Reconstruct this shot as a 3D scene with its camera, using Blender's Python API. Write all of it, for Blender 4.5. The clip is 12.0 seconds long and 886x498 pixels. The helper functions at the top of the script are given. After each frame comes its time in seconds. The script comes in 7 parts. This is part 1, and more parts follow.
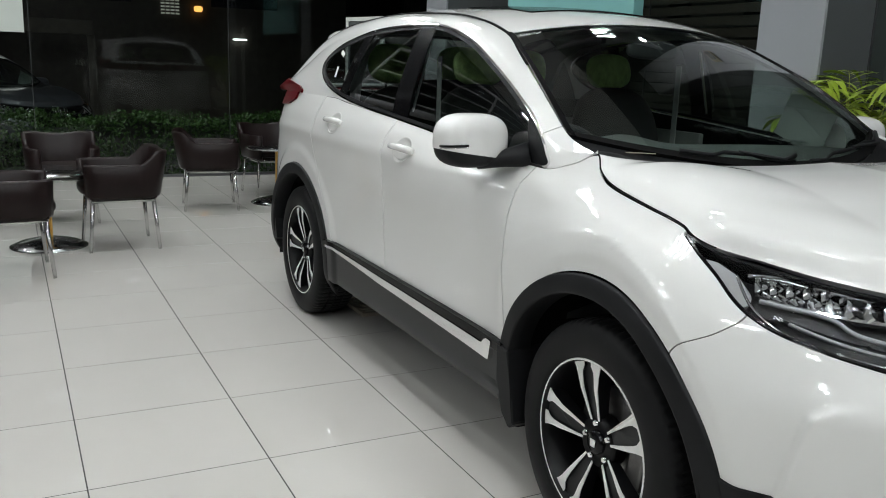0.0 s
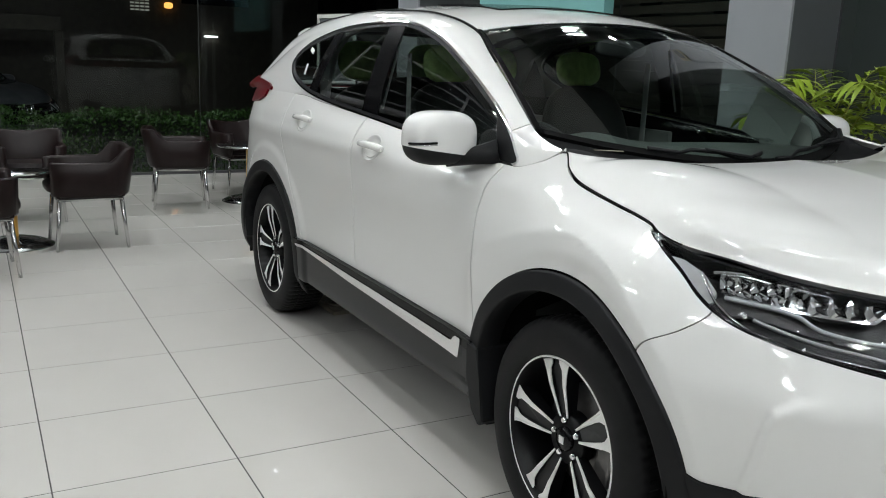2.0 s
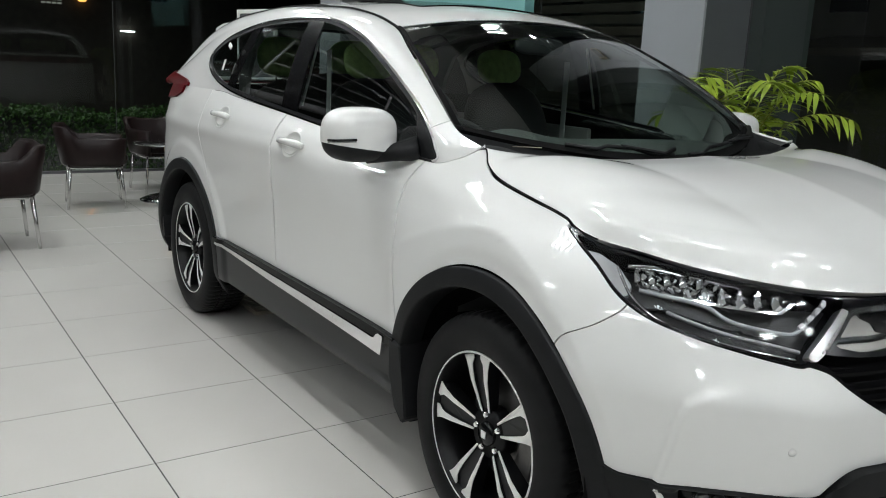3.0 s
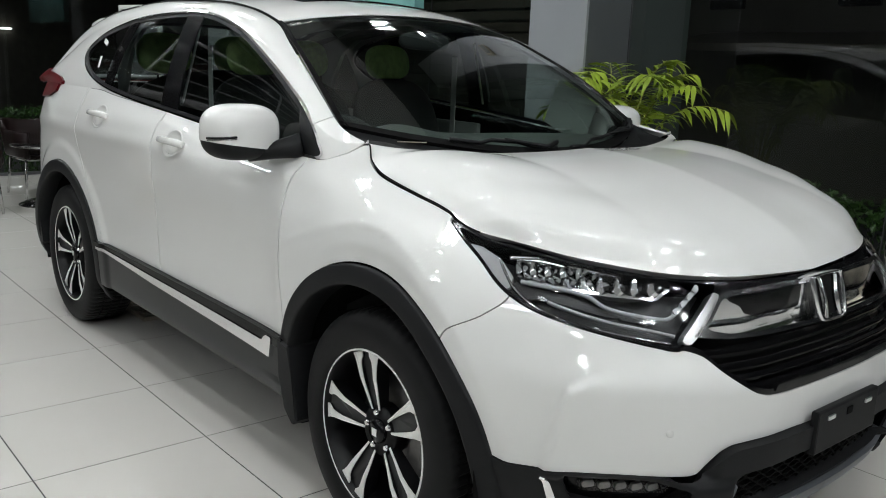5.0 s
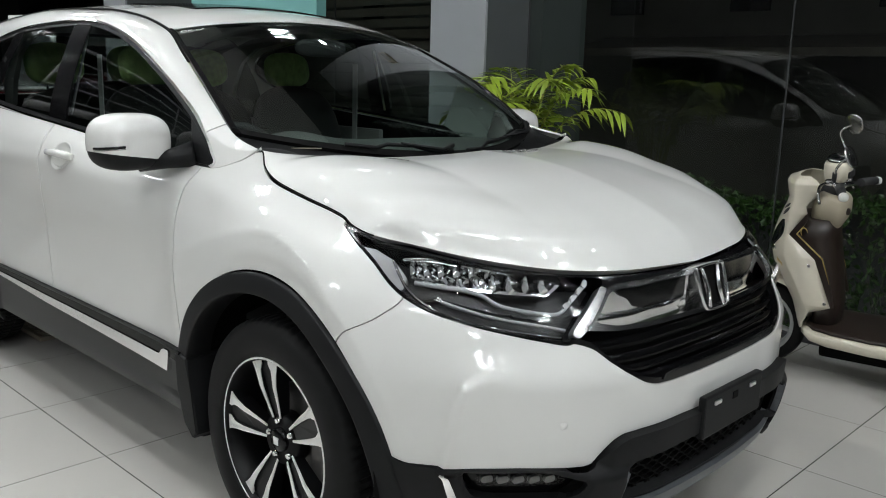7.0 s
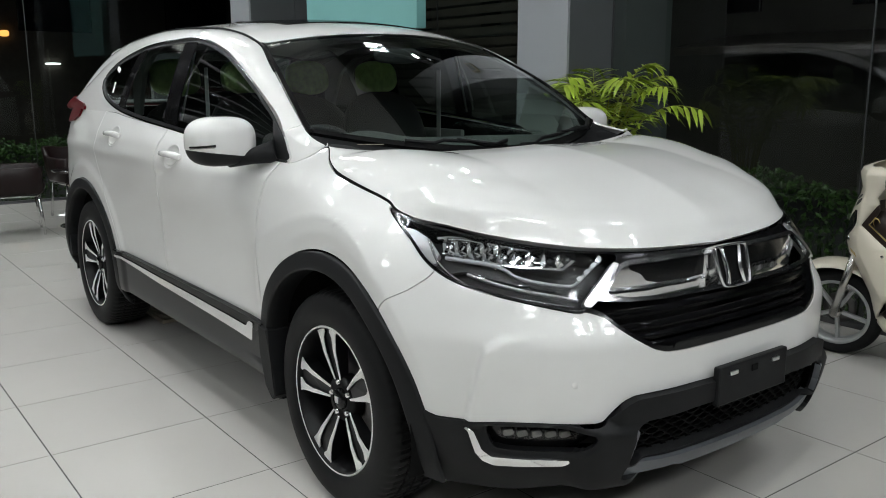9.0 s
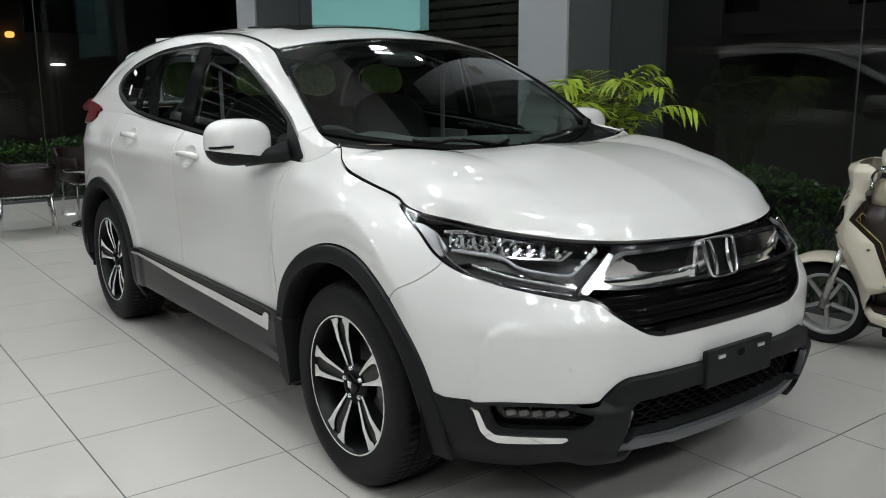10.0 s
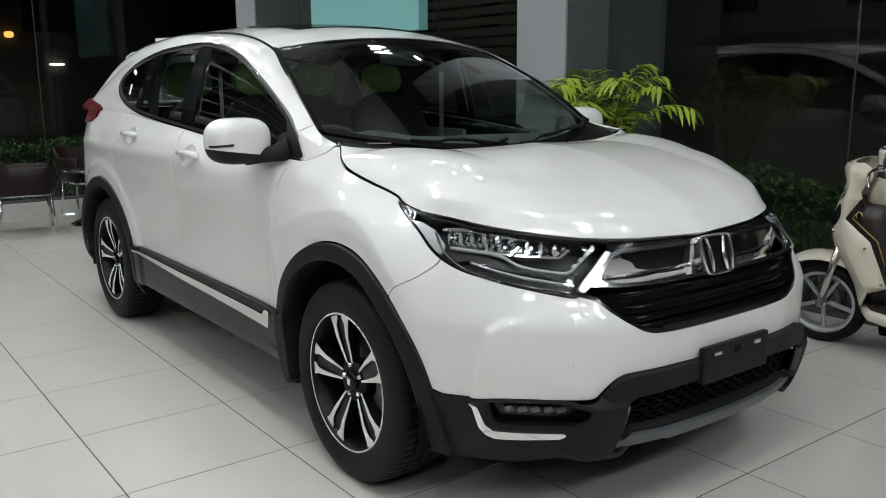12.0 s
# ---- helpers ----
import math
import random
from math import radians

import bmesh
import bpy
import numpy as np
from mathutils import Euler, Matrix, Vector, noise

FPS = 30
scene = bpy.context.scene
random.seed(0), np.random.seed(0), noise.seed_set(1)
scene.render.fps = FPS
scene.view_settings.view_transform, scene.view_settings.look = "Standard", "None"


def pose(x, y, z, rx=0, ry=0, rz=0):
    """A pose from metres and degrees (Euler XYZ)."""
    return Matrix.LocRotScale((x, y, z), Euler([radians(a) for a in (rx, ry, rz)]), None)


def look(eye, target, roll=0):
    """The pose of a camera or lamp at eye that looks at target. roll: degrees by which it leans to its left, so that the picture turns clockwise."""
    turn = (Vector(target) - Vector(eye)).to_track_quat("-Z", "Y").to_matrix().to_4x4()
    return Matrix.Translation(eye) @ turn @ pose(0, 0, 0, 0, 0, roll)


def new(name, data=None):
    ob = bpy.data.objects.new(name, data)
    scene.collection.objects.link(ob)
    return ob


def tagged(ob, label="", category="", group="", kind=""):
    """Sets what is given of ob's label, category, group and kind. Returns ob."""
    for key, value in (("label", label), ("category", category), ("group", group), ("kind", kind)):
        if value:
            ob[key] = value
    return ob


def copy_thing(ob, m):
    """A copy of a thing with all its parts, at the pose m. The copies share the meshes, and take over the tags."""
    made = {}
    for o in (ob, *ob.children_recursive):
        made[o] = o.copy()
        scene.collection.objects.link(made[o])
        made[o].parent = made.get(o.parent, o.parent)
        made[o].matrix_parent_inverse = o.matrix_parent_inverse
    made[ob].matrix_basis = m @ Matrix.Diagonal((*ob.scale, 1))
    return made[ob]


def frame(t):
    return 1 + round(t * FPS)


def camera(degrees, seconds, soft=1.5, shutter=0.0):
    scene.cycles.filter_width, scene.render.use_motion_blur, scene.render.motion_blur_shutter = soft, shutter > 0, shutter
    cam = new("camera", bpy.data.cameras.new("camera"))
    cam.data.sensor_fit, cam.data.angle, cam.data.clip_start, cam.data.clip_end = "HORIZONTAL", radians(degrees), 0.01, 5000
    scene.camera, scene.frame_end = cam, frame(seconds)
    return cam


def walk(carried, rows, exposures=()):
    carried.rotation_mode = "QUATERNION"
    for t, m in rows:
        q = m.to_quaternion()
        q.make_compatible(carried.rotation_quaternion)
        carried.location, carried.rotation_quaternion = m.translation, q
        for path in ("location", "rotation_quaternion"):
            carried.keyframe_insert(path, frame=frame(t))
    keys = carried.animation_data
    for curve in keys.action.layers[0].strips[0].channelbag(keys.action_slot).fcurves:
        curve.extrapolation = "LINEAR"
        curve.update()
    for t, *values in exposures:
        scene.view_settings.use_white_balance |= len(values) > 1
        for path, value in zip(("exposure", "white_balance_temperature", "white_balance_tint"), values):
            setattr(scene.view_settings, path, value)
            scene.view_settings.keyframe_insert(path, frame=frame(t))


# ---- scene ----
PATH = [
    (0, (1.82, -2.321, 1.395), (0.082, -1.427, 0.97), 2.1),
    (0.5, (1.819, -2.322, 1.396), (0.083, -1.426, 0.967), 2.1),
    (1, (1.821, -2.318, 1.395), (0.088, -1.417, 0.967), 2.1),
    (1.5, (1.819, -2.31, 1.394), (0.091, -1.398, 0.965), 2.0),
    (2, (1.822, -2.303, 1.393), (0.113, -1.356, 0.966), 2.3),
    (2.5, (1.826, -2.294, 1.391), (0.156, -1.279, 0.966), 2.6),
    (3, (1.828, -2.282, 1.39), (0.207, -1.19, 0.965), 2.7),
    (5, (1.849, -2.231, 1.386), (0.363, -0.96, 0.964), 2.4),
    (5.5, (1.852, -2.218, 1.381), (0.415, -0.893, 0.956), 2.2),
    (6, (1.853, -2.209, 1.38), (0.469, -0.83, 0.952), 2.3),
    (6.5, (1.866, -2.206, 1.382), (0.519, -0.791, 0.955), 2.1),
    (6.7, (1.877, -2.203, 1.378), (0.535, -0.777, 0.97), 1.9),
    (8.3, (2.172, -2.15, 1.379), (0.633, -0.931, 0.999), 0.1),
    (8.5, (2.224, -2.148, 1.376), (0.665, -0.956, 0.991), 0.2),
    (9, (2.3, -2.191, 1.363), (0.736, -1.006, 0.977), -0.1),
    (9.5, (2.387, -2.278, 1.381), (0.827, -1.088, 0.992), -0.2),
    (10, (2.43, -2.31, 1.38), (0.865, -1.128, 0.991), -0.3),
    (10.5, (2.435, -2.32, 1.388), (0.867, -1.139, 1.003), -0.3),
    (11, (2.44, -2.319, 1.382), (0.875, -1.135, 0.995), -0.2),
    (11.5, (2.447, -2.323, 1.382), (0.882, -1.139, 0.995), -0.2),
    (12, (2.448, -2.322, 1.377), (0.884, -1.138, 0.988), -0.3),
]
cam = camera(54.9, 12.0, 1.0)
walk(cam, [(t, look(eye, target, roll)) for t, eye, target, roll in PATH])

# ---------------------------------------------------------------- night outside, lamps inside
scene.view_settings.exposure = 0.0
night = bpy.data.worlds.new("night")
night.use_nodes = True
scene.world = night
night.node_tree.nodes["Background"].inputs[0].default_value = (0.010, 0.011, 0.014, 1)
night.node_tree.nodes["Background"].inputs[1].default_value = 0.25
LAMP = 121.0          # brightness of the fluorescent tubes
SPOT = 500.0         # brightness of the small downlights

# ---------------------------------------------------------------- materials


def material(name, colour, rough=0.5, metal=0.0, coat=0.0, coat_rough=0.03, spec=0.5, vary=0.0, scale=8.0, grain=0.0, grain_scale=200.0,
             rough_vary=0.0, transmission=0.0, emit=0.0, sheen=0.0, ior=1.45, pieces=0.0, distance=0.002):
    m = bpy.data.materials.new(name)
    m.use_nodes = True
    tree, nodes = m.node_tree, m.node_tree.nodes
    b = nodes["Principled BSDF"]
    b.inputs["Base Color"].default_value = (*colour, 1)
    b.inputs["Roughness"].default_value = rough
    b.inputs["Metallic"].default_value = metal
    b.inputs["Coat Weight"].default_value = coat
    b.inputs["Coat Roughness"].default_value = coat_rough
    b.inputs["Specular IOR Level"].default_value = spec
    b.inputs["Transmission Weight"].default_value = transmission
    b.inputs["Sheen Weight"].default_value = sheen
    b.inputs["IOR"].default_value = ior
    if emit:
        b.inputs["Emission Color"].default_value = (*colour, 1)
        b.inputs["Emission Strength"].default_value = emit
    where = nodes.new("ShaderNodeTexCoord")
    if vary or rough_vary or pieces:
        big = nodes.new("ShaderNodeTexNoise")
        big.inputs["Scale"].default_value = scale
        big.inputs["Detail"].default_value = 6
        tree.links.new(where.outputs["Object"], big.inputs["Vector"])
        value = big.outputs["Fac"]
        if pieces:
            info = nodes.new("ShaderNodeObjectInfo")
            add = nodes.new("ShaderNodeMath")
            add.operation = "MULTIPLY_ADD"
            tree.links.new(info.outputs["Random"], add.inputs[0])
            add.inputs[1].default_value = pieces
            tree.links.new(value, add.inputs[2])
            value = add.outputs[0]
        if vary or pieces:
            ramp = nodes.new("ShaderNodeMapRange")
            ramp.inputs["From Min"].default_value, ramp.inputs["From Max"].default_value = 0.25, 0.75 + pieces
            ramp.inputs["To Min"].default_value, ramp.inputs["To Max"].default_value = 1 - vary, 1 + vary
            tree.links.new(value, ramp.inputs["Value"])
            mix = nodes.new("ShaderNodeVectorMath")
            mix.operation = "SCALE"
            mix.inputs[0].default_value = colour
            tree.links.new(ramp.outputs["Result"], mix.inputs["Scale"])
            tree.links.new(mix.outputs["Vector"], b.inputs["Base Color"])
        if rough_vary:
            ramp = nodes.new("ShaderNodeMapRange")
            ramp.inputs["From Min"].default_value, ramp.inputs["From Max"].default_value = 0.3, 0.7
            ramp.inputs["To Min"].default_value, ramp.inputs["To Max"].default_value = max(0.0, rough - rough_vary), rough + rough_vary
            tree.links.new(big.outputs["Fac"], ramp.inputs["Value"])
            tree.links.new(ramp.outputs["Result"], b.inputs["Roughness"])
    if grain:
        fine = nodes.new("ShaderNodeTexNoise")
        fine.inputs["Scale"].default_value = grain_scale
        fine.inputs["Detail"].default_value = 3
        bump = nodes.new("ShaderNodeBump")
        bump.inputs["Strength"].default_value = grain
        bump.inputs["Distance"].default_value = distance
        tree.links.new(where.outputs["Object"], fine.inputs["Vector"])
        tree.links.new(fine.outputs["Fac"], bump.inputs["Height"])
        tree.links.new(bump.outputs["Normal"], b.inputs["Normal"])
    return m


def pane_glass(name, tint, gloss=1.0, rough=0.0):
    """A thin pane: tinted see-through with a mirror reflection by Fresnel."""
    m = bpy.data.materials.new(name)
    m.use_nodes = True
    tree, nodes = m.node_tree, m.node_tree.nodes
    nodes.remove(nodes["Principled BSDF"])
    clear, shine, mix, angle = (nodes.new(k) for k in ("ShaderNodeBsdfTransparent", "ShaderNodeBsdfGlossy", "ShaderNodeMixShader", "ShaderNodeLayerWeight"))
    clear.inputs["Color"].default_value = (*tint, 1)
    shine.inputs["Color"].default_value = (gloss, gloss, gloss, 1)
    shine.inputs["Roughness"].default_value = rough
    angle.inputs["Blend"].default_value = 0.5
    # Schlick's curve for glass, F = 0.04 + 0.96 (1 - cos)^5
    power, fresnel = nodes.new("ShaderNodeMath"), nodes.new("ShaderNodeMath")
    power.operation, fresnel.operation = "POWER", "MULTIPLY_ADD"
    power.inputs[1].default_value = 5.0
    fresnel.inputs[1].default_value, fresnel.inputs[2].default_value = 0.96, 0.04
    tree.links.new(angle.outputs["Facing"], power.inputs[0])
    tree.links.new(power.outputs[0], fresnel.inputs[0])
    # both faces of the pane reflect: 2F / (1 + F)
    plus, twice = nodes.new("ShaderNodeMath"), nodes.new("ShaderNodeMath")
    plus.operation, twice.operation = "ADD", "DIVIDE"
    plus.inputs[1].default_value = 1.0
    double = nodes.new("ShaderNodeMath")
    double.operation = "MULTIPLY"
    double.inputs[1].default_value = 2.0
    tree.links.new(fresnel.outputs[0], plus.inputs[0])
    tree.links.new(fresnel.outputs[0], double.inputs[0])
    tree.links.new(double.outputs[0], twice.inputs[0])
    tree.links.new(plus.outputs[0], twice.inputs[1])
    tree.links.new(twice.outputs[0], mix.inputs[0])
    tree.links.new(clear.outputs[0], mix.inputs[1])
    tree.links.new(shine.outputs[0], mix.inputs[2])
    tree.links.new(mix.outputs[0], nodes["Material Output"].inputs[0])
    return m


PAINT = material("pearl_white_paint", (0.69, 0.686, 0.668), 0.50, metal=0.08, coat=1.0, coat_rough=0.02, vary=0.012, scale=900, spec=0.15)
BLACK_PLASTIC = material("grained_black_plastic", (0.0085, 0.0088, 0.0095), 0.52, spec=0.22, vary=0.12, scale=30, grain=0.25, grain_scale=900, distance=0.0006)
GREY_PLASTIC = material("grey_sill_plastic", (0.013, 0.013, 0.014), 0.36, spec=0.35, vary=0.1, scale=20, grain=0.15, grain_scale=900, distance=0.0006)
GLOSS_BLACK = material("gloss_black", (0.004, 0.004, 0.0045), 0.16, spec=0.32)
SILL_BLACK = material("polished_black_sill", (0.003, 0.003, 0.0033), 0.10, spec=0.12)
CHROME = material("chrome", (0.86, 0.86, 0.87), 0.09, 1.0)
LAMP_CHROME = material("bright_lamp_chrome", (0.84, 0.84, 0.85), 0.17, 1.0, grain=0.15, grain_scale=160, distance=0.001)
SATIN_CHROME = material("satin_chrome", (0.88, 0.88, 0.88), 0.28, 1.0)
SKID_SILVER = material("satin_silver_plastic", (0.13, 0.137, 0.15), 0.36, 0.5)
RUBBER = material("tyre_rubber", (0.0066, 0.0066, 0.0070), 0.58, spec=0.22, vary=0.2, scale=25, grain=0.25, grain_scale=500, distance=0.0008)
ALLOY = material("machined_alloy", (0.84, 0.83, 0.81), 0.36, 0.3, vary=0.04, scale=40)
DARK_ALLOY = material("dark_painted_alloy", (0.004, 0.004, 0.0045), 0.4, spec=0.25)
POCKET_GREY = material("grey_painted_alloy_pocket", (0.016, 0.016, 0.017), 0.4, spec=0.35)
BRAKE_STEEL = material("brake_steel", (0.16, 0.155, 0.15), 0.45, 0.8, vary=0.1, scale=60)
# for black trim, and for recess backings with their shade put into the colour
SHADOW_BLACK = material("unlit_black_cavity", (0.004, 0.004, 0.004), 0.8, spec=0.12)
LAMP_GREY = material("dark_grey_lamp_shroud", (0.024, 0.024, 0.025), 0.34)
LIGHT_GUIDE = material("milky_light_guide", (0.42, 0.43, 0.44), 0.25, vary=0.05, scale=60)
LAMP_PALE = material("pale_lamp_side_reflector", (0.42, 0.42, 0.42), 0.3, 0.3)
LENS = pane_glass("clear_lamp_lens", (0.96, 0.97, 0.98), 0.35)
WINDSCREEN = pane_glass("windscreen_glass", (0.75, 0.84, 0.80))
SIDE_GLASS = pane_glass("tinted_side_glass", (0.54, 0.60, 0.58))
RED_LENS = material("red_lamp_lens", (0.085, 0.002, 0.005), 0.3, spec=0.12, vary=0.1, scale=40)
TRIM_DARK = material("dark_cabin_plastic", (0.028, 0.028, 0.030), 0.6, grain=0.2, grain_scale=700, distance=0.0006)
HEADLINER = material("pale_grey_headliner_cloth", (0.42, 0.42, 0.41), 0.9, grain=0.2, grain_scale=900, distance=0.0006)
SEAT_CLOTH = material("black_seat_leather", (0.018, 0.018, 0.018), 0.6, spec=0.25, grain=0.3, grain_scale=260, distance=0.001)
PLASTIC_FILM = pane_glass("clear_plastic_film", (0.85, 0.87, 0.86), 1.0, 0.12)
PAPER = material("white_paper", (0.78, 0.78, 0.75), 0.7)
GREY_PAPER = material("grey_printed_paper", (0.25, 0.27, 0.26), 0.6, vary=0.06, scale=20)
YELLOW_GREEN = material("yellow_green_cover", (0.62, 0.85, 0.30), 0.5, vary=0.25, scale=30, grain=0.4, grain_scale=90)
DASH = material("grey_dashboard_skin", (0.075, 0.079, 0.077), 0.62, vary=0.1, scale=12, grain=0.25, grain_scale=700, distance=0.0006)
PILLAR_TRIM = material("pale_grey_cabin_trim", (0.24, 0.24, 0.235), 0.7, vary=0.05, scale=10)

TILE = material("polished_porcelain_tile", (0.525, 0.508, 0.476), 0.016, spec=0.5, vary=0.025, scale=3.0, rough_vary=0.006, pieces=0.25)
GROUT = material("dark_grout", (0.05, 0.047, 0.044), 0.8, vary=0.2, scale=20)
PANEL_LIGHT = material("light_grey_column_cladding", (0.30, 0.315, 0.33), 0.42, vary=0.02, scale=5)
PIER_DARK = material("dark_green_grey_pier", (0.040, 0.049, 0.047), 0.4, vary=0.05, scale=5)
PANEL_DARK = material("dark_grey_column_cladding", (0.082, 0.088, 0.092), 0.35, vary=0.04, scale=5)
WALL = material("dark_wall", (0.05, 0.05, 0.05), 0.7, vary=0.04, scale=3)
CEILING = material("pale_grey_ceiling", (0.55, 0.55, 0.54), 0.75, vary=0.15, scale=2)
SOFFIT = material("black_ceiling_void", (0.012, 0.012, 0.013), 0.8, vary=0.3, scale=4)
STEEL = material("grey_painted_steel", (0.22, 0.22, 0.23), 0.5, vary=0.08, scale=6)
RAIL_GREY = material("grey_painted_rail", (0.16, 0.16, 0.16), 0.35, vary=0.03, scale=6)
TEAL = material("teal_sign_panel", (0.21, 0.47, 0.45), 0.45, vary=0.02, scale=3)
SIGN_WHITE = material("white_sign_panel", (0.66, 0.66, 0.63), 0.5, vary=0.02, scale=4)
SHOP_GLASS = pane_glass("clear_shop_window", (0.60, 0.66, 0.63), 0.38)
NEAR_GLASS = pane_glass("shop_window_by_scooter", (0.80, 0.86, 0.83), 0.85)
ALUMINIUM = material("dark_aluminium", (0.10, 0.10, 0.105), 0.4, 0.6)
SEALANT = material("grey_glass_joint", (0.035, 0.038, 0.038), 0.5)
GROUND = material("dark_asphalt", (0.045, 0.045, 0.047), 0.85, vary=0.25, scale=4, grain=0.4, grain_scale=120)
SLATS = material("brown_slatted_shutter", (0.060, 0.052, 0.040), 0.6, vary=0.2, scale=6)
LEATHER = material("dark_brown_leather", (0.0105, 0.0058, 0.0055), 0.36, spec=0.22, vary=0.18, scale=14, grain=0.25, grain_scale=350, distance=0.001)
TABLE_TOP = material("black_glass_table_top", (0.012, 0.011, 0.011), 0.08, coat=0.5)
BRUSHED = material("brushed_steel", (0.62, 0.61, 0.59), 0.22, 1.0, vary=0.06, scale=30)
YELLOW_WOOD = material("yellow_varnished_post", (0.55, 0.30, 0.05), 0.4, vary=0.1, scale=20)
LEAF = material("hedge_leaf", (0.026, 0.062, 0.011), 0.42, vary=0.55, scale=9)
LEAF_DARK = material("hedge_twig", (0.022, 0.040, 0.012), 0.7, vary=0.3, scale=12)
PALM_LEAF = material("palm_leaflet", (0.27, 0.37, 0.035), 0.42, vary=0.35, scale=7)
PALM_STEM = material("palm_stem", (0.34, 0.36, 0.07), 0.5, vary=0.2, scale=10)
TERRACOTTA = material("dark_glazed_pot", (0.05, 0.045, 0.04), 0.25, vary=0.2, scale=10)
CREAM = material("cream_scooter_paint", (0.66, 0.61, 0.50), 0.3, coat=0.9, vary=0.012, scale=10)
BEIGE_TRIM = material("beige_inner_panel", (0.42, 0.37, 0.28), 0.4, vary=0.03, scale=10)
BROWN_TRIM = material("dark_brown_panel", (0.020, 0.0125, 0.0095), 0.42, coat=0.08)
ALLOY_GREY = material("grey_alloy_wheel", (0.40, 0.41, 0.41), 0.38, 0.45, vary=0.04, scale=20)
GOLD = material("gold_decal", (0.48, 0.36, 0.14), 0.35, 0.5)
MIRROR = material("mirror_face", (0.82, 0.83, 0.84), 0.03, 1.0)
VAN_PAINT = material("dark_grey_car_paint", (0.045, 0.048, 0.055), 0.3, 0.3, coat=0.8)
DARK_GLASS = material("dark_car_glass", (0.005, 0.006, 0.006), 0.04, coat=0.5)
TUBE = material("fluorescent_tube", (0.95, 1.0, 1.025), emit=LAMP)
DISC = material("downlight_face", (0.96, 1.0, 1.0), emit=SPOT)
ORANGE_LAMP = material("orange_street_lamp", (1.0, 0.42, 0.10), emit=2.6)
YARD_WALL = material("beige_yard_wall", (0.062, 0.059, 0.049), 0.8, vary=0.15, scale=1.5)
LIT_WINDOW = material("lit_far_window", (0.95, 0.95, 0.85), emit=0.25)
# emission put into a white board to reach its brightness
GLOW_BOARD = material("glowing_white_board", (1.0, 1.0, 0.97), emit=0.55)
LEG_STEEL = material("polished_steel", (0.55, 0.55, 0.55), 0.20, 1.0)
FAR_LAMP = material("far_white_lamp", (0.95, 0.98, 1.0), emit=6.0)
REFLECTOR = material("white_lamp_tray", (0.75, 0.75, 0.73), 0.35)
TRAY = material("grey_louvre_tray", (0.16, 0.16, 0.16), 0.5)
PANEL_LIT = material("lit_square_panel", (0.96, 1.0, 0.99), emit=LAMP * 0.12)

# ---------------------------------------------------------------- building helpers


def thing(name, label, category, group="", kind="", at=(0, 0, 0), turn=0.0):
    ob = new(name)
    ob.empty_display_size = 0.1
    ob.matrix_world = pose(*at, 0, 0, turn)
    return tagged(ob, label, category, group, kind)


def mesh(name, verts, faces, smooth_it=True, normals=None):
    me = bpy.data.meshes.new(name)
    me.from_pydata([tuple(map(float, v)) for v in verts], [], [tuple(map(int, f)) for f in faces])
    me.polygons.foreach_set("use_smooth", [smooth_it] * len(me.polygons))
    me.validate()
    if normals is not None and len(me.polygons):
        me.normals_split_custom_set_from_vertices([tuple(map(float, n)) for n in normals])
    me.update()
    return me


def part(name, data, mat, parent=None, label="", at=None):
    """Links a mesh or a bmesh as one object under a thing or under a part."""
    if isinstance(data, bmesh.types.BMesh):
        me = bpy.data.meshes.new(name)
        bmesh.ops.recalc_face_normals(data, faces=data.faces)
        data.to_mesh(me)
        data.free()
        data = me
    if mat and not data.materials:
        data.materials.append(mat)
    ob = new(name, data)
    ob.parent = parent
    if at is not None:
        ob.matrix_basis = at if isinstance(at, Matrix) else pose(*at)
    if label:
        ob["label"] = label
    return ob


def smooth_faces(bm, on=True):
    for f in bm.faces:
        f.smooth = on
    return bm


def box(bm, size, centre=(0, 0, 0), m=None, bevel=0.0, steps=2):
    m = (m or Matrix()) @ Matrix.Translation(centre) @ Matrix.Diagonal((*size, 1))
    made = bmesh.ops.create_cube(bm, size=1.0, matrix=m)
    if bevel:
        edges = list({e for v in made["verts"] for e in v.link_edges})
        bmesh.ops.bevel(bm, geom=edges, offset=bevel, segments=steps, profile=0.6, affect="EDGES", clamp_overlap=True)
    return bm


def tube(bm, points, radius, sides=8, ends=True):
    """A round bar along a line of points; radius may be one number or one for each point."""
    pts = [Vector(p) for p in points]
    radii = radius if isinstance(radius, (list, tuple)) else [radius] * len(pts)
    rings, up = [], None
    for i, p in enumerate(pts):
        d = (pts[min(i + 1, len(pts) - 1)] - pts[max(i - 1, 0)]).normalized()
        if up is None:
            up = d.orthogonal().normalized()
        up = (up - d * up.dot(d)).normalized()
        side = d.cross(up)
        rings.append([bm.verts.new(p + radii[i] * (math.cos(a) * up + math.sin(a) * side)) for a in (2 * math.pi * k / sides for k in range(sides))])
    for a, b in zip(rings, rings[1:]):
        for k in range(sides):
            bm.faces.new((a[k], a[(k + 1) % sides], b[(k + 1) % sides], b[k])).smooth = True
    if ends:
        bm.faces.new(rings[0][::-1])
        bm.faces.new(rings[-1])
    return bm


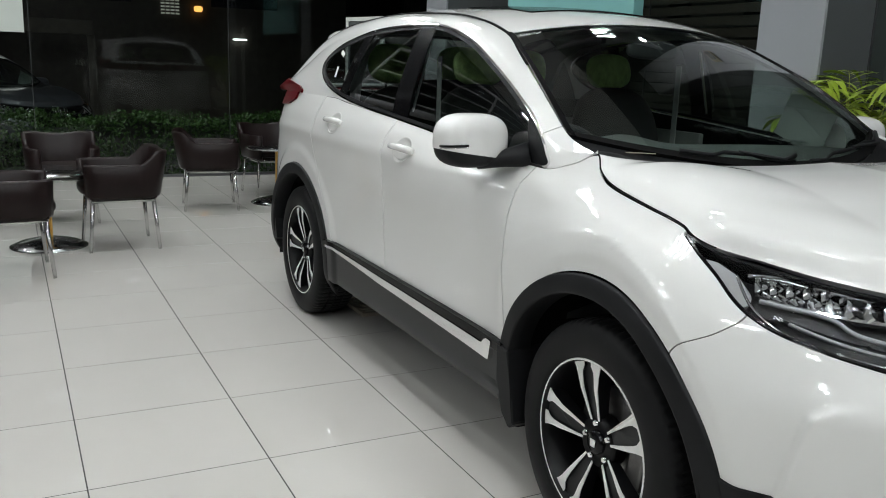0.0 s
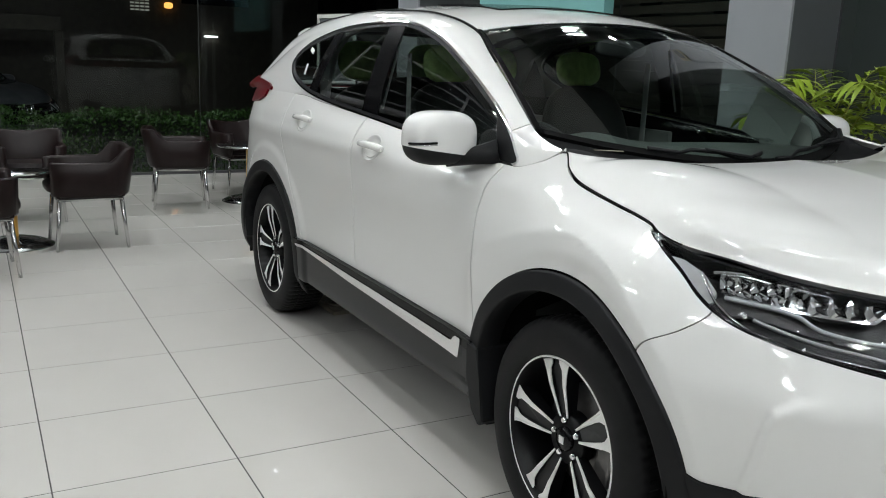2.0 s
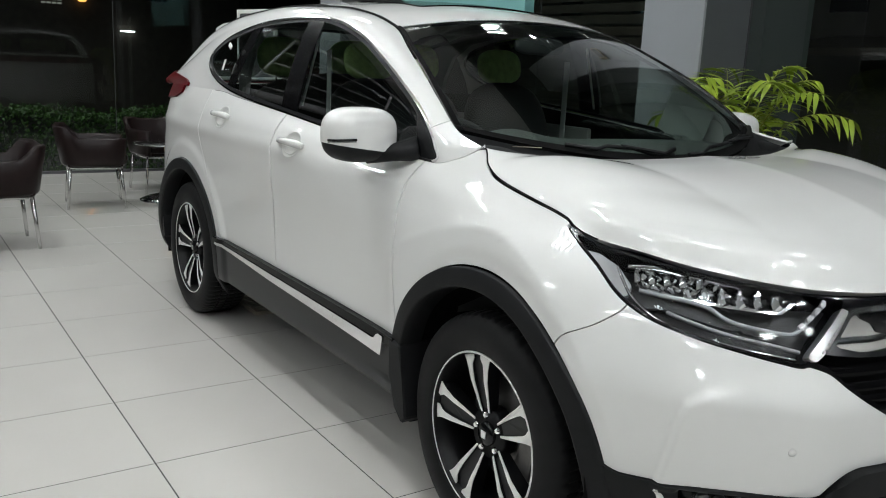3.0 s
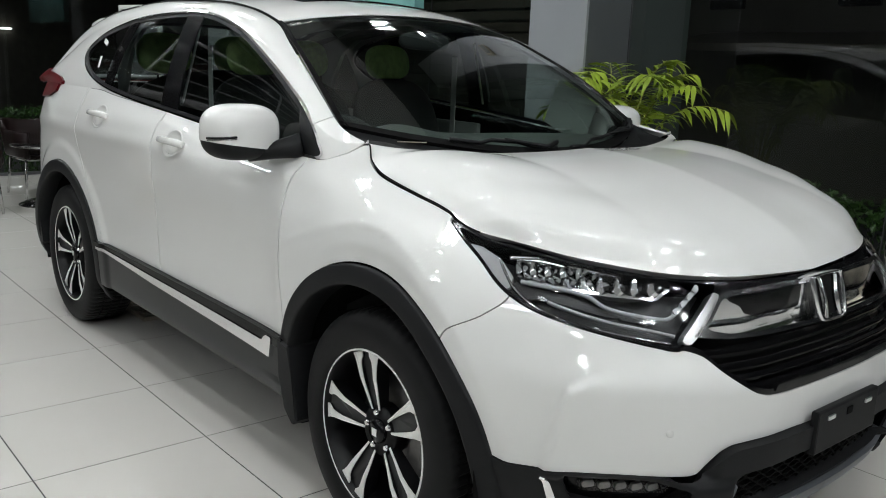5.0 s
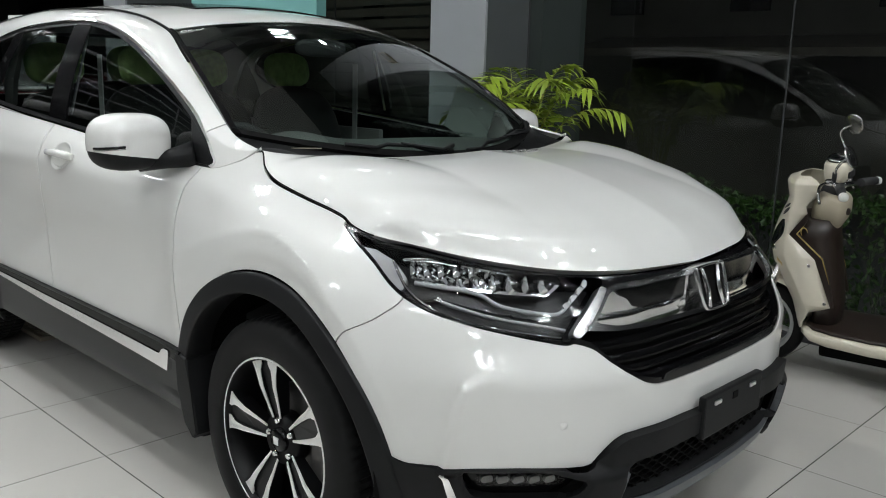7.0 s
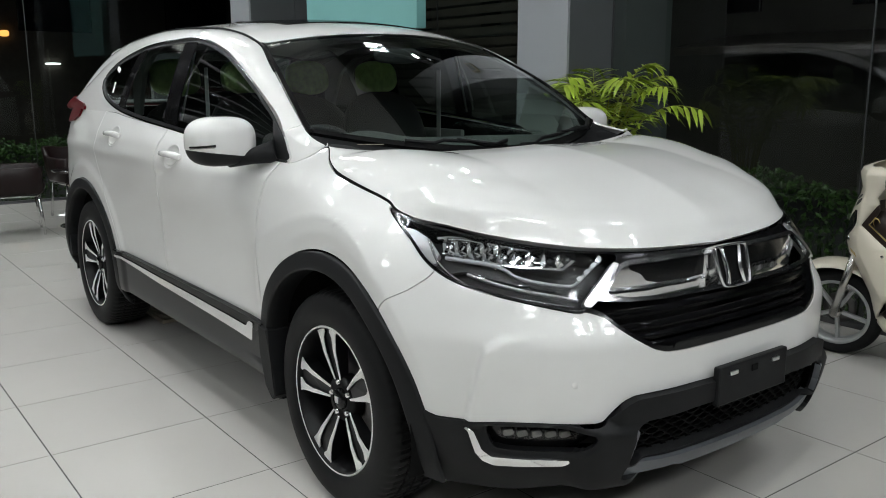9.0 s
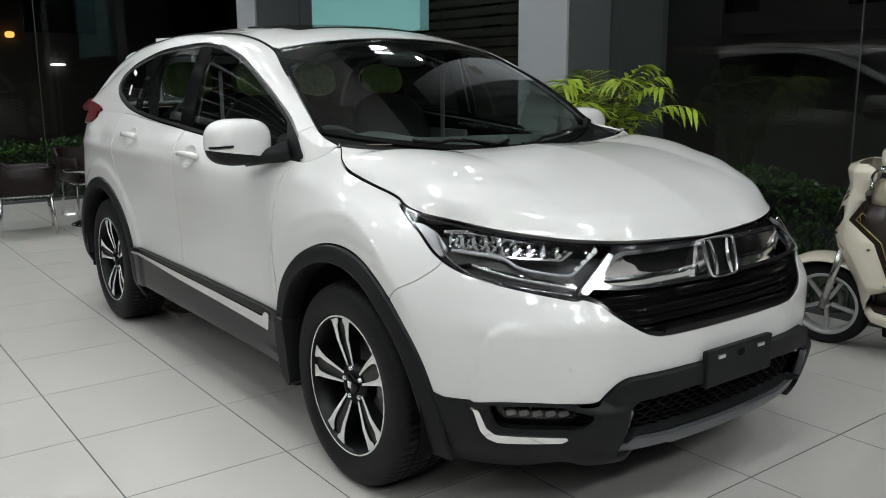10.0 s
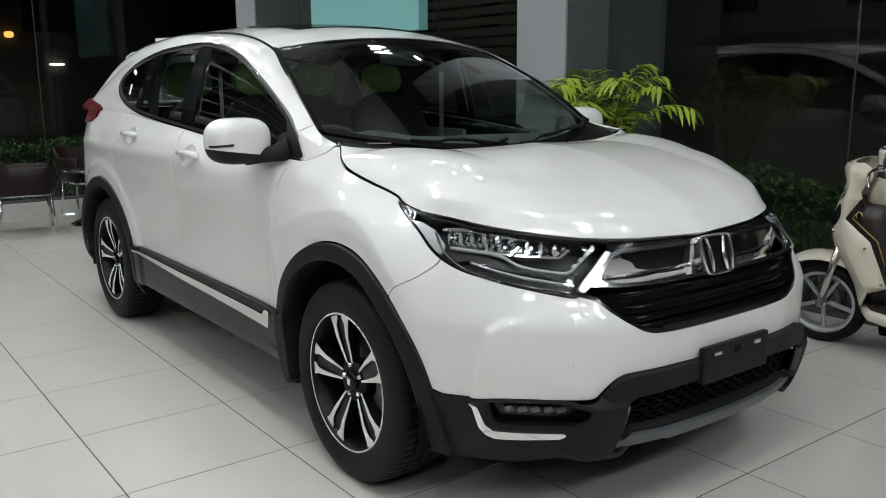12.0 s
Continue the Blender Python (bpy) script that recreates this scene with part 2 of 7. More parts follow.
def lathe(bm, profile, steps=48, axis="z", centre=(0, 0, 0), close=False):
    """Turns a line of (radius, height) round an axis."""
    rings = []
    for k in range(steps):
        a = 2 * math.pi * k / steps
        c, s = math.cos(a), math.sin(a)
        rings.append([bm.verts.new(Vector(centre) + (Vector((r * c, r * s, h)) if axis == "z" else Vector((r * c, h, r * s)))) for r, h in profile])
    n = len(profile)
    for k in range(steps):
        p, q = rings[k], rings[(k + 1) % steps]
        for j in range(n if close else n - 1):
            bm.faces.new((p[j], q[j], q[(j + 1) % n], p[(j + 1) % n])).smooth = True
    bmesh.ops.remove_doubles(bm, verts=bm.verts, dist=1e-5)
    return bm


def prism(bm, outline, lo, hi, m=None):
    """A closed 2D outline raised from lo to hi along z."""
    m = m or Matrix()
    a = [bm.verts.new(m @ Vector((x, y, lo))) for x, y in outline]
    b = [bm.verts.new(m @ Vector((x, y, hi))) for x, y in outline]
    n = len(a)
    bm.faces.new(a[::-1])
    bm.faces.new(b)
    for k in range(n):
        bm.faces.new((a[k], a[(k + 1) % n], b[(k + 1) % n], b[k]))
    return bm


def blob(bm, half, centre, power=2.6, m=None, rows=16, steps=28):
    """A rounded block between a ball and a box."""
    m = m or Matrix()
    sgn = lambda v, e: math.copysign(abs(v) ** e, v)
    e = 2.0 / power
    rings = []
    for i in range(1, rows):
        p = -math.pi / 2 + math.pi * i / rows
        ring = []
        for k in range(steps):
            a = 2 * math.pi * k / steps
            ring.append(bm.verts.new(m @ (Vector(centre) + Vector((half[0] * sgn(math.cos(p), e) * sgn(math.cos(a), e), half[1] * sgn(math.cos(p), e) * sgn(math.sin(a), e), half[2] * sgn(math.sin(p), e))))))
        rings.append(ring)
    lo, hi = bm.verts.new(m @ (Vector(centre) - Vector((0, 0, half[2])))), bm.verts.new(m @ (Vector(centre) + Vector((0, 0, half[2]))))
    for a, b in zip(rings, rings[1:]):
        for k in range(steps):
            bm.faces.new((a[k], a[(k + 1) % steps], b[(k + 1) % steps], b[k])).smooth = True
    for k in range(steps):
        bm.faces.new((lo, rings[0][(k + 1) % steps], rings[0][k])).smooth = True
        bm.faces.new((hi, rings[-1][k], rings[-1][(k + 1) % steps])).smooth = True
    return bm


# ---------------------------------------------------------------- the showroom
WEST, NORTH, EAST, SOUTH, HIGH = -8.36, 2.45, 6.9, -8.4, 4.2


def slab(name, lo, hi, mat, label, category, bevel=0.0):
    bm = bmesh.new()
    size = [b - a for a, b in zip(lo, hi)]
    box(bm, size, [0, 0, 0], bevel=bevel)
    ob = part(name, bm, mat, at=[(a + b) / 2 for a, b in zip(lo, hi)])
    return tagged(ob, label, category, kind="structure")


slab("ground", (-90, -90, -0.30), (90, 90, -0.14), GROUND, "dark asphalt ground outside the showroom at night", "ground")
floor = slab("floor", (WEST, SOUTH, -0.14), (EAST, NORTH, -0.0010), GROUT, "polished cream porcelain tile floor with dark joints", "floor")
slab("ceiling_1", (WEST - 0.2, SOUTH - 0.2, HIGH), (EAST + 0.2, 0.92, HIGH + 0.15), CEILING, "pale grey showroom ceiling", "ceiling")
slab("ceiling_2", (WEST - 0.2, 0.92, HIGH), (EAST + 0.2, NORTH + 0.2, HIGH + 0.15), SOFFIT, "black ceiling void along the shop window", "ceiling")
slab("wall_south", (WEST, SOUTH - 0.2, -0.1), (EAST, SOUTH, HIGH), WALL, "plain dark showroom wall", "wall")
slab("wall_east", (EAST, SOUTH, -0.1), (EAST + 0.2, NORTH, HIGH), WALL, "plain dark showroom wall", "wall")


def glazing(name, along, lo, hi, at, joints, label, glass=None):
    """Tall frameless panes with sealed joints, on a low aluminium channel."""
    wall = thing(name, label, "window", kind="structure", at=(lo, at, 0) if along == "x" else (at, lo, 0))
    edges = [lo, *joints, hi]
    flat = along == "x"
    put = lambda a, b, z0, z1, t: ((b - a, t, z1 - z0), ((a + b) / 2 - lo, 0, (z0 + z1) / 2)) if flat else ((t, b - a, z1 - z0), (0, (a + b) / 2 - lo, (z0 + z1) / 2))
    for a, b in zip(edges, edges[1:]):
        size, centre = put(a + 0.003, b - 0.003, 0.03, HIGH - 0.03, 0.0)
        bm = bmesh.new()
        (x, y, z), (cx, cy, cz) = size, centre
        vs = [bm.verts.new((cx + i * x / 2, cy + i * y / 2, cz + k * z / 2)) for i, k in ((-1, -1), (1, -1), (1, 1), (-1, 1))]
        bm.faces.new(vs)
        pane = part("pane", bm, glass or SHOP_GLASS, wall)
        pane.visible_shadow = False
    for j in joints:
        part("joint", box(bmesh.new(), *put(j - 0.003, j + 0.003, 0.03, HIGH - 0.03, 0.012)), SEALANT, wall)
    part("bottom_channel", box(bmesh.new(), *put(lo, hi, -0.003, 0.03, 0.05)), ALUMINIUM, wall)
    part("top_channel", box(bmesh.new(), *put(lo, hi, HIGH - 0.03, HIGH, 0.06)), ALUMINIUM, wall)
    return wall


glazing("window_1", "y", SOUTH, NORTH, WEST, (-6.2, -4.1, -2.05, 0.03), "tall frameless shop window looking out on the dark car park")
leaning = glazing("window_2", "x", -1.40, EAST, NORTH, (-0.03, 2.07, 4.17), "tall frameless shop window beside the scooter", NEAR_GLASS)
leaning.matrix_world = pose(-1.40, NORTH, 0, 0.3)
glazing("window_3", "x", -6.0, -1.95, NORTH, (-3.9,), "tall shop window behind the car and the teal panel")
glazing("window_4", "x", WEST, -6.45, NORTH, (), "narrow tall shop window beside the far column")


def column(name, x0, x1, y0, y1, seam):
    col = thing(name, "square column clad in light and dark grey panels", "column", kind="structure", at=((x0 + x1) / 2, (y0 + y1) / 2, 0))
    hx, hy = (x1 - x0) / 2, (y1 - y0) / 2
    part("core", box(bmesh.new(), (2 * hx - 0.03, 2 * hy - 0.03, HIGH), (0, 0, HIGH / 2)), PANEL_DARK, col)
    for z0, z1 in ((0, seam - 0.004), (seam + 0.004, HIGH)):
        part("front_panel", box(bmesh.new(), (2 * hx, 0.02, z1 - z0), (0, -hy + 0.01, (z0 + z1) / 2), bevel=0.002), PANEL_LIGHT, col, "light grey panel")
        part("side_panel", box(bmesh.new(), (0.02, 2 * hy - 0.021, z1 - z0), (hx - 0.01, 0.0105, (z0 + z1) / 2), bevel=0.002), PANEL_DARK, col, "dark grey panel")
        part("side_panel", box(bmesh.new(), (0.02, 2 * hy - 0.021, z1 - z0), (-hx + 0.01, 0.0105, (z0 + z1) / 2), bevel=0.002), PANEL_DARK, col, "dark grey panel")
    return col


column("column_1", -1.95, -1.50, 1.64, 2.04, 2.9)
slab("trim_1", (-1.503, 2.041, 0), (-1.494, 2.049, HIGH), ALUMINIUM, "thin pale metal corner strip on the column", "trim")
unit = thing("junction_box", "small yellowed plastic box on the column", "box", at=(-1.70, 1.64, 2.50))
part("case", box(bmesh.new(), (0.15, 0.05, 0.11), (0, -0.025, 0), bevel=0.008), BEIGE_TRIM, unit)
part("cover", box(bmesh.new(), (0.12, 0.006, 0.08), (0, -0.052, 0), bevel=0.002), TRAY, unit)
column("column_2", -6.45, -6.00, 1.64, 2.155, 1.90)

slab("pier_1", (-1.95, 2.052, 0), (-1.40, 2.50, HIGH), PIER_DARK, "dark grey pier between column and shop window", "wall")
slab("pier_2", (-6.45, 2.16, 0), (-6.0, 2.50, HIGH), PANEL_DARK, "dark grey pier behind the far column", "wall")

# brown slatted shutters outside, beyond the panes behind the car
shutter = thing("shutter", "dark brown horizontal slatted shutter outside the window", "shutter", kind="structure", at=(-4.6, 3.6, 0))
for k in range(40):
    part("slat", box(bmesh.new(), (2.8, 0.03, 0.075), (0, 0, 0.08 + 0.1 * k), pose(0, 0, 0, 12)), SLATS, shutter)

# ---------------------------------------------------------------- ceiling lights


def troffer(x, y, turn=0.0, k=1.0):
    lamp = thing("ceiling_light", "white louvred fluorescent ceiling light with four tubes, switched on", "ceiling light", "ceiling lights", at=(x, y, HIGH - 0.001), turn=turn)
    bm = bmesh.new()
    box(bm, (0.62 * k, 0.62 * k, 0.012), (0, 0, -0.006))
    for s in (-1, 1):
        box(bm, (0.012, 0.62 * k, 0.08), (s * (0.31 * k - 0.006), 0, -0.052))
        box(bm, (0.62 * k - 0.024, 0.012, 0.08), (0, s * (0.31 * k - 0.006), -0.052))
    part("tray", bm, TRAY, lamp)
    for i in range(4):
        part("tube", tube(bmesh.new(), [((i - 1.5) * 0.145 * k, -0.28 * k, -0.05), ((i - 1.5) * 0.145 * k, 0.28 * k, -0.05)], 0.016 * k, 6), TUBE, lamp)
    return lamp


first_light = troffer(-4.15, -1.73)
# (-7.3, 0.3) and (-5.9, -3.6) are unseen extras, added to brighten the lounge floor
for x, y in ((-7.3, -1.73), (-7.3, 0.3), (-5.9, -3.6), (-1.05, -1.73), (2.1, -1.73), (5.2, -1.73), (3.1, 0.4), (5.6, 0.4), (-7.3, -5.9), (-4.15, -5.9), (-1.05, -5.9), (2.1, -5.9), (5.2, -5.9)):
    copy_thing(first_light, pose(x, y, HIGH - 0.001))
small_light = troffer(-2.75, 1.62, 0, 0.55)
copy_thing(small_light, pose(1.0, 2.07, HIGH - 0.001))
copy_thing(small_light, pose(2.9, 2.07, HIGH - 0.001))


def square_panel(x, y, k=1.0):
    lamp = thing("ceiling_panel", "square frosted ceiling light panel, switched on", "ceiling light", "square ceiling panels", at=(x, y, HIGH - 0.001))
    bm = bmesh.new()
    for s in (-1, 1):
        box(bm, (0.02, 0.62 * k, 0.03), (s * 0.30 * k, 0, -0.015))
        box(bm, (0.60 * k - 0.02, 0.02, 0.03), (0, s * 0.30 * k, -0.015))
    part("frame", bm, REFLECTOR, lamp)
    part("diffuser", box(bmesh.new(), (0.575 * k, 0.575 * k, 0.01), (0, 0, -0.012)), PANEL_LIT, lamp)
    return lamp


square_panel(-4.15, 0.1)
small_panel = square_panel(5.2, 0.1, 0.6)
for x, y in ((2.1, -3.9), (5.2, -3.9)):
    copy_thing(small_panel, pose(x, y, HIGH - 0.001))


def downlight(x, y):
    lamp = thing("downlight", "small round recessed downlight, switched on", "downlight", "downlights", at=(x, y, HIGH - 0.001))
    part("ring", lathe(bmesh.new(), [(0.045, 0), (0.075, 0), (0.072, -0.012), (0.045, -0.016), (0.045, 0)], 24), REFLECTOR, lamp)
    bm = bmesh.new()
    bmesh.ops.create_circle(bm, cap_ends=True, radius=0.044, segments=20, matrix=Matrix.Translation((0, 0, -0.008)))
    part("lamp_face", bm, DISC, lamp)
    return lamp


first_spot = downlight(-4.15, -0.87)
for x in (-7.3, -2.6, -1.05, 0.5, 2.1, 3.6, 5.2):
    copy_thing(first_spot, pose(x, -0.87, HIGH - 0.001))
    copy_thing(first_spot, pose(x, -2.9, HIGH - 0.001))
    copy_thing(first_spot, pose(x, -4.9, HIGH - 0.001))
copy_thing(first_spot, pose(-2.8, 2.32, HIGH - 0.001))

# steel beams under the ceiling, with a lattice between their booms
for k, x in enumerate((-5.7, -2.6, 0.5, 3.65)):
    beam = thing("roof_truss", "grey painted steel lattice truss under the ceiling", "truss", "roof trusses", kind="structure", at=(x, 0, 0))
    for z in (HIGH - 0.48, HIGH - 0.12):
        part("boom", box(bmesh.new(), (0.06, NORTH - SOUTH - 0.02, 0.06), (0, (NORTH + SOUTH) / 2, z)), STEEL, beam)
    bm = bmesh.new()
    n = 18
    for i in range(n):
        y0, y1 = (SOUTH + 0.05 + (NORTH - SOUTH - 0.1) * j / n for j in (i, i + 1))
        a, b = (HIGH - 0.46, HIGH - 0.14) if i % 2 else (HIGH - 0.14, HIGH - 0.46)
        tube(bm, [(0, y0, a), (0, y1, b)], 0.014, 6)
    part("lattice", bm, STEEL, beam)


# grey railing of a stair along the far glass, seen mirrored in the car's windows
railing = thing("stair_railing", "grey painted steel stair railing by the shop window", "railing", kind="structure", at=(-7.9, 0, 0))
rise = lambda y: 2.45 + 0.27 * (-3.2 - y)
for k in range(5):
    part("rail", tube(bmesh.new(), [(0, y, rise(y) + 0.22 * k) for y in (-3.2, -5.0, -6.6, -8.3)], 0.030 if k == 4 else 0.013, 8), RAIL_GREY, railing)
for y in (-3.2, -5.2, -7.2):
    part("post", tube(bmesh.new(), [(0, y, rise(y) - 0.10), (0, y, rise(y) + 0.88)], 0.022, 8), RAIL_GREY, railing)
part("stringer", tube(bmesh.new(), [(0, -3.2, rise(-3.2) - 0.16), (0, -8.3, rise(-8.3) - 0.16)], 0.09, 4), RAIL_GREY, railing)
part("hanger", tube(bmesh.new(), [(0, -3.2, rise(-3.2) + 0.88), (0, -3.2, HIGH)], 0.015, 8), RAIL_GREY, railing)


# ---------------------------------------------------------------- curves and the car's outer skin
def smooth(a, b, v):
    t = np.clip((np.asarray(v, float) - a) / (b - a), 0, 1)
    return t * t * (3 - 2 * t)


def glide(xs, ys):
    """A monotone cubic through the points; flat beyond its ends."""
    xs, ys = np.array(xs, float), np.array(ys, float)
    h, d = np.diff(xs), np.diff(ys) / np.diff(xs)
    m = np.concatenate([[d[0]], np.where(d[1:] * d[:-1] > 0, 2 * d[1:] * d[:-1] / np.where(np.abs(d[1:] + d[:-1]) < 1e-9, 1, d[1:] + d[:-1]), 0), [d[-1]]])

    def f(v):
        v = np.clip(np.asarray(v, float), xs[0], xs[-1])
        i = np.clip(np.searchsorted(xs, v) - 1, 0, len(h) - 1)
        t = (v - xs[i]) / h[i]
        return (ys[i] * (1 + 2 * t) * (1 - t) ** 2 + h[i] * m[i] * t * (1 - t) ** 2
                + ys[i + 1] * t * t * (3 - 2 * t) + h[i] * m[i + 1] * t * t * (t - 1))
    return f


def rounded(points, n=12, closed=True):
    """A Catmull-Rom line through 2D or 3D points."""
    p = np.array(points, float)
    k = len(p)
    rows = []
    for i in range(k if closed else k - 1):
        a, b, c, d = (p[(i + j) % k] if closed else p[min(max(i + j, 0), k - 1)] for j in (-1, 0, 1, 2))
        for t in np.arange(n) / n:
            rows.append(0.5 * (2 * b + (c - a) * t + (2 * a - 5 * b + 4 * c - d) * t * t + (3 * b - a - 3 * c + d) * t ** 3))
    if not closed:
        rows.append(p[-1])
    return np.array(rows)


def inside(px, py, poly):
    """Signed distance to a closed outline, positive inside."""
    poly = np.asarray(poly, float)
    best = np.full(px.shape, 1e9)
    odd = np.zeros(px.shape, bool)
    for (ax, ay), (bx, by) in zip(poly, np.roll(poly, -1, 0)):
        ex, ey = bx - ax, by - ay
        t = np.clip(((px - ax) * ex + (py - ay) * ey) / (ex * ex + ey * ey + 1e-12), 0, 1)
        best = np.minimum(best, (px - ax - t * ex) ** 2 + (py - ay - t * ey) ** 2)
        if abs(ey) > 1e-12:
            cross = ((ay > py) != (by > py)) & (px < ax + ex * (py - ay) / ey)
            odd ^= cross
    return np.where(odd, 1, -1) * np.sqrt(best)


LEVELS = (0.20, 0.33, 0.50, 0.65, 0.80, 0.90, 1.00, 1.08, 1.16, 1.30)
STATIONS = (
    (0.60, (0.80, 0.88, 0.915, 0.92, 0.905, 0.865, 0.79, 0.75, 0.71, 0.66)),
    (0.25, (0.84, 0.90, 0.922, 0.922, 0.905, 0.868, 0.785, 0.75, 0.71, 0.66)),
    (0.00, (0.85, 0.90, 0.923, 0.924, 0.912, 0.885, 0.835, 0.77, 0.72, 0.66)),
    (-0.25, (0.85, 0.90, 0.918, 0.918, 0.910, 0.89, 0.845, 0.80, 0.75, 0.68)),
    (-0.55, (0.84, 0.90, 0.905, 0.903, 0.905, 0.90, 0.868, 0.80, 0.76, 0.70)),
    (-1.00, (0.83, 0.90, 0.900, 0.898, 0.905, 0.915, 0.908, 0.865, 0.80, 0.72)),
    (-1.50, (0.83, 0.90, 0.900, 0.898, 0.905, 0.917, 0.920, 0.905, 0.845, 0.74)),
    (-2.10, (0.83, 0.90, 0.903, 0.905, 0.912, 0.920, 0.924, 0.912, 0.87, 0.79)),
    (-2.66, (0.84, 0.90, 0.922, 0.924, 0.922, 0.920, 0.922, 0.912, 0.885, 0.82)),
    (-3.30, (0.82, 0.90, 0.920, 0.922, 0.922, 0.920, 0.915, 0.905, 0.885, 0.83)),
)
OUTLINE = ((0.905, 0), (0.903, 0.12), (0.898, 0.22), (0.885, 0.367), (0.83, 0.55), (0.725, 0.70), (0.625, 0.79), (0.52, 0.852), (0.405, 0.90), (0.285, 0.922),
           (0.10, 0.925), (-0.5, 0.925), (-1.2, 0.925), (-2.0, 0.925), (-2.6, 0.925), (-2.95, 0.915), (-3.22, 0.88), (-3.42, 0.80), (-3.55, 0.62), (-3.61, 0.35), (-3.62, 0))
NOSE = glide((0.20, 0.31, 0.45, 0.56, 0.65, 0.75, 0.85, 0.89, 0.95, 1.0, 1.1, 1.3), (-0.10, -0.03, -0.004, 0, 0, -0.045, -0.095, -0.12, -0.19, -0.27, -0.4, -0.6))
TAIL = glide((0.2, 0.4, 0.65, 0.9, 1.1, 1.3), (0.12, 0.02, 0, 0.06, 0.14, 0.26))
_line = rounded(OUTLINE, 40, closed=False)
_arc = np.concatenate([[0], np.cumsum(np.hypot(*np.diff(_line, axis=0).T))])
LENGTH = _arc[-1]


def raw_width(x, z):
    """Half the car's width at a station and a height, station by station."""
    rows = np.stack([glide(LEVELS, w)(z) for _, w in STATIONS])
    xs = np.array([s for s, _ in STATIONS])
    v = np.clip(-np.asarray(x, float), -xs[0], -xs[-1])
    i = np.clip(np.searchsorted(-xs, v) - 1, 0, len(xs) - 2)
    t = (v + xs[i]) / (xs[i] - xs[i + 1])
    pick = lambda k: np.take_along_axis(rows, np.clip(k, 0, len(xs) - 1)[None], 0)[0]
    a, b, c, d = pick(i - 1), pick(i), pick(i + 1), pick(i + 2)
    return b + 0.5 * t * (c - a + t * (2 * a - 5 * b + 4 * c - d + t * (3 * (b - c) + d - a)))


def bell(values, step, sigma, axis):
    """A bell-shaped running mean along one axis."""
    n = int(math.ceil(3 * sigma / step))
    k = np.exp(-0.5 * (np.arange(-n, n + 1) * step / sigma) ** 2)
    pad = [(n, n) if i == axis else (0, 0) for i in range(values.ndim)]
    wide = np.pad(values, pad, mode="reflect", reflect_type="odd")
    return np.apply_along_axis(lambda r: np.convolve(r, k / k.sum(), "valid"), axis, wide)


_fx, _fz = np.arange(-3.9, 1.1, 0.02), np.arange(0.10, 1.45, 0.01)
_fair = bell(bell(raw_width(*np.meshgrid(_fx, _fz, indexing="ij")), 0.02, 0.10, 0), 0.01, 0.020, 1)


def width_at(x, z):
    """Half the car's width at a station and a height, faired into one smooth surface."""
    x, z = np.broadcast_arrays(np.asarray(x, float), np.asarray(z, float))
    u = np.clip((x - _fx[0]) / 0.02, 1, len(_fx) - 3.001)
    v = np.clip((z - _fz[0]) / 0.01, 1, len(_fz) - 3.001)
    i, j = u.astype(int), v.astype(int)

    def weights(t):
        return (-0.5 * t + t * t - 0.5 * t ** 3, 1 - 2.5 * t * t + 1.5 * t ** 3, 0.5 * t + 2 * t * t - 1.5 * t ** 3, -0.5 * t * t + 0.5 * t ** 3)
    total = 0.0
    for a, wa in enumerate(weights(u - i)):
        for b, wb in enumerate(weights(v - j)):
            total = total + wa * wb * _fair[i + a - 1, j + b - 1]
    return total


def skin(s, z):
    """A point of the lower body: s metres round from the middle of the nose, z up. Returns x, half-width, z."""
    s, z = np.broadcast_arrays(np.asarray(s, float), np.asarray(z, float))
    x, w = np.interp(s, _arc, _line[:, 0]), np.interp(s, _arc, _line[:, 1])
    x = x + NOSE(z) * smooth(0.0, 0.8, x) + TAIL(z) * smooth(-2.9, -3.6, x)
    w = w * width_at(x, z) / 0.925
    # the corner crease of the bumper and the swelling over the wheels
    return x, w, z


# ---------------------------------------------------------------- sheets that panels are cut from


class Sheet:
    """A grid of points with outward normals; panels are cut out of it along signed fields."""

    def __init__(self, points, flip=False):
        self.p = np.array(points, float)
        du, dv = np.gradient(self.p, axis=0), np.gradient(self.p, axis=1)
        n = np.cross(du, dv)
        n /= np.linalg.norm(n, axis=-1, keepdims=True) + 1e-12
        self.n = -n if flip else n

    def raised(self, height):
        return Sheet(self.p + self.n * np.asarray(height)[..., None], False)._like(self)

    def _like(self, other):
        if (self.n * other.n).sum() < 0:
            self.n = -self.n
        return self


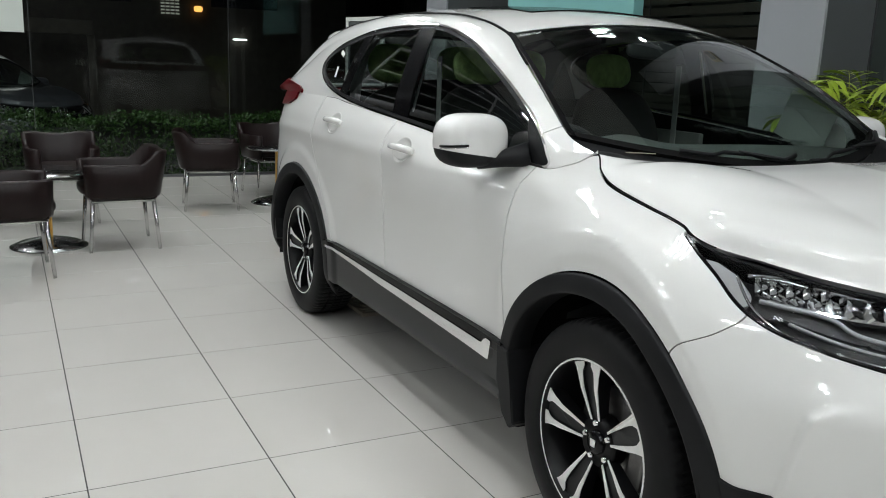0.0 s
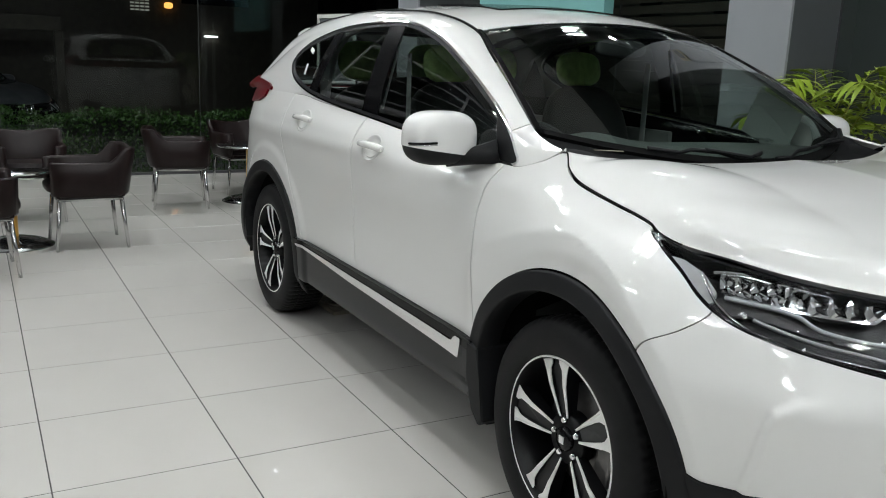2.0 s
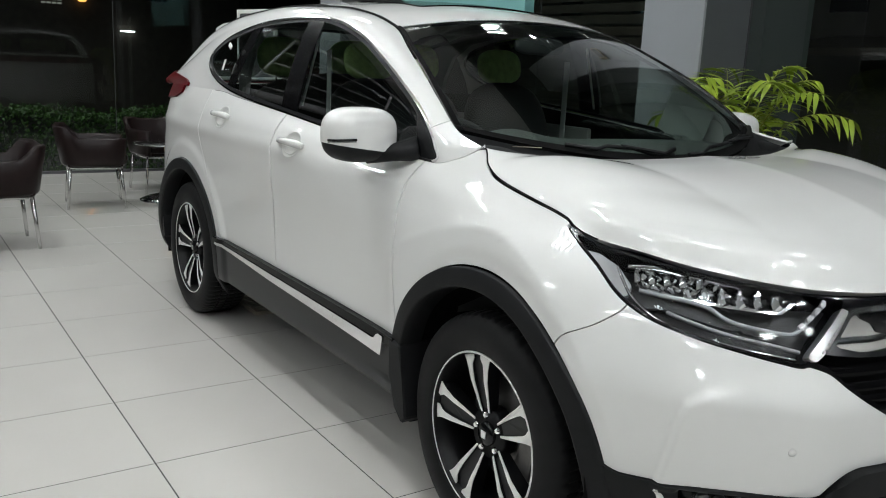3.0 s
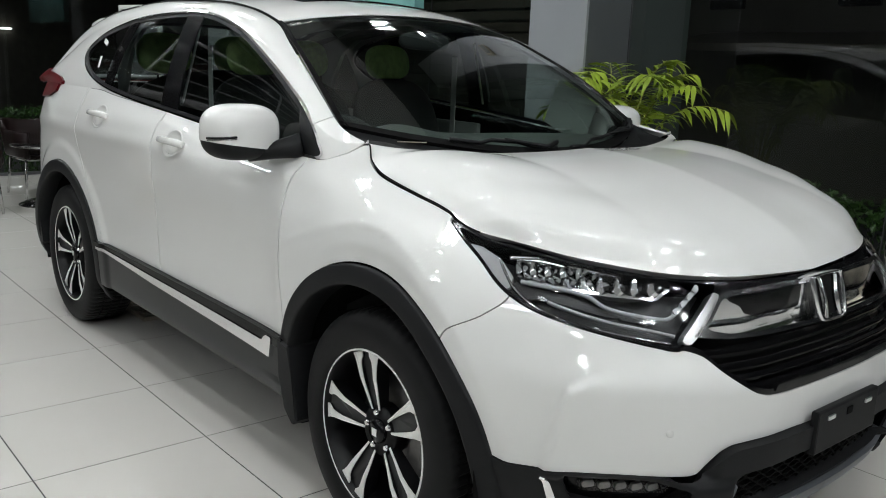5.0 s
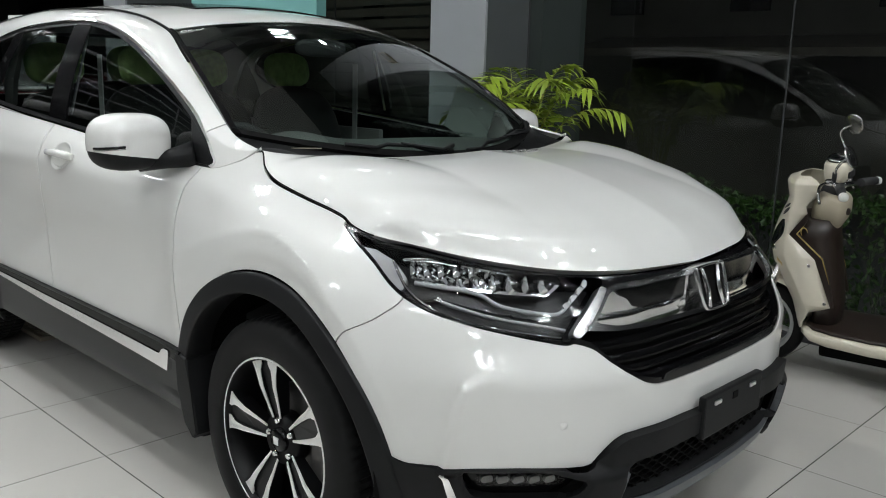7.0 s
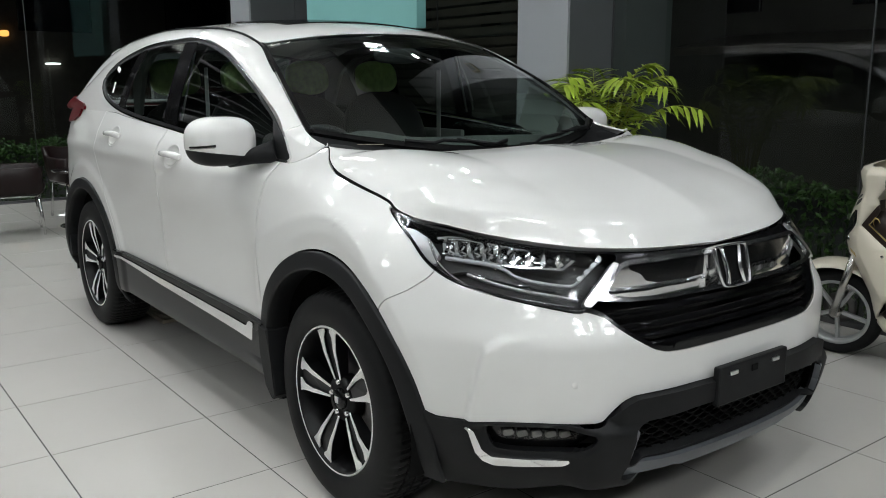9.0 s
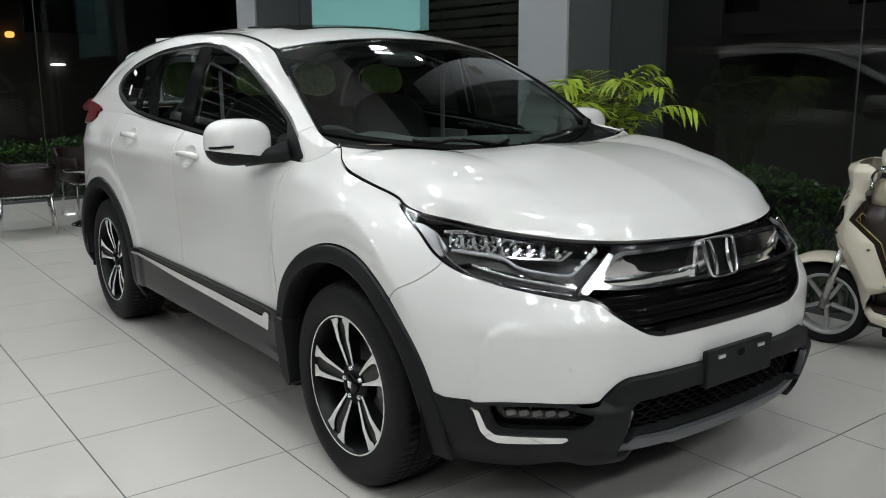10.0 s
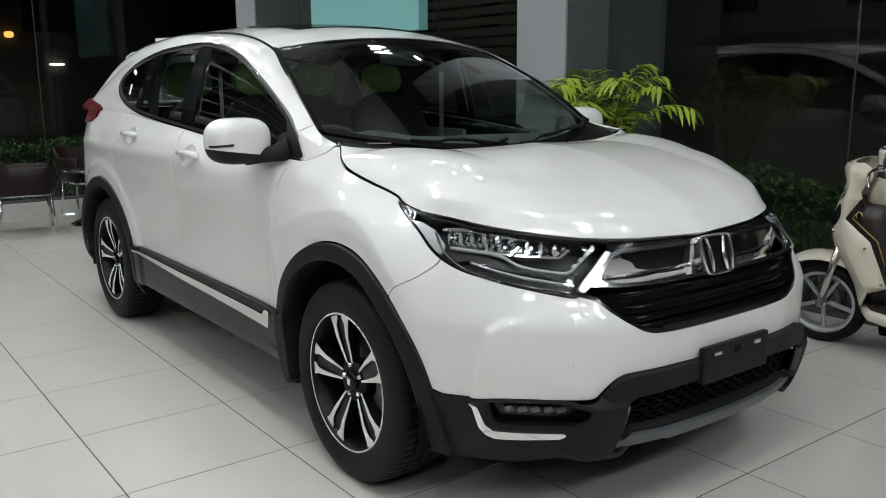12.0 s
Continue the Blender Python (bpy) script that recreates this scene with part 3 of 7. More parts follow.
def cut(sheet, keep, lift=0.0, flange=0.012, sides=(1,), shade=True):
    """The part of a sheet where every field is positive, with its edges turned in. sides: 1 as drawn, -1 mirrored in y."""
    lift = np.broadcast_to(np.asarray(lift, float), sheet.p.shape[:2])
    base = sheet.p + sheet.n * lift[..., None]
    shaded = Sheet(base)._like(sheet).n if np.ptp(lift) > 1e-9 else sheet.n
    data = np.concatenate([base, shaded, *[np.asarray(f)[..., None] for f in keep]], -1)
    k = len(keep)
    f = data[..., 6:]
    corner = np.stack([f[:-1, :-1], f[1:, :-1], f[1:, 1:], f[:-1, 1:]])
    lowest, highest = corner.min(0), corner.max(0)
    whole = (lowest > 0).all(-1)
    some = (highest > 0).all(-1) & ~whole
    verts, norms, faces, index = [], [], [], {}

    def vertex(row):
        key = (round(row[0], 5), round(row[1], 5), round(row[2], 5))
        if key not in index:
            index[key] = len(verts)
            verts.append(row[:3])
            norms.append(row[3:6])
        return index[key]

    rows = data.tolist()
    for i, j in zip(*np.nonzero(whole)):
        faces.append([vertex(rows[i][j]), vertex(rows[i + 1][j]), vertex(rows[i + 1][j + 1]), vertex(rows[i][j + 1])])
    for i, j in zip(*np.nonzero(some)):
        poly = [rows[i][j], rows[i + 1][j], rows[i + 1][j + 1], rows[i][j + 1]]
        for c in range(6, 6 + k):
            out = []
            for a, b in zip(poly, poly[1:] + poly[:1]):
                if a[c] > 0:
                    out.append(a)
                if (a[c] > 0) != (b[c] > 0):
                    t = a[c] / (a[c] - b[c])
                    out.append([p + t * (q - p) for p, q in zip(a, b)])
            poly = out
            if len(poly) < 3:
                break
        if len(poly) >= 3:
            ids = []
            for row in poly:
                v = vertex(row)
                if v not in ids:
                    ids.append(v)
            if len(ids) >= 3:
                faces.append(ids)
    v, n = np.array(verts).reshape(-1, 3), np.array(norms).reshape(-1, 3)
    n /= np.linalg.norm(n, axis=1, keepdims=True) + 1e-12
    # faces wound so that they agree with the outward normal
    if faces:
        a, b, c = (v[[q[m] for q in faces]] for m in (0, 1, 2))
        agree = (np.cross(b - a, c - a) * n[[q[0] for q in faces]]).sum(1)
        if np.median(agree) < 0:
            faces = [q[::-1] for q in faces]
    allv, alln, allf, count = [], [], [], 0
    for side in sides:
        sv, sn = v * (1, side, 1), n * (1, side, 1)
        sf = faces if side == 1 else [q[::-1] for q in faces]
        allv.append(sv), alln.append(sn)
        allf += [[i + count for i in q] for q in sf]
        count += len(sv)
    v, n = np.concatenate(allv), np.concatenate(alln)
    faces = allf
    if len(sides) > 1:
        merged, back, keys = [], [], {}
        for i, row in enumerate(np.round(v, 5).tolist()):
            key = tuple(row) if abs(row[1]) < 2e-5 else (i,)
            back.append(keys.setdefault(key, len(keys)))
            if len(keys) > len(merged):
                merged.append(i)
        v, n = v[merged], n[merged]
        n[np.abs(v[:, 1]) < 2e-5, 1] = 0
        n /= np.linalg.norm(n, axis=1, keepdims=True) + 1e-12
        faces = [[back[i] for i in q] for q in faces]
        faces = [q for q in faces if len(set(q)) == len(q)]
    if flange:
        seen = {}
        for q in faces:
            for a, b in zip(q, q[1:] + q[:1]):
                seen[(a, b)] = True
        rim = [(a, b) for a, b in seen if (b, a) not in seen and not (abs(v[a][1]) < 2e-5 and abs(v[b][1]) < 2e-5)]
        extra, extra_n = [], []
        for a, b in rim:
            d = v[b] - v[a]
            out = np.cross(d, n[a])
            out = out / (np.linalg.norm(out) + 1e-12)
            i = len(v) + len(extra)
            extra += [v[a], v[b], v[b] - n[b] * flange, v[a] - n[a] * flange]
            extra_n += [out] * 4
            faces.append([i + 1, i, i + 3, i + 2])
        if extra:
            v, n = np.concatenate([v, extra]), np.concatenate([n, extra_n])
    return mesh("panel", v, faces, True, n if shade else None)


def strip(points, normals, half, height, name="strip"):
    """A low ridged bar along a line on a surface."""
    p, n = np.array(points, float), np.array(normals, float)
    d = np.gradient(p, axis=0)
    d /= np.linalg.norm(d, axis=1, keepdims=True)
    side = np.cross(n, d)
    side /= np.linalg.norm(side, axis=1, keepdims=True)
    rows = [p - side * half, p - side * half * 0.75 + n * height * 0.8, p + n * height, p + side * half * 0.75 + n * height * 0.8, p + side * half]
    verts = np.concatenate(rows)
    m = len(p)
    faces = [(a * m + i, a * m + i + 1, (a + 1) * m + i + 1, (a + 1) * m + i) for a in range(4) for i in range(m - 1)]
    faces += [(i, 4 * m + i, 4 * m + i + 1, i + 1) for i in range(m - 1)]
    faces += [tuple(a * m for a in range(5)), tuple(a * m + m - 1 for a in (4, 3, 2, 1, 0))]
    return mesh(name, verts, faces)


# ---------------------------------------------------------------- the white car: surfaces
TYRE_R, BASE, ARCH = 0.356, 2.66, 0.487
top_line = glide((0, 0.25, 0.448, 0.545, 0.669, 0.797, 0.954, 1.107, 1.224, 1.264, 1.328, 1.456, 1.57, 1.659, 1.723, 1.771, 1.85, 1.98, 2.53, 3.03, 3.63, 3.83, LENGTH),
                 (0.888, 0.897, 0.907, 0.914, 0.926, 0.941, 0.961, 0.976, 0.997, 1.011, 1.021, 1.037, 1.056, 1.076, 1.106, 1.148, 1.112, 1.08, 1.118, 1.157, 1.195, 1.21, 1.211))
low_line = glide((0, 0.34, 0.45, 0.484, 0.51, 0.534, 0.556, 0.58, 0.70, 0.83, 0.925, 1.0, 1.12), (0.52, 0.524, 0.522, 0.513, 0.497, 0.476, 0.456, 0.452, 0.455, 0.459, 0.452, 0.453, 0.494))
bottom_line = glide((0, 0.26, 0.5, 0.655, 0.836, 0.99, 1.15, 1.9, 3.6, 4.4, LENGTH), (0.290, 0.288, 0.274, 0.244, 0.212, 0.212, 0.24, 0.30, 0.30, 0.24, 0.26))
grille_low = glide((0, 0.235, 0.34, 0.381, 0.452, 0.495, 0.534, 0.587, 0.65), (0.629, 0.629, 0.633, 0.642, 0.679, 0.71, 0.742, 0.757, 0.762))
HEADLIGHT = rounded(((1.25, 0.996), (1.192, 0.964), (1.103, 0.922), (1.046, 0.880), (1.0, 0.853), (0.933, 0.827), (0.836, 0.803), (0.74, 0.783), (0.648, 0.765), (0.587, 0.757),
                     (0.555, 0.783), (0.498, 0.833), (0.455, 0.868), (0.44, 0.897), (0.545, 0.907), (0.669, 0.919), (0.797, 0.934), (0.954, 0.953), (1.107, 0.970)), 5)
CREASE = ((0.93, 0.44), (0.905, 0.54), (0.888, 0.625), (0.874, 0.660), (0.822, 0.686), (0.733, 0.706), (0.60, 0.70), (0.50, 0.60), (0.55, 0.44))

s_line = np.concatenate([np.arange(0, 1.4, 0.008), np.arange(1.4, LENGTH, 0.016), [LENGTH]])
z_line = np.linspace(0.20, 1.225, 124)
SS, ZZ = np.meshgrid(s_line, z_line, indexing="ij")
X, Wd, _ = skin(SS, ZZ)
front_r, rear_r = np.hypot(X, ZZ - TYRE_R), np.hypot(X + BASE, ZZ - TYRE_R)
body0 = Sheet(np.stack([X, -Wd, ZZ], -1))
if body0.n[55, 54, 0] < 0:
    body0.n = -body0.n
turn_f = np.arctan2(ZZ - TYRE_R, X)
flare_r = glide((0.0, 0.93, 1.19, 1.54, 1.87, 2.15, 2.34, 2.65, 2.95), (0.510, 0.535, 0.556, 0.572, 0.588, 0.614, 0.643, 0.57, 0.47))(turn_f)
rear_fade = 1 - 0.8 * smooth(2.45, 2.90, turn_f)
ridge_z = glide((1.40, 1.527, 1.573, 1.684, 1.808, 1.986, 2.3), (0.90, 0.953, 0.972, 0.999, 1.015, 1.034, 1.030))(SS)
flat_side = 0.45 * np.clip(0.924 - width_at(X, ZZ), 0, 0.08) * smooth(ARCH, ARCH + 0.05, np.minimum(front_r, flare_r)) * smooth(0.50, 0.30, X) * smooth(-0.46, -0.05, X)
relief = (0.014 + flat_side) * np.clip(1 - (front_r - flare_r) / 0.19, 0, 1) ** 2.4 * smooth(0.25, 0.45, ZZ)
relief += 0.0055 * np.exp(-((ZZ - ridge_z) / 0.042) ** 2) * smooth(1.36, 1.62, SS) * smooth(2.60, 2.05, SS)
relief = np.where(front_r < flare_r, (0.014 + flat_side) * smooth(0.25, 0.45, ZZ), relief) * np.where(turn_f > 2.4, rear_fade, 1.0)
relief += 0.010 * smooth(0.600, 0.548, rear_r)
corner_in = inside(SS, ZZ, CREASE)
relief += 0.012 * smooth(-0.010, 0.008, corner_in) * (1 - smooth(0.0, 0.20, corner_in)) * smooth(0.72, 0.87, SS)
# the shoulder line of the doors, and the hollow under it
relief += np.where(SS > 1.9, 0.006 * np.exp(-((ZZ - 1.02) / 0.035) ** 2) * smooth(2.5, 3.3, SS), 0)
body = body0.raised(relief)
below_top, above_low = top_line(SS) - 0.005 * smooth(1.9, 1.7, SS) - 0.002 - ZZ, ZZ - low_line(SS)
arch_f, arch_r = front_r - ARCH, rear_r - ARCH
head_in = inside(SS, ZZ, HEADLIGHT)
in_grille = np.minimum(ZZ - grille_low(SS), 0.60 - SS)
seam_s = glide((0.70, 0.745, 0.80, 0.853, 0.90), (1.22, 1.185, 1.075, 1.0, 0.99))(ZZ)
door_front = glide((0.45, 0.6, 0.8, 1.0, 1.063, 1.12), (-0.452, -0.464, -0.489, -0.510, -0.497, -0.486))(ZZ)
door_mid = glide((0.45, 0.7, 1.22), (-1.475, -1.51, -1.50))(ZZ)
door_rear = glide((0.45, 0.6, 0.8, 1.0, 1.21), (-2.10, -2.18, -2.31, -2.42, -2.40))(ZZ)
SILL = 0.512
GAP = 0.0028

# the side of the cabin, between belt line, window rail and roof rail
belt_x = np.linspace(-0.239, -3.40, 176)
_rail = lambda rows: [glide([-r[0] for r in rows], [r[k] for r in rows]) for k in (1, 2)]
roof_w, roof_z = _rail(((-0.239, 0.757, 1.148), (-0.35, 0.745, 1.166), (-0.423, 0.732, 1.184), (-0.56, 0.712, 1.264), (-0.70, 0.686, 1.345), (-0.88, 0.645, 1.436), (-1.048, 0.606, 1.514), (-1.25, 0.602, 1.566), (-1.5, 0.60, 1.597),
                        (-2.0, 0.60, 1.615), (-2.5, 0.60, 1.594), (-2.80, 0.605, 1.562), (-2.95, 0.62, 1.525), (-3.06, 0.655, 1.455), (-3.2, 0.69, 1.368), (-3.40, 0.74, 1.226)))
rail_w, rail_z = _rail(((-0.239, 0.757, 1.148), (-0.35, 0.766, 1.142), (-0.504, 0.776, 1.19), (-0.70, 0.755, 1.305), (-1.0, 0.727, 1.45), (-1.425, 0.712, 1.552), (-2.0, 0.705, 1.562),
                        (-2.5, 0.71, 1.518), (-2.8, 0.72, 1.455), (-3.0, 0.745, 1.375), (-3.2, 0.775, 1.285), (-3.40, 0.80, 1.216)))
_bx, _bw, _bz = skin(1.532 - belt_x, top_line(1.532 - belt_x))
_rows = []
for v in np.linspace(0, 1, 46):
    a, b, c = np.stack([belt_x, _bw, _bz], -1), np.stack([belt_x, rail_w(-belt_x), rail_z(-belt_x)], -1), np.stack([belt_x, roof_w(-belt_x), roof_z(-belt_x)], -1)
    if v < 0.72:
        t = v / 0.72
        row = a + (b - a) * t
        row[:, 1] += 0.018 * 4 * t * (1 - t) * smooth(1.15, 1.35, c[:, 2])
    else:
        t = (v - 0.72) / 0.28
        row = b + (c - b) * t
        bulge = 4 * t * (1 - t) * 0.012 * smooth(1.2, 1.5, c[:, 2])
        row[:, 1] += bulge
        row[:, 2] += bulge
    _rows.append(row)
_g = np.stack(_rows, 1)
_g[..., 1] *= -1
cabin = Sheet(_g)
if cabin.n[80, 10, 1] > 0:
    cabin.n = -cabin.n
GX, GZ = cabin.p[..., 0], cabin.p[..., 2]
WINDOWS = rounded(((-0.455, 1.088), (-0.72, 1.105), (-1.0, 1.125), (-1.5, 1.163), (-1.95, 1.197), (-2.22, 1.228), (-2.40, 1.268), (-2.52, 1.315), (-2.585, 1.372), (-2.54, 1.425), (-2.4, 1.477), (-2.1, 1.527),
                   (-1.8, 1.545), (-1.425, 1.545), (-1.15, 1.492), (-0.9, 1.395), (-0.65, 1.270), (-0.52, 1.185), (-0.465, 1.13)), 6)
glass_in = inside(GX, GZ, WINDOWS)
# window glass is flatter than the pillars round it
panes = Sheet(cabin.p)
panes.n = 0.25 * cabin.n + 0.75 * np.array((0.03, -0.955, 0.29))
panes.n /= np.linalg.norm(panes.n, axis=-1, keepdims=True)

# windscreen, roof and bonnet
_v, _u = np.linspace(0, 1, 36), np.linspace(-1, 1, 61)
_ex = -0.423 + (-1.048 + 0.423) * _v
_V, _U = np.meshgrid(_v, _u, indexing="ij")
_E = np.broadcast_to(_ex[:, None], _V.shape)
_w, _z = roof_w(-_E), roof_z(-_E)
_bow = 0.31 + (0.10 - 0.31) * _V
screen = Sheet(np.stack([_E + _bow * (1 - _U ** 2), _U * _w, _z + (-0.085 + 0.141 * _V) * (1 - _U ** 2) + 0.01 * np.sin(np.pi * _V)], -1))
_edge = lambda f: np.polyval(np.polyfit(_v, f(-_ex), 2), _V)
screen.n = Sheet(np.stack([_E + _bow * (1 - _U ** 2), _U * _edge(roof_w), _edge(roof_z) + (-0.085 + 0.141 * _V) * (1 - _U ** 2) + 0.01 * np.sin(np.pi * _V)], -1)).n
if screen.n[18, 30, 2] < 0:
    screen.n = -screen.n
SV, SU = _V, _U
_ex = np.concatenate([np.linspace(-1.048, -1.5, 24), np.linspace(-1.52, -2.92, 44)])
_E, _U = np.meshgrid(_ex, _u, indexing="ij")
_w, _z = roof_w(-_E), roof_z(-_E)
_bow = 0.10 * smooth(-1.6, -1.048, _E) - 0.09 * smooth(-2.5, -2.92, _E)
roof = Sheet(np.stack([_E + _bow * (1 - _U ** 2), _U * _w, _z + 0.056 * (1 - np.abs(_U) ** 2.2)], -1))
if roof.n[30, 30, 2] < 0:
    roof.n = -roof.n
RX, RU = roof.p[..., 0], _U

_n = 56
_a = np.linspace(0, 1, _n)
_t = np.linspace(0, 1, 64)
_side_s, _front_s = 1.771 - 0.664 * _t, 1.107 * _a
_side = np.stack(skin(_side_s, top_line(_side_s)), -1)
_front = np.stack(skin(_front_s, top_line(_front_s)), -1)
_mid_x = np.array([-0.03, 0.12, 0.3, 0.5, 0.65, 0.74, _front[0, 0]])
_mid_z = np.array([1.133, 1.130, 1.110, 1.063, 1.007, 0.953, _front[0, 2]])
_centre = rounded(np.stack([_mid_x, 0 * _mid_x, _mid_z], -1), 20, closed=False)
_l = np.concatenate([[0], np.cumsum(np.linalg.norm(np.diff(_centre, axis=0), axis=1))])
_centre = np.stack([np.interp(_t * _l[-1], _l, _centre[:, k]) for k in range(3)], -1)
_back = np.stack([_centre[0, 0] + (_side[0, 0] - _centre[0, 0]) * _a ** 2, _a * _side[0, 1], _centre[0, 2] + (_side[0, 2] - _centre[0, 2]) * _a ** 2 - 0.006 * np.sin(np.pi * _a) * smooth(0.85, 0.50, _a)], -1)
A, T = _a[:, None, None], _t[None, :, None]
_coons = (1 - A) * _centre[None] + A * _side[None] + (1 - T) * _back[:, None] + T * _front[:, None]
_coons -= (1 - A) * (1 - T) * _centre[0] + A * (1 - T) * _side[0] + (1 - A) * T * _centre[-1] + A * T * _side[-1]
_fade = np.sin(np.pi * np.clip(T[..., 0], 0, 1))
_coons[..., 2] += smooth(1.0, 0.80, T[..., 0]) * np.where(T[..., 0] < 0.5, _centre[None, :, 2] - _side[None, :, 2], np.clip(_centre[None, :, 2] - _side[None, :, 2], 0, 1)) * (A[..., 0] - A[..., 0] ** 11)
# a flat middle, a crease on each side of it and a low crest outside the crease
_out = (A[..., 0] - 0.50 + 0.03 * T[..., 0]) / 0.29
_crest = np.where(_out < 1, np.clip(_out, 0, 1) * (2 - np.clip(_out, 0, 1)), np.clip(1 - ((_out - 1) * 0.29 / 0.24) ** 2, 0, 1))
_coons[..., 2] += 0.017 * _crest * smooth(0.0, 0.15, T[..., 0]) * smooth(1.0, 0.72, T[..., 0]) + 0.006 * _fade * np.sin(np.pi * A[..., 0]) ** 2
# the blunt nose behind the front edge
_coons[..., 2] += 0.030 * smooth(1.0, 0.89, T[..., 0]) * smooth(0.50, 0.86, T[..., 0]) * smooth(0.10, 0.60, A[..., 0]) * smooth(1.0, 0.86, A[..., 0])
_full = np.concatenate([_coons[::-1] * (1, -1, 1), _coons[1:]], 0)
bonnet = Sheet(_full)
if bonnet.n[_n, 20, 2] < 0:
    bonnet.n = -bonnet.n


# ---------------------------------------------------------------- the white car: panels
car = thing("car", "pearl white five-door SUV with black cladding, standing on the tiles", "car")
one = np.ones

part("hood", cut(bonnet, [one(bonnet.p.shape[:2])], flange=0.02), PAINT, car)
part("roof", cut(roof, [one(RX.shape)], flange=0.0), PAINT, car)
for side in (1, -1):
    gx = np.linspace(-0.80, -2.86, 50)
    line = np.stack([gx, -side * (roof_w(-gx) - 0.002), roof_z(-gx) + 0.0035], -1)
    part("roof_gutter", strip(line, np.tile((0.0, -side * 0.35, 0.94), (50, 1)), 0.0065, 0.004), SHADOW_BLACK, car, "black roof gutter strip")
sun = np.minimum(np.minimum(RX + 1.82, -1.26 - RX), 0.62 - np.abs(RU)) 
part("sunroof", cut(roof, [sun], lift=0.006, flange=0.006), GLOSS_BLACK, car, "dark glass sunroof")
# thin black strips laid along the bonnet gap to give it its shade
_gap_edge = bonnet.p[-1]
part("bonnet_seal", strip(_gap_edge * (1, -1, 1) + (0, -0.001, -0.001), np.tile((0.1, -0.55, 0.83), (len(_gap_edge), 1)), 0.0024, 0.0012), SHADOW_BLACK, car, "thin black strip laid as shade in the bonnet gap")
part("bonnet_seal", strip(_gap_edge + (0, 0.001, -0.001), np.tile((0.1, 0.55, 0.83), (len(_gap_edge), 1)), 0.0035, 0.0015), SHADOW_BLACK, car, "thin black strip laid as shade in the bonnet gap")
bumper = part("front_bumper", cut(body, [below_top, above_low - GAP, seam_s - GAP - SS, arch_f, -head_in - 0.004, np.maximum(grille_low(SS) - ZZ, SS - 0.60)], sides=(1, -1)), PAINT, car)
for side in (1, -1):
    part("fender", cut(body, [below_top, SS - seam_s - GAP, X - door_front - GAP, arch_f, -head_in - 0.004, ZZ - 0.45], sides=(side,)), PAINT, car)
    for name, a, b in (("front_door", door_front, door_mid), ("rear_door", door_mid, door_rear)):
        hx = -1.325 if name == "front_door" else -2.135
        hz = 1.052 if name == "front_door" else 1.098
        hole = np.hypot((SS - (1.532 - hx)) / 1.4, (ZZ - hz) * 1.12) - 0.046
        door = part(name, cut(body, [below_top, a - GAP - X, X - b - GAP, ZZ - SILL, arch_f, arch_r, hole], sides=(side,)), PAINT, car)
        # window and its frame belong to the door
        if name == "front_door":
            lo, hi = -1.425, -0.545 + 0.55 * (1.13 - GZ)
        else:
            lo, hi = -2.15 + 0.25 * (GZ - 1.2), -1.575
        part("window", cut(panes, [glass_in - 0.012, GX - lo, hi - GX], lift=-0.006, flange=0, sides=(side,)), SIDE_GLASS, door, "tinted glass")
        # handle with its cup
        i, j = np.abs(s_line - (1.532 - hx)).argmin(), np.abs(z_line - hz).argmin()
        c, n = body.p[i, j] * (1, side, 1), body.n[i, j] * (1, side, 1)
        bm = bmesh.new()
        line = [Vector(c) + Vector(n) * h + Vector((d, 0, 0.001)) for d, h in ((-0.105, 0.002), (-0.085, 0.017), (-0.03, 0.023), (0.03, 0.023), (0.08, 0.018), (0.105, 0.002))]
        tube(bm, line, [0.010, 0.013, 0.014, 0.0145, 0.015, 0.012], 10)
        part("handle", bm, PAINT, door)
        bm = bmesh.new()
        q = Vector(n).to_track_quat("Z", "Y").to_matrix().to_4x4()
        lathe(bm, [(0.0, -0.015), (0.020, -0.0145), (0.036, -0.011), (0.045, -0.004), (0.0505, 0.0012), (0.054, 0.0022), (0.057, 0.0002)], 40)
        bmesh.ops.transform(bm, matrix=Matrix.Translation(Vector((hx + 0.006, c[1], hz - 0.003))) @ q @ Matrix.Diagonal((1.36, 1, 1, 1)), verts=bm.verts)
        part("handle_cup", bm, PAINT, door)
    part("quarter_panel", cut(body, [below_top + 0.004, door_rear - GAP - X, arch_r, ZZ - 0.30], sides=(side,)), PAINT, car)
    pillar_seam = (GX + 0.466) * 0.688 - (GZ - 1.221) * 0.727
    part("side_frame", cut(cabin, [-glass_in - 0.008, -pillar_seam - 0.002], flange=0.01, sides=(side,)), PAINT, car)
    part("pillar_foot", cut(cabin, [-glass_in - 0.008, pillar_seam - 0.002], flange=0.01, sides=(side,)), PAINT, car)
    part("window_surround", cut(cabin, [glass_in + 0.008, -0.001 - glass_in], lift=0.004, flange=0.008, sides=(side,)), CHROME, car, "chrome window trim")
    part("window_seal", cut(cabin, [glass_in, 0.013 - glass_in], lift=-0.002, flange=0.006, sides=(side,)), BLACK_PLASTIC, car)
    part("centre_pillar", cut(cabin, [glass_in - 0.010, GX + 1.575, -1.425 - GX], lift=-0.002, flange=0.004, sides=(side,)), GLOSS_BLACK, car)
    part("rear_pillar", cut(cabin, [glass_in - 0.010, GX - (-2.245 + 0.25 * (GZ - 1.2)), (-2.15 + 0.25 * (GZ - 1.2)) - GX], lift=-0.002, flange=0.004, sides=(side,)), GLOSS_BLACK, car)
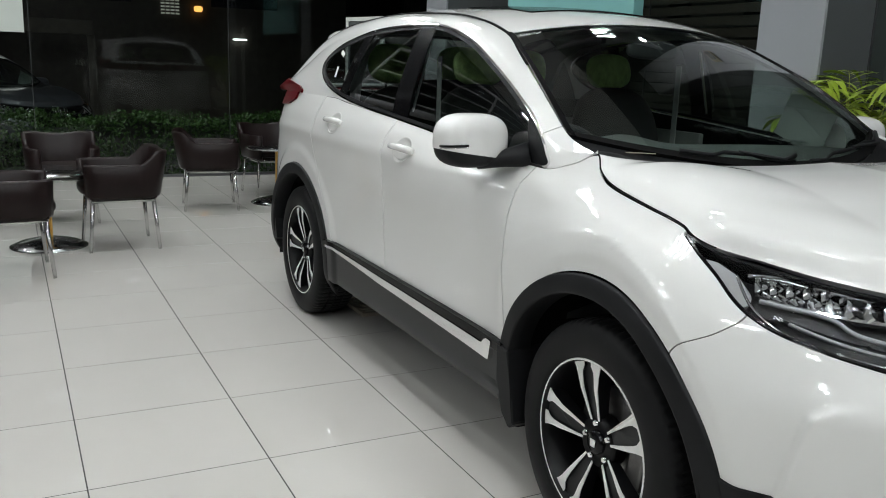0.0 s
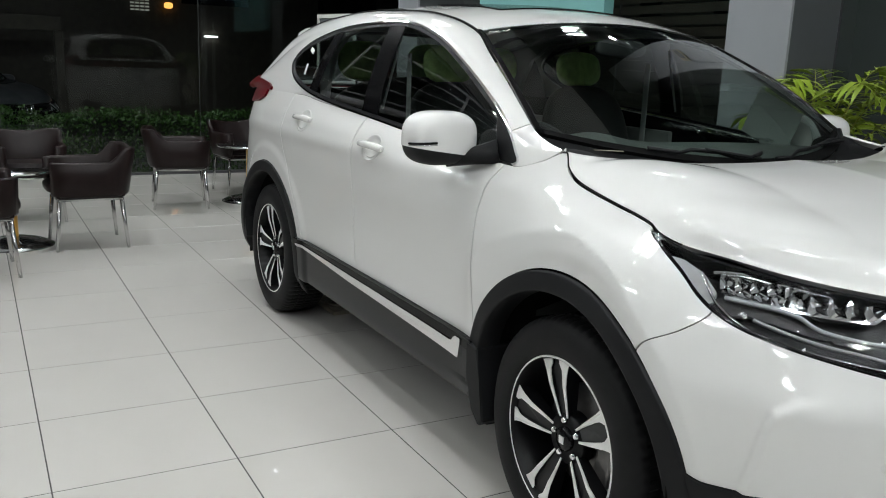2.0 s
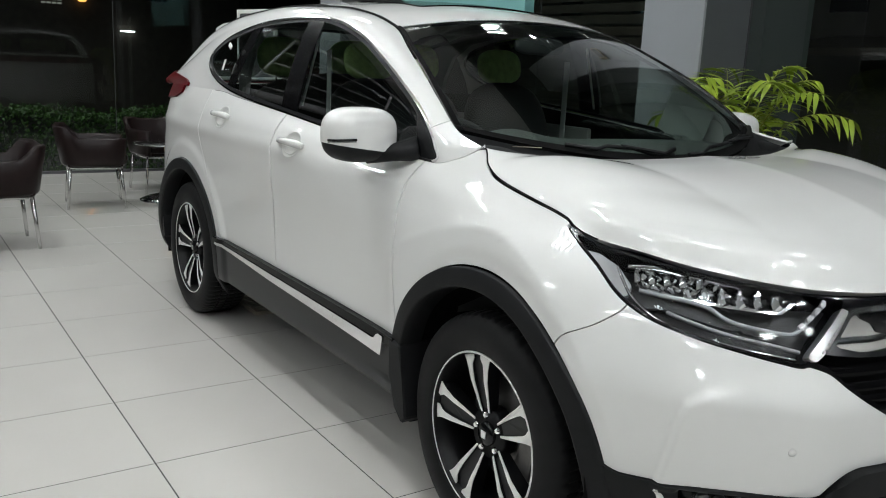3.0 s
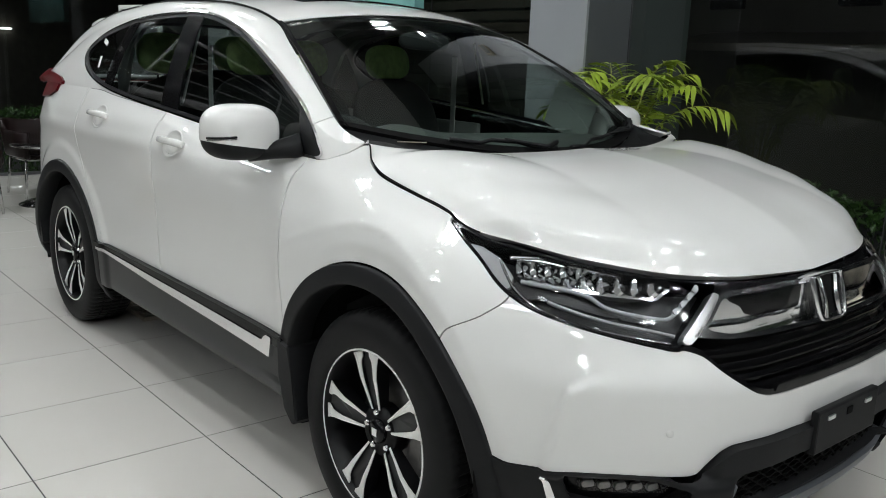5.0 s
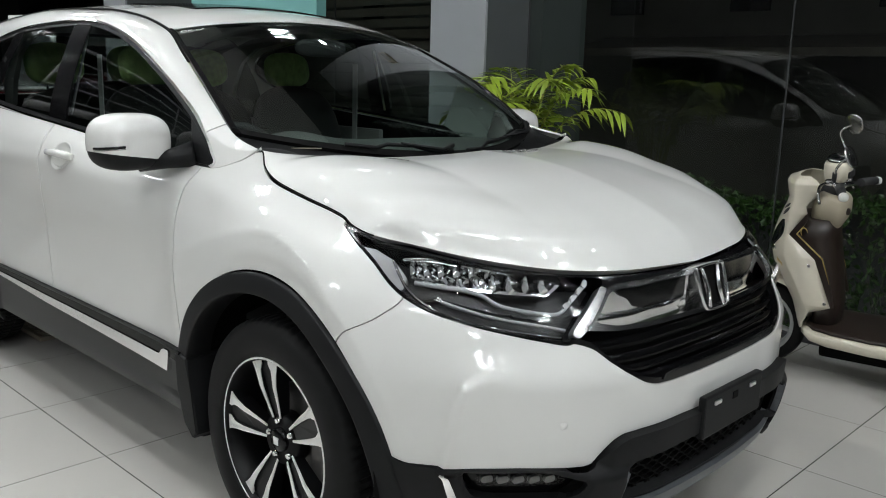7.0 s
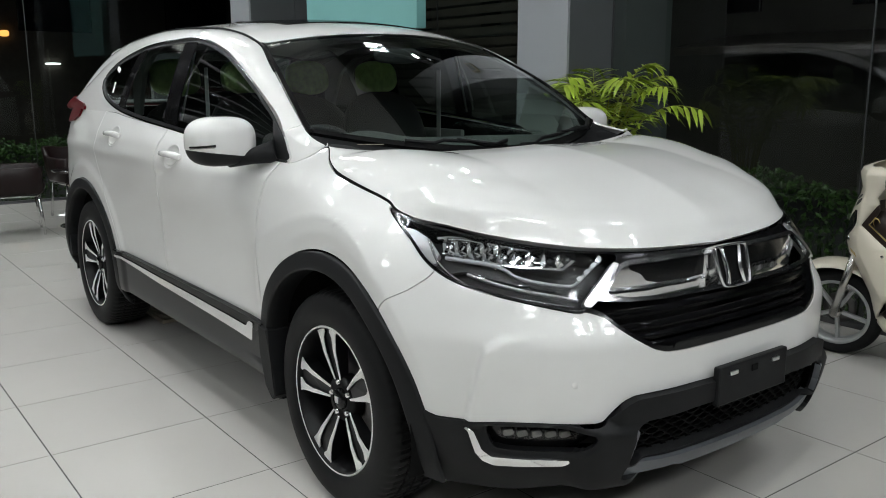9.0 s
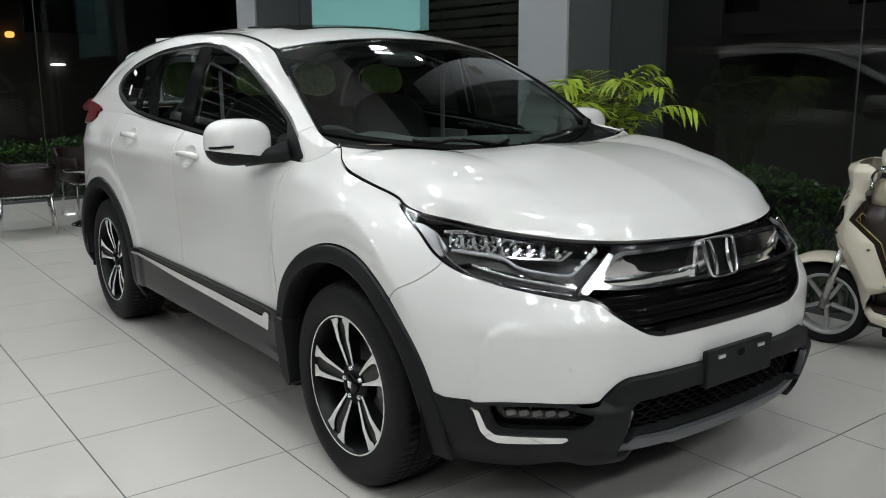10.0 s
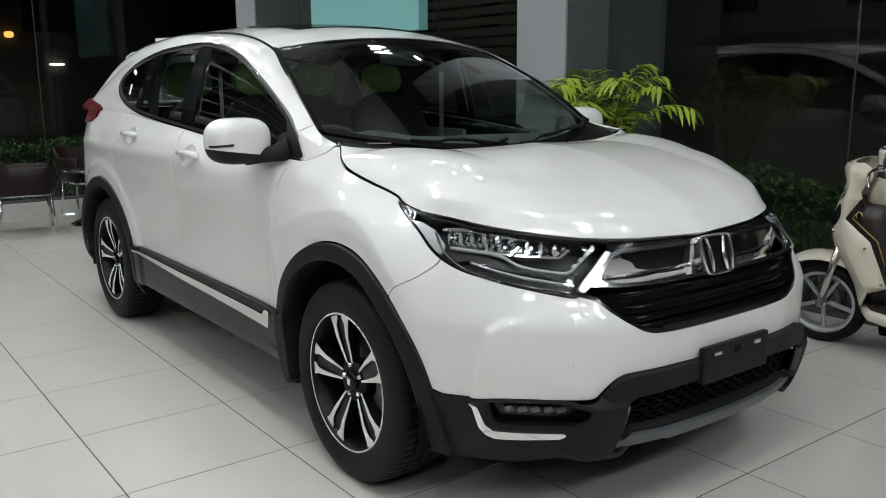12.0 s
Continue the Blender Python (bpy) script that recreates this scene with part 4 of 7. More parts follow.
    part("mirror_sail", cut(cabin, [glass_in - 0.010, GX - (-0.545 + 0.55 * (1.13 - GZ))], lift=-0.001, flange=0.004, sides=(side,)), BLACK_PLASTIC, car)
    part("quarter_window", cut(panes, [glass_in - 0.012, -2.245 + 0.25 * (GZ - 1.2) - GX], lift=-0.006, flange=0, sides=(side,)), SIDE_GLASS, car)

# black shell behind the gaps, its colour standing in for their shade
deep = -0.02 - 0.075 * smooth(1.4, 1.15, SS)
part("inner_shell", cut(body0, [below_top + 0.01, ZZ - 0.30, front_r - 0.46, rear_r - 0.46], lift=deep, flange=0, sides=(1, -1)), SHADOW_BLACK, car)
# plain hidden blocks, sized to deepen the shade on the floor below
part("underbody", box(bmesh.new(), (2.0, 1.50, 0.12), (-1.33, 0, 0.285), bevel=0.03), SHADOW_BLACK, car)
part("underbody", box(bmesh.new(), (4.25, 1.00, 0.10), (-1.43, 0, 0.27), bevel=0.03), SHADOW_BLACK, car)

# lower cladding at the front, with fog lamps, mesh and skid plate
MESH = ((0.459, 0.438), (0.430, 0.455), (0.25, 0.462), (-0.3, 0.464), (-0.3, 0.338), (0.30, 0.336), (0.486, 0.338), (0.478, 0.38))
FOG = rounded(((0.875, 0.438), (0.84, 0.446), (0.70, 0.442), (0.60, 0.436), (0.575, 0.425), (0.60, 0.395), (0.64, 0.372), (0.70, 0.366), (0.82, 0.368), (0.86, 0.38)), 5)
FOG_TRIM = ((0.928, 0.442), (0.908, 0.360), (0.888, 0.334), (0.858, 0.322), (0.662, 0.330), (0.646, 0.338), (0.640, 0.349), (0.74, 0.350), (0.862, 0.350), (0.888, 0.370), (0.913, 0.442))
SKID = ((0.49, 0.334), (0.506, 0.296), (0.30, 0.294), (0.27, 0.284), (-0.3, 0.284), (-0.3, 0.316), (0.27, 0.320))
mesh_in, fog_in, trim_in, skid_in = (inside(SS, ZZ, p) for p in (MESH, FOG, FOG_TRIM, SKID))
low_lift = 0.006 + 0.020 * smooth(0.56, 0.50, SS) * smooth(0.30, 0.40, ZZ)
# the raised legs on both sides of the mesh
low_lift = np.maximum(low_lift, 0.006 + 0.034 * smooth(0.67, 0.58, SS) * smooth(0.40, 0.48, SS) * smooth(0.22, 0.28, ZZ) * smooth(0.475, 0.43, ZZ))
low_lift = low_lift - 0.010 * smooth(0.012, 0.0, np.abs(fog_in - 0.002))
clad = part("lower_bumper", cut(body, [low_line(SS) - ZZ, ZZ - bottom_line(SS), arch_f + 0.035, 1.3 - SS, -mesh_in, -fog_in, -skid_in], lift=low_lift, flange=0.03, sides=(1, -1)), BLACK_PLASTIC, car, "black grained plastic")
part("skid_plate", cut(body, [skid_in], lift=0.024, flange=0.03, sides=(1, -1)), SKID_SILVER, clad, "satin silver plastic")
for side in (1, -1):
    part("mesh_edge", cut(body, [inside(SS, ZZ, ((0.497, 0.330), (0.488, 0.330), (0.457, 0.440), (0.466, 0.440)))], lift=0.038, flange=0.02, sides=(side,)), SKID_SILVER, clad, "thin silver edge of the mesh")
# black sheet behind the mesh in place of the shaded depth
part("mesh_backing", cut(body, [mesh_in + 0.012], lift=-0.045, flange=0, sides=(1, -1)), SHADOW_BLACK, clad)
bm = bmesh.new()
for row in range(9):
    for col in range(-17, 18):
        s0, z0 = col * 0.054 + (0.027 if row % 2 else 0), 0.335 + row * 0.0165
        ring = [(s0 + 0.027 * math.cos(a) * 1.18, z0 + 0.0105 * math.sin(a) * 1.18) for a in (math.pi * k / 3 for k in range(6))]
        if min(inside(np.array([abs(p[0])]), np.array([p[1]]), MESH)[0] for p in ring) < -0.006:
            continue
        pts = []
        for p in ring:
            x, w, z = (float(q) for q in skin(abs(p[0]), p[1]))
            pts.append(Vector((x - 0.012, -math.copysign(w, p[0]), z)))
        mid = sum(pts, Vector()) / 6
        outer = [bm.verts.new(p) for p in pts]
        inner = [bm.verts.new(mid + (p - mid) * 0.76) for p in pts]
        back = [bm.verts.new(mid + (p - mid) * 0.70 - Vector((0.03, 0, 0))) for p in pts]
        for k in range(6):
            l = (k + 1) % 6
            bm.faces.new((outer[k], outer[l], inner[l], inner[k]))
            bm.faces.new((inner[k], inner[l], back[l], back[k]))
part("honeycomb_mesh", bm, SHADOW_BLACK, clad, "black honeycomb grille mesh")
for side in (1, -1):
    part("fog_trim", cut(body, [trim_in], lift=0.013, flange=0.012, sides=(side,)), CHROME, clad, "chrome strip under the fog lamp")
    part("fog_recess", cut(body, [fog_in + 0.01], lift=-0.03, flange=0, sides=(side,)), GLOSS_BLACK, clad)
    lamp_in = inside(SS, ZZ, ((0.846, 0.428), (0.842, 0.402), (0.626, 0.405), (0.614, 0.428)))
    fog = part("fog_lamp", cut(body, [lamp_in], lift=-0.006, flange=0.02, sides=(side,)), LENS, clad, "clear LED fog lamp")
    for k in range(5):
        a = 0.640 + 0.040 * k
        cell = inside(SS, ZZ, ((a, 0.407), (a + 0.030, 0.406), (a + 0.031, 0.426), (a + 0.001, 0.426)))
        part("reflector", cut(body, [cell], lift=-0.018 + 0.010 * (SS - a) / 0.03, flange=0.01, sides=(side,)), BRAKE_STEEL, fog)

# grille: recess, gloss bars, chrome wing and badge
WING = ((0.09, 0.872), (0.30, 0.874), (0.42, 0.873), (0.452, 0.864), (0.500, 0.826), (0.548, 0.782), (0.45, 0.772), (0.30, 0.768), (0.09, 0.766), (-0.2, 0.766), (-0.2, 0.872))
wing_in = inside(SS, ZZ, WING)
grille_zone = [in_grille, below_top, -head_in]
# the grille's back sheet is black to stand for the dark depth behind it
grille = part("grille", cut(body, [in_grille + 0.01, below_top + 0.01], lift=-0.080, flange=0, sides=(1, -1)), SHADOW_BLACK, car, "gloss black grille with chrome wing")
part("upper_panel", cut(body, [*grille_zone, ZZ - 0.868, 0.47 - SS], lift=-0.008, flange=0.02, sides=(1, -1)), GLOSS_BLACK, grille)
edge = np.minimum(ZZ - grille_low(SS), 0.60 - SS)
part("surround", cut(body, [edge - 0.001, 0.016 - (ZZ - grille_low(SS)), -head_in, 0.59 - SS], lift=-0.004, flange=0.03, sides=(1, -1)), GLOSS_BLACK, grille)
for zc, half in ((0.748, 0.012), (0.716, 0.010), (0.688, 0.010), (0.656, 0.013)):
    bar = half - np.abs(ZZ - zc)
    part("bar", cut(body, [bar, edge - 0.004, -wing_in, -head_in], lift=-0.014 - 0.012 * smooth(0.0, half, np.abs(ZZ - zc)), flange=0.03, sides=(1, -1)), SILL_BLACK, grille)
part("chrome_rim", cut(body, [wing_in, 0.011 + 0.005 * smooth(0.43, 0.50, SS) - wing_in], lift=0.010, flange=0.015, sides=(1, -1)), LAMP_CHROME, grille, "chrome")
part("chrome_plate", cut(body, [wing_in - 0.009], lift=0.004 - 0.052 * np.clip((0.866 - ZZ) / 0.085, 0, 1), flange=0.01, sides=(1, -1)), CHROME, grille, "chrome")
inset_in = inside(SS, ZZ, ((0.10, 0.862), (0.40, 0.862), (0.425, 0.856), (0.365, 0.838), (0.345, 0.822), (0.30, 0.815), (0.16, 0.813), (0.10, 0.815)))
for side in (1, -1):
    part("wing_inset", cut(body, [inset_in], lift=0.008 - 0.052 * np.clip((0.866 - ZZ) / 0.085, 0, 1), flange=0.006, sides=(side,)), GLOSS_BLACK, grille, "gloss black inset")
part("sensor_panel", cut(body, [inside(SS, ZZ, ((-0.2, 0.636), (0.30, 0.636), (0.33, 0.642), (0.32, 0.657), (0.30, 0.660), (-0.2, 0.660)))], lift=0.0, flange=0.02, sides=(1, -1)), GLOSS_BLACK, grille)

badge = part("badge", bmesh.new(), CHROME, car, "plain chrome badge")
lean = pose(0.836, 0, 0.8225, 0, -17, 0)
BADGE = (1.14, 1.0) * rounded(((-0.060, 0.064), (-0.071, 0.054), (-0.070, 0.0), (-0.063, -0.048), (-0.050, -0.063), (0, -0.066), (0.050, -0.063), (0.063, -0.048), (0.070, 0.0), (0.071, 0.054), (0.060, 0.064), (0, 0.067)), 6)
flat = Matrix(((0, 0, 1, 0), (1, 0, 0, 0), (0, 1, 0, 0), (0, 0, 0, 1)))
bm = bmesh.new()
n_out = len(BADGE)
loops = []
for k, h in ((1.0, -0.026), (1.0, -0.004), (0.99, 0.004), (0.965, 0.011), (0.93, 0.014), (0.895, 0.012), (0.87, 0.005), (0.86, -0.006)):
    loops.append([bm.verts.new(lean @ flat @ Vector((x * k, y * k, h))) for x, y in BADGE])
for a, b in zip(loops, loops[1:]):
    for k in range(n_out):
        bm.faces.new((a[k], a[(k + 1) % n_out], b[(k + 1) % n_out], b[k])).smooth = True
part("badge_frame", bm, LAMP_CHROME, badge)
bm = bmesh.new()
loops = [[bm.verts.new(lean @ flat @ Vector((x * k, y * k, h))) for x, y in BADGE] for k, h in ((1.04, -0.070), (1.02, -0.040), (0.98, -0.022))]
for a, b in zip(loops, loops[1:]):
    for k in range(n_out):
        bm.faces.new((a[k], a[(k + 1) % n_out], b[(k + 1) % n_out], b[k])).smooth = True
part("badge_mount", bm, LAMP_CHROME, badge)
bm = bmesh.new()
prism(bm, [(x * 0.88, y * 0.88) for x, y in BADGE], -0.008, -0.002, lean @ flat)
part("badge_back", bm, SHADOW_BLACK, badge)
for s in (-1, 1):
    bm = bmesh.new()
    prism(bm, [(s * a * 1.12, b) for a, b in ((0.046, 0.057), (0.035, 0.057), (0.023, 0.008), (0.022, -0.008), (0.029, -0.057), (0.040, -0.056), (0.030, -0.010), (0.031, 0.012))], -0.002, 0.012, lean @ flat)
    bmesh.ops.bevel(bm, geom=[e for e in bm.edges], offset=0.0035, segments=2, affect="EDGES", clamp_overlap=True)
    part("badge_bar", smooth_faces(bm), LAMP_CHROME, badge)

# number plate holder, blank
plate = part("plate_holder", box(bmesh.new(), (0.022, 0.345, 0.118), (0.925, 0, 0.503), pose(0, 0, 0), bevel=0.006), BLACK_PLASTIC, car, "empty black number plate holder")
for y in (-0.105, 0.105):
    part("bracket", box(bmesh.new(), (0.006, 0.036, 0.012), (0.938, y, 0.537), bevel=0.002), SATIN_CHROME, plate)
part("slot", box(bmesh.new(), (0.004, 0.03, 0.02), (0.9365, 0, 0.532), bevel=0.001), SHADOW_BLACK, plate)

# headlights
for side in (1, -1):
    light = part("headlight", cut(body, [head_in + 0.004], lift=-0.075, flange=0, sides=(side,)), LAMP_GREY, car, "dark LED headlight with chrome trim")
    wall_in = [head_in, 0.006 - head_in]
    part("housing_edge", cut(body, wall_in, lift=-0.003, flange=0.07, sides=(side,)), GLOSS_BLACK, light)
    part("lens", cut(body, [head_in - 0.002], lift=0.002, flange=0, sides=(side,)), LENS, light)
    block = ((0.975, 0.936), (0.970, 0.899), (0.826, 0.887), (0.726, 0.879), (0.612, 0.872), (0.565, 0.900), (0.683, 0.920), (0.822, 0.932))
    block_in = inside(SS, ZZ, block)
    part("bezel", cut(body, [block_in + 0.005, 0.002 - block_in], lift=-0.024, flange=0.02, sides=(side,)), CHROME, light, "chrome bezel")
    for k in range(9):
        a = 0.578 + 0.044 * k
        cell = np.minimum(np.minimum(SS - a, a + 0.036 - SS), block_in - 0.002)
        tilt = (SS - a) / 0.036
        part("reflector", cut(body, [cell], lift=-0.048 + 0.028 * tilt + 0.016 * np.abs(np.sin((ZZ - 0.86) * 110)), flange=0.02, sides=(side,), shade=False), CHROME, light)
    for zs, rows in (("running_light", ((0.972, 0.890), (0.854, 0.882), (0.79, 0.871), (0.751, 0.850), (0.705, 0.838), (0.618, 0.826), (0.585, 0.829), (0.555, 0.848), (0.52, 0.872), (0.49, 0.889))),
                     ("lower_strip", ((0.897, 0.851), (0.819, 0.832), (0.733, 0.814), (0.651, 0.801), (0.585, 0.788))),
                     ("lower_trim", ((1.035, 0.935), (1.018, 0.905), (0.993, 0.872), (0.943, 0.841), (0.869, 0.812), (0.783, 0.797), (0.673, 0.781), (0.60, 0.771))),
                     ("upper_strip", ((1.0, 0.938), (0.90, 0.942), (0.78, 0.928), (0.68, 0.917)))):
        line = rounded(rows, 6, closed=False)
        x, w, z = skin(line[:, 0], line[:, 1])
        i = np.clip(np.searchsorted(s_line, line[:, 0]), 0, len(s_line) - 1)
        j = np.clip(np.searchsorted(z_line, line[:, 1]), 0, len(z_line) - 1)
        n = body.n[i, j]
        p = np.stack([x, -w, z], -1) - n * 0.022
        part(zs, strip(p * (1, side, 1), n * (1, side, 1), 0.0050 if zs == "running_light" else 0.0045, 0.010), LIGHT_GUIDE if zs == "running_light" else LAMP_PALE if zs == "lower_strip" else CHROME, light)
    for k in range(4):
        a, b = np.array((0.578, 0.836)) + np.array((-0.023, 0.0150)) * k, np.array((0.560, 0.848)) + np.array((-0.023, 0.0150)) * k
        seg = inside(SS, ZZ, (a + (0.004, 0.004), a - (0.004, 0.004), b - (0.004, 0.004), b + (0.004, 0.004)))
        part("led_segment", cut(body, [seg], lift=-0.008, flange=0.008, sides=(side,)), LAMP_PALE, light, "pale LED segment")
    wing = inside(SS, ZZ, ((0.448, 0.866), (0.466, 0.873), (0.516, 0.832), (0.574, 0.784), (0.582, 0.770), (0.562, 0.766), (0.540, 0.780), (0.490, 0.824)))
    part("inner_chrome", cut(body, [wing], lift=0.010, flange=0.03, sides=(side,)), SATIN_CHROME, light, "chrome strip meeting the grille wing")
    corner = inside(SS, ZZ, ((1.19, 0.958), (1.10, 0.922), (1.045, 0.885), (1.01, 0.868), (0.995, 0.90), (1.03, 0.935), (1.10, 0.955)))
    part("side_reflector", cut(body, [corner], lift=-0.02, flange=0.02, sides=(side,)), LAMP_PALE, light, "pale side reflector")
    dark = inside(SS, ZZ, ((1.03, 0.870), (0.985, 0.895), (0.90, 0.882), (0.80, 0.865), (0.74, 0.838), (0.66, 0.826), (0.63, 0.812), (0.76, 0.834), (0.91, 0.862), (0.97, 0.852)))
    part("shroud", cut(body, [dark], lift=-0.034, flange=0.02, sides=(side,)), LAMP_GREY, light)
    tail_in = inside(X, ZZ, ((-2.80, 1.30), (-2.82, 1.175), (-2.92, 1.145), (-3.34, 1.115), (-3.80, 1.10), (-3.80, 1.30)))
    part("tail_light", cut(body, [tail_in, below_top + 0.004], lift=0.012, flange=0.015, sides=(side,)), RED_LENS, car, "red tail light")
    gt = inside(GX, GZ, ((-2.76, 1.225), (-2.82, 1.245), (-3.0, 1.262), (-3.4, 1.27), (-3.4, 1.15), (-2.80, 1.15)))
    part("tail_light", cut(cabin, [gt], lift=0.012, flange=0.015, sides=(side,)), RED_LENS, car, "red tail light")

# parking sensors
for side in (1, -1):
    i, j = np.abs(s_line - 0.633).argmin(), np.abs(z_line - 0.564).argmin()
    c, n = body.p[i, j] * (1, side, 1), body.n[i, j] * (1, side, 1)
    bm = lathe(bmesh.new(), [(0.0, 0.0008), (0.0095, 0.0008), (0.0100, 0.0001), (0.0112, 0.0001), (0.0115, 0.0007), (0.0125, 0.0)], 24)
    bmesh.ops.transform(bm, matrix=Matrix.Translation(c) @ Vector(n).to_track_quat("Z", "Y").to_matrix().to_4x4(), verts=bm.verts)
    part("parking_sensor", bm, PAINT, car)

# sills, chrome strips and wheel-arch cladding
for side in (1, -1):
    between = [ -0.44 - X, X + 2.20, arch_f + 0.02, arch_r + 0.02]
    sill = part("sill", cut(body, [*between, SILL - 0.002 - ZZ, ZZ - 0.305], lift=0.010, flange=0.03, sides=(side,)), GREY_PLASTIC, car, "dark grey plastic sill")
    part("sill_top", cut(body, [*between, SILL - 0.002 - ZZ, ZZ - 0.478], lift=0.022, flange=0.02, sides=(side,)), SILL_BLACK, sill, "gloss black strip")
    CHROME_STRIP = ((-2.16, 0.492), (-2.16, 0.480), (-1.5, 0.452), (-0.56, 0.430), (-0.522, 0.430), (-0.505, 0.500), (-0.548, 0.500), (-0.575, 0.474), (-1.5, 0.482))
    part("chrome_strip", cut(body, [inside(X, ZZ, CHROME_STRIP)], lift=0.026, flange=0.02, sides=(side,)), CHROME, sill, "chrome strip")
    for cx, a0, a1 in ((0.0, -0.28, 3.46), (-BASE, -0.30, 3.50)):
        n_a, rows = 72, []
        for k in range(n_a + 1):
            a = a0 + (a1 - a0) * k / n_a
            c, s = math.cos(a), math.sin(a)
            ring = []
            for r, lift in ((ARCH + 0.005, 0.0), (ARCH + 0.004, 0.010), (ARCH + 0.003, 0.011), (ARCH - 0.001, 0.012), (0.440, 0.013), (0.435, 0.012), (0.432, 0.007), (0.430, -0.02), (0.430, -0.07)):
                x, z = cx + r * c, TYRE_R + r * s * 0.985
                w = float(width_at(np.array([min(x, 0.55)]), np.array([max(z, 0.2)]))[0])
                if x > 0.2:
                    w = min(w, float(np.interp(x, _line[::-1, 0], _line[::-1, 1])) * w / 0.925)
                w += (0.014 if cx == 0 else 0.010) * (1 - 0.8 * float(smooth(2.45, 2.90, a)) * (cx == 0))
                ring.append((x, -side * (w + lift), z))
            rows.append(ring)
        verts = [p for ring in rows for p in ring]
        m = len(rows[0])
        faces = [(k * m + j, k * m + j + 1, (k + 1) * m + j + 1, (k + 1) * m + j) for k in range(n_a) for j in range(m - 1)]
        if side < 0:
            faces = [f[::-1] for f in faces]
        part("arch_cladding", mesh("arch", verts, faces), BLACK_PLASTIC, car, "black grained plastic arch")
        bm = bmesh.new()
        # wheel housing
        pts = [(cx + 0.445 * math.cos(a), TYRE_R + 0.445 * math.sin(a)) for a in (-0.25 + 3.64 * k / 30 for k in range(31))]
        outer = [bm.verts.new((x, -side * 0.90, z)) for x, z in pts]
        inner = [bm.verts.new((x, -side * 0.55, z)) for x, z in pts]
        for k in range(30):
            bm.faces.new((outer[k], outer[k + 1], inner[k + 1], inner[k])).smooth = True
        bm.faces.new(inner)
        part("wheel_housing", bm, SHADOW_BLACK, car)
    bm = bmesh.new()
    prism(bm, [(-0.47, 0.51), (-0.40, 0.50), (-0.375, 0.40), (-0.345, 0.27), (-0.372, 0.245), (-0.422, 0.285), (-0.455, 0.40)], -0.10, 0.10, Matrix(((1, 0, 0, 0), (0, 0, -side, -side * 0.835), (0, 1, 0, 0), (0, 0, 0, 1))))
    bmesh.ops.bevel(bm, geom=list(bm.edges), offset=0.006, segments=1, affect="EDGES")
    part("mud_flap", bm, BLACK_PLASTIC, car)
    bm = bmesh.new()
    prism(bm, [(-3.13, 0.55), (-3.09, 0.52), (-3.07, 0.43), (-3.05, 0.35), (-3.08, 0.33), (-3.12, 0.36), (-3.14, 0.44)], -0.10, 0.10, Matrix(((1, 0, 0, 0), (0, 0, -side, -side * 0.83), (0, 1, 0, 0), (0, 0, 0, 1))))
    part("mud_flap", bm, BLACK_PLASTIC, car)

# windscreen, tailgate, spoiler and cowl
glass = part("windscreen", cut(screen, [one(SV.shape)], flange=0), WINDSCREEN, car, "slightly tinted windscreen")
frit = np.minimum(np.minimum(SV - 0.0, 1 - SV), (1 - np.abs(SU)) * 1.1)
part("screen_border", cut(screen, [0.030 - frit], lift=-0.004, flange=0), GLOSS_BLACK, glass)
for s in (1, -1):
    part("screen_trim", cut(screen, [s * SU - 0.975, 1 - SV], lift=0.006, flange=0.01), GLOSS_BLACK, glass)
part("cowl", cut(screen, [0.045 - SV], lift=0.006, flange=0.03), SHADOW_BLACK, car, "black plastic cowl")
_hx = np.linspace(0, 1, 24)
_hv, _hu = np.meshgrid(_hx, _u, indexing="ij")
_ex = -2.92 - 0.48 * _hv
hatch = Sheet(np.stack([_ex - 0.09 * (1 - _hu ** 2) - 0.02 * _hv, _hu * roof_w(-_ex), roof_z(-_ex) + 0.056 * (1 - np.abs(_hu) ** 2.2) * (1 - _hv)], -1))
if hatch.n[12, 30, 0] > 0:
    hatch.n = -hatch.n
back_light = np.minimum(np.minimum(_hv - 0.12, 0.94 - _hv), 0.86 - np.abs(_hu))
part("tailgate", cut(hatch, [-back_light], flange=0.02), PAINT, car)
part("rear_window", cut(hatch, [np.minimum(np.minimum(_hv - 0.12, 0.94 - _hv), 0.86 - np.abs(_hu))], lift=0.002, flange=0), SIDE_GLASS, car, "tinted rear window")
part("tailgate_lining", cut(hatch, [-back_light - 0.01], lift=-0.025, flange=0), TRIM_DARK, car)
bm = bmesh.new()
n_s = 30
rows = []
for k in range(n_s + 1):
    u = -1 + 2 * k / n_s
    w = 0.605
    x0, z0 = -2.84 - 0.09 * (1 - u * u), 1.556 + 0.056 * (1 - abs(u) ** 2.2)
    rows.append([bm.verts.new((x, u * w * k, z)) for x, z, k in ((x0, z0 + 0.002, 1.0), (x0 - 0.10, z0 - 0.006, 1.012), (x0 - 0.19, z0 - 0.028, 1.025), (x0 - 0.205, z0 - 0.044, 1.025), (x0 - 0.15, z0 - 0.062, 1.02), (x0, z0 - 0.03, 1.0))])
for a, b in zip(rows, rows[1:]):
    for k in range(6):
        bm.faces.new((a[k], a[(k + 1) % 6], b[(k + 1) % 6], b[k])).smooth = True
bm.faces.new(rows[0]), bm.faces.new(rows[-1][::-1])
part("spoiler", bm, PAINT, car)
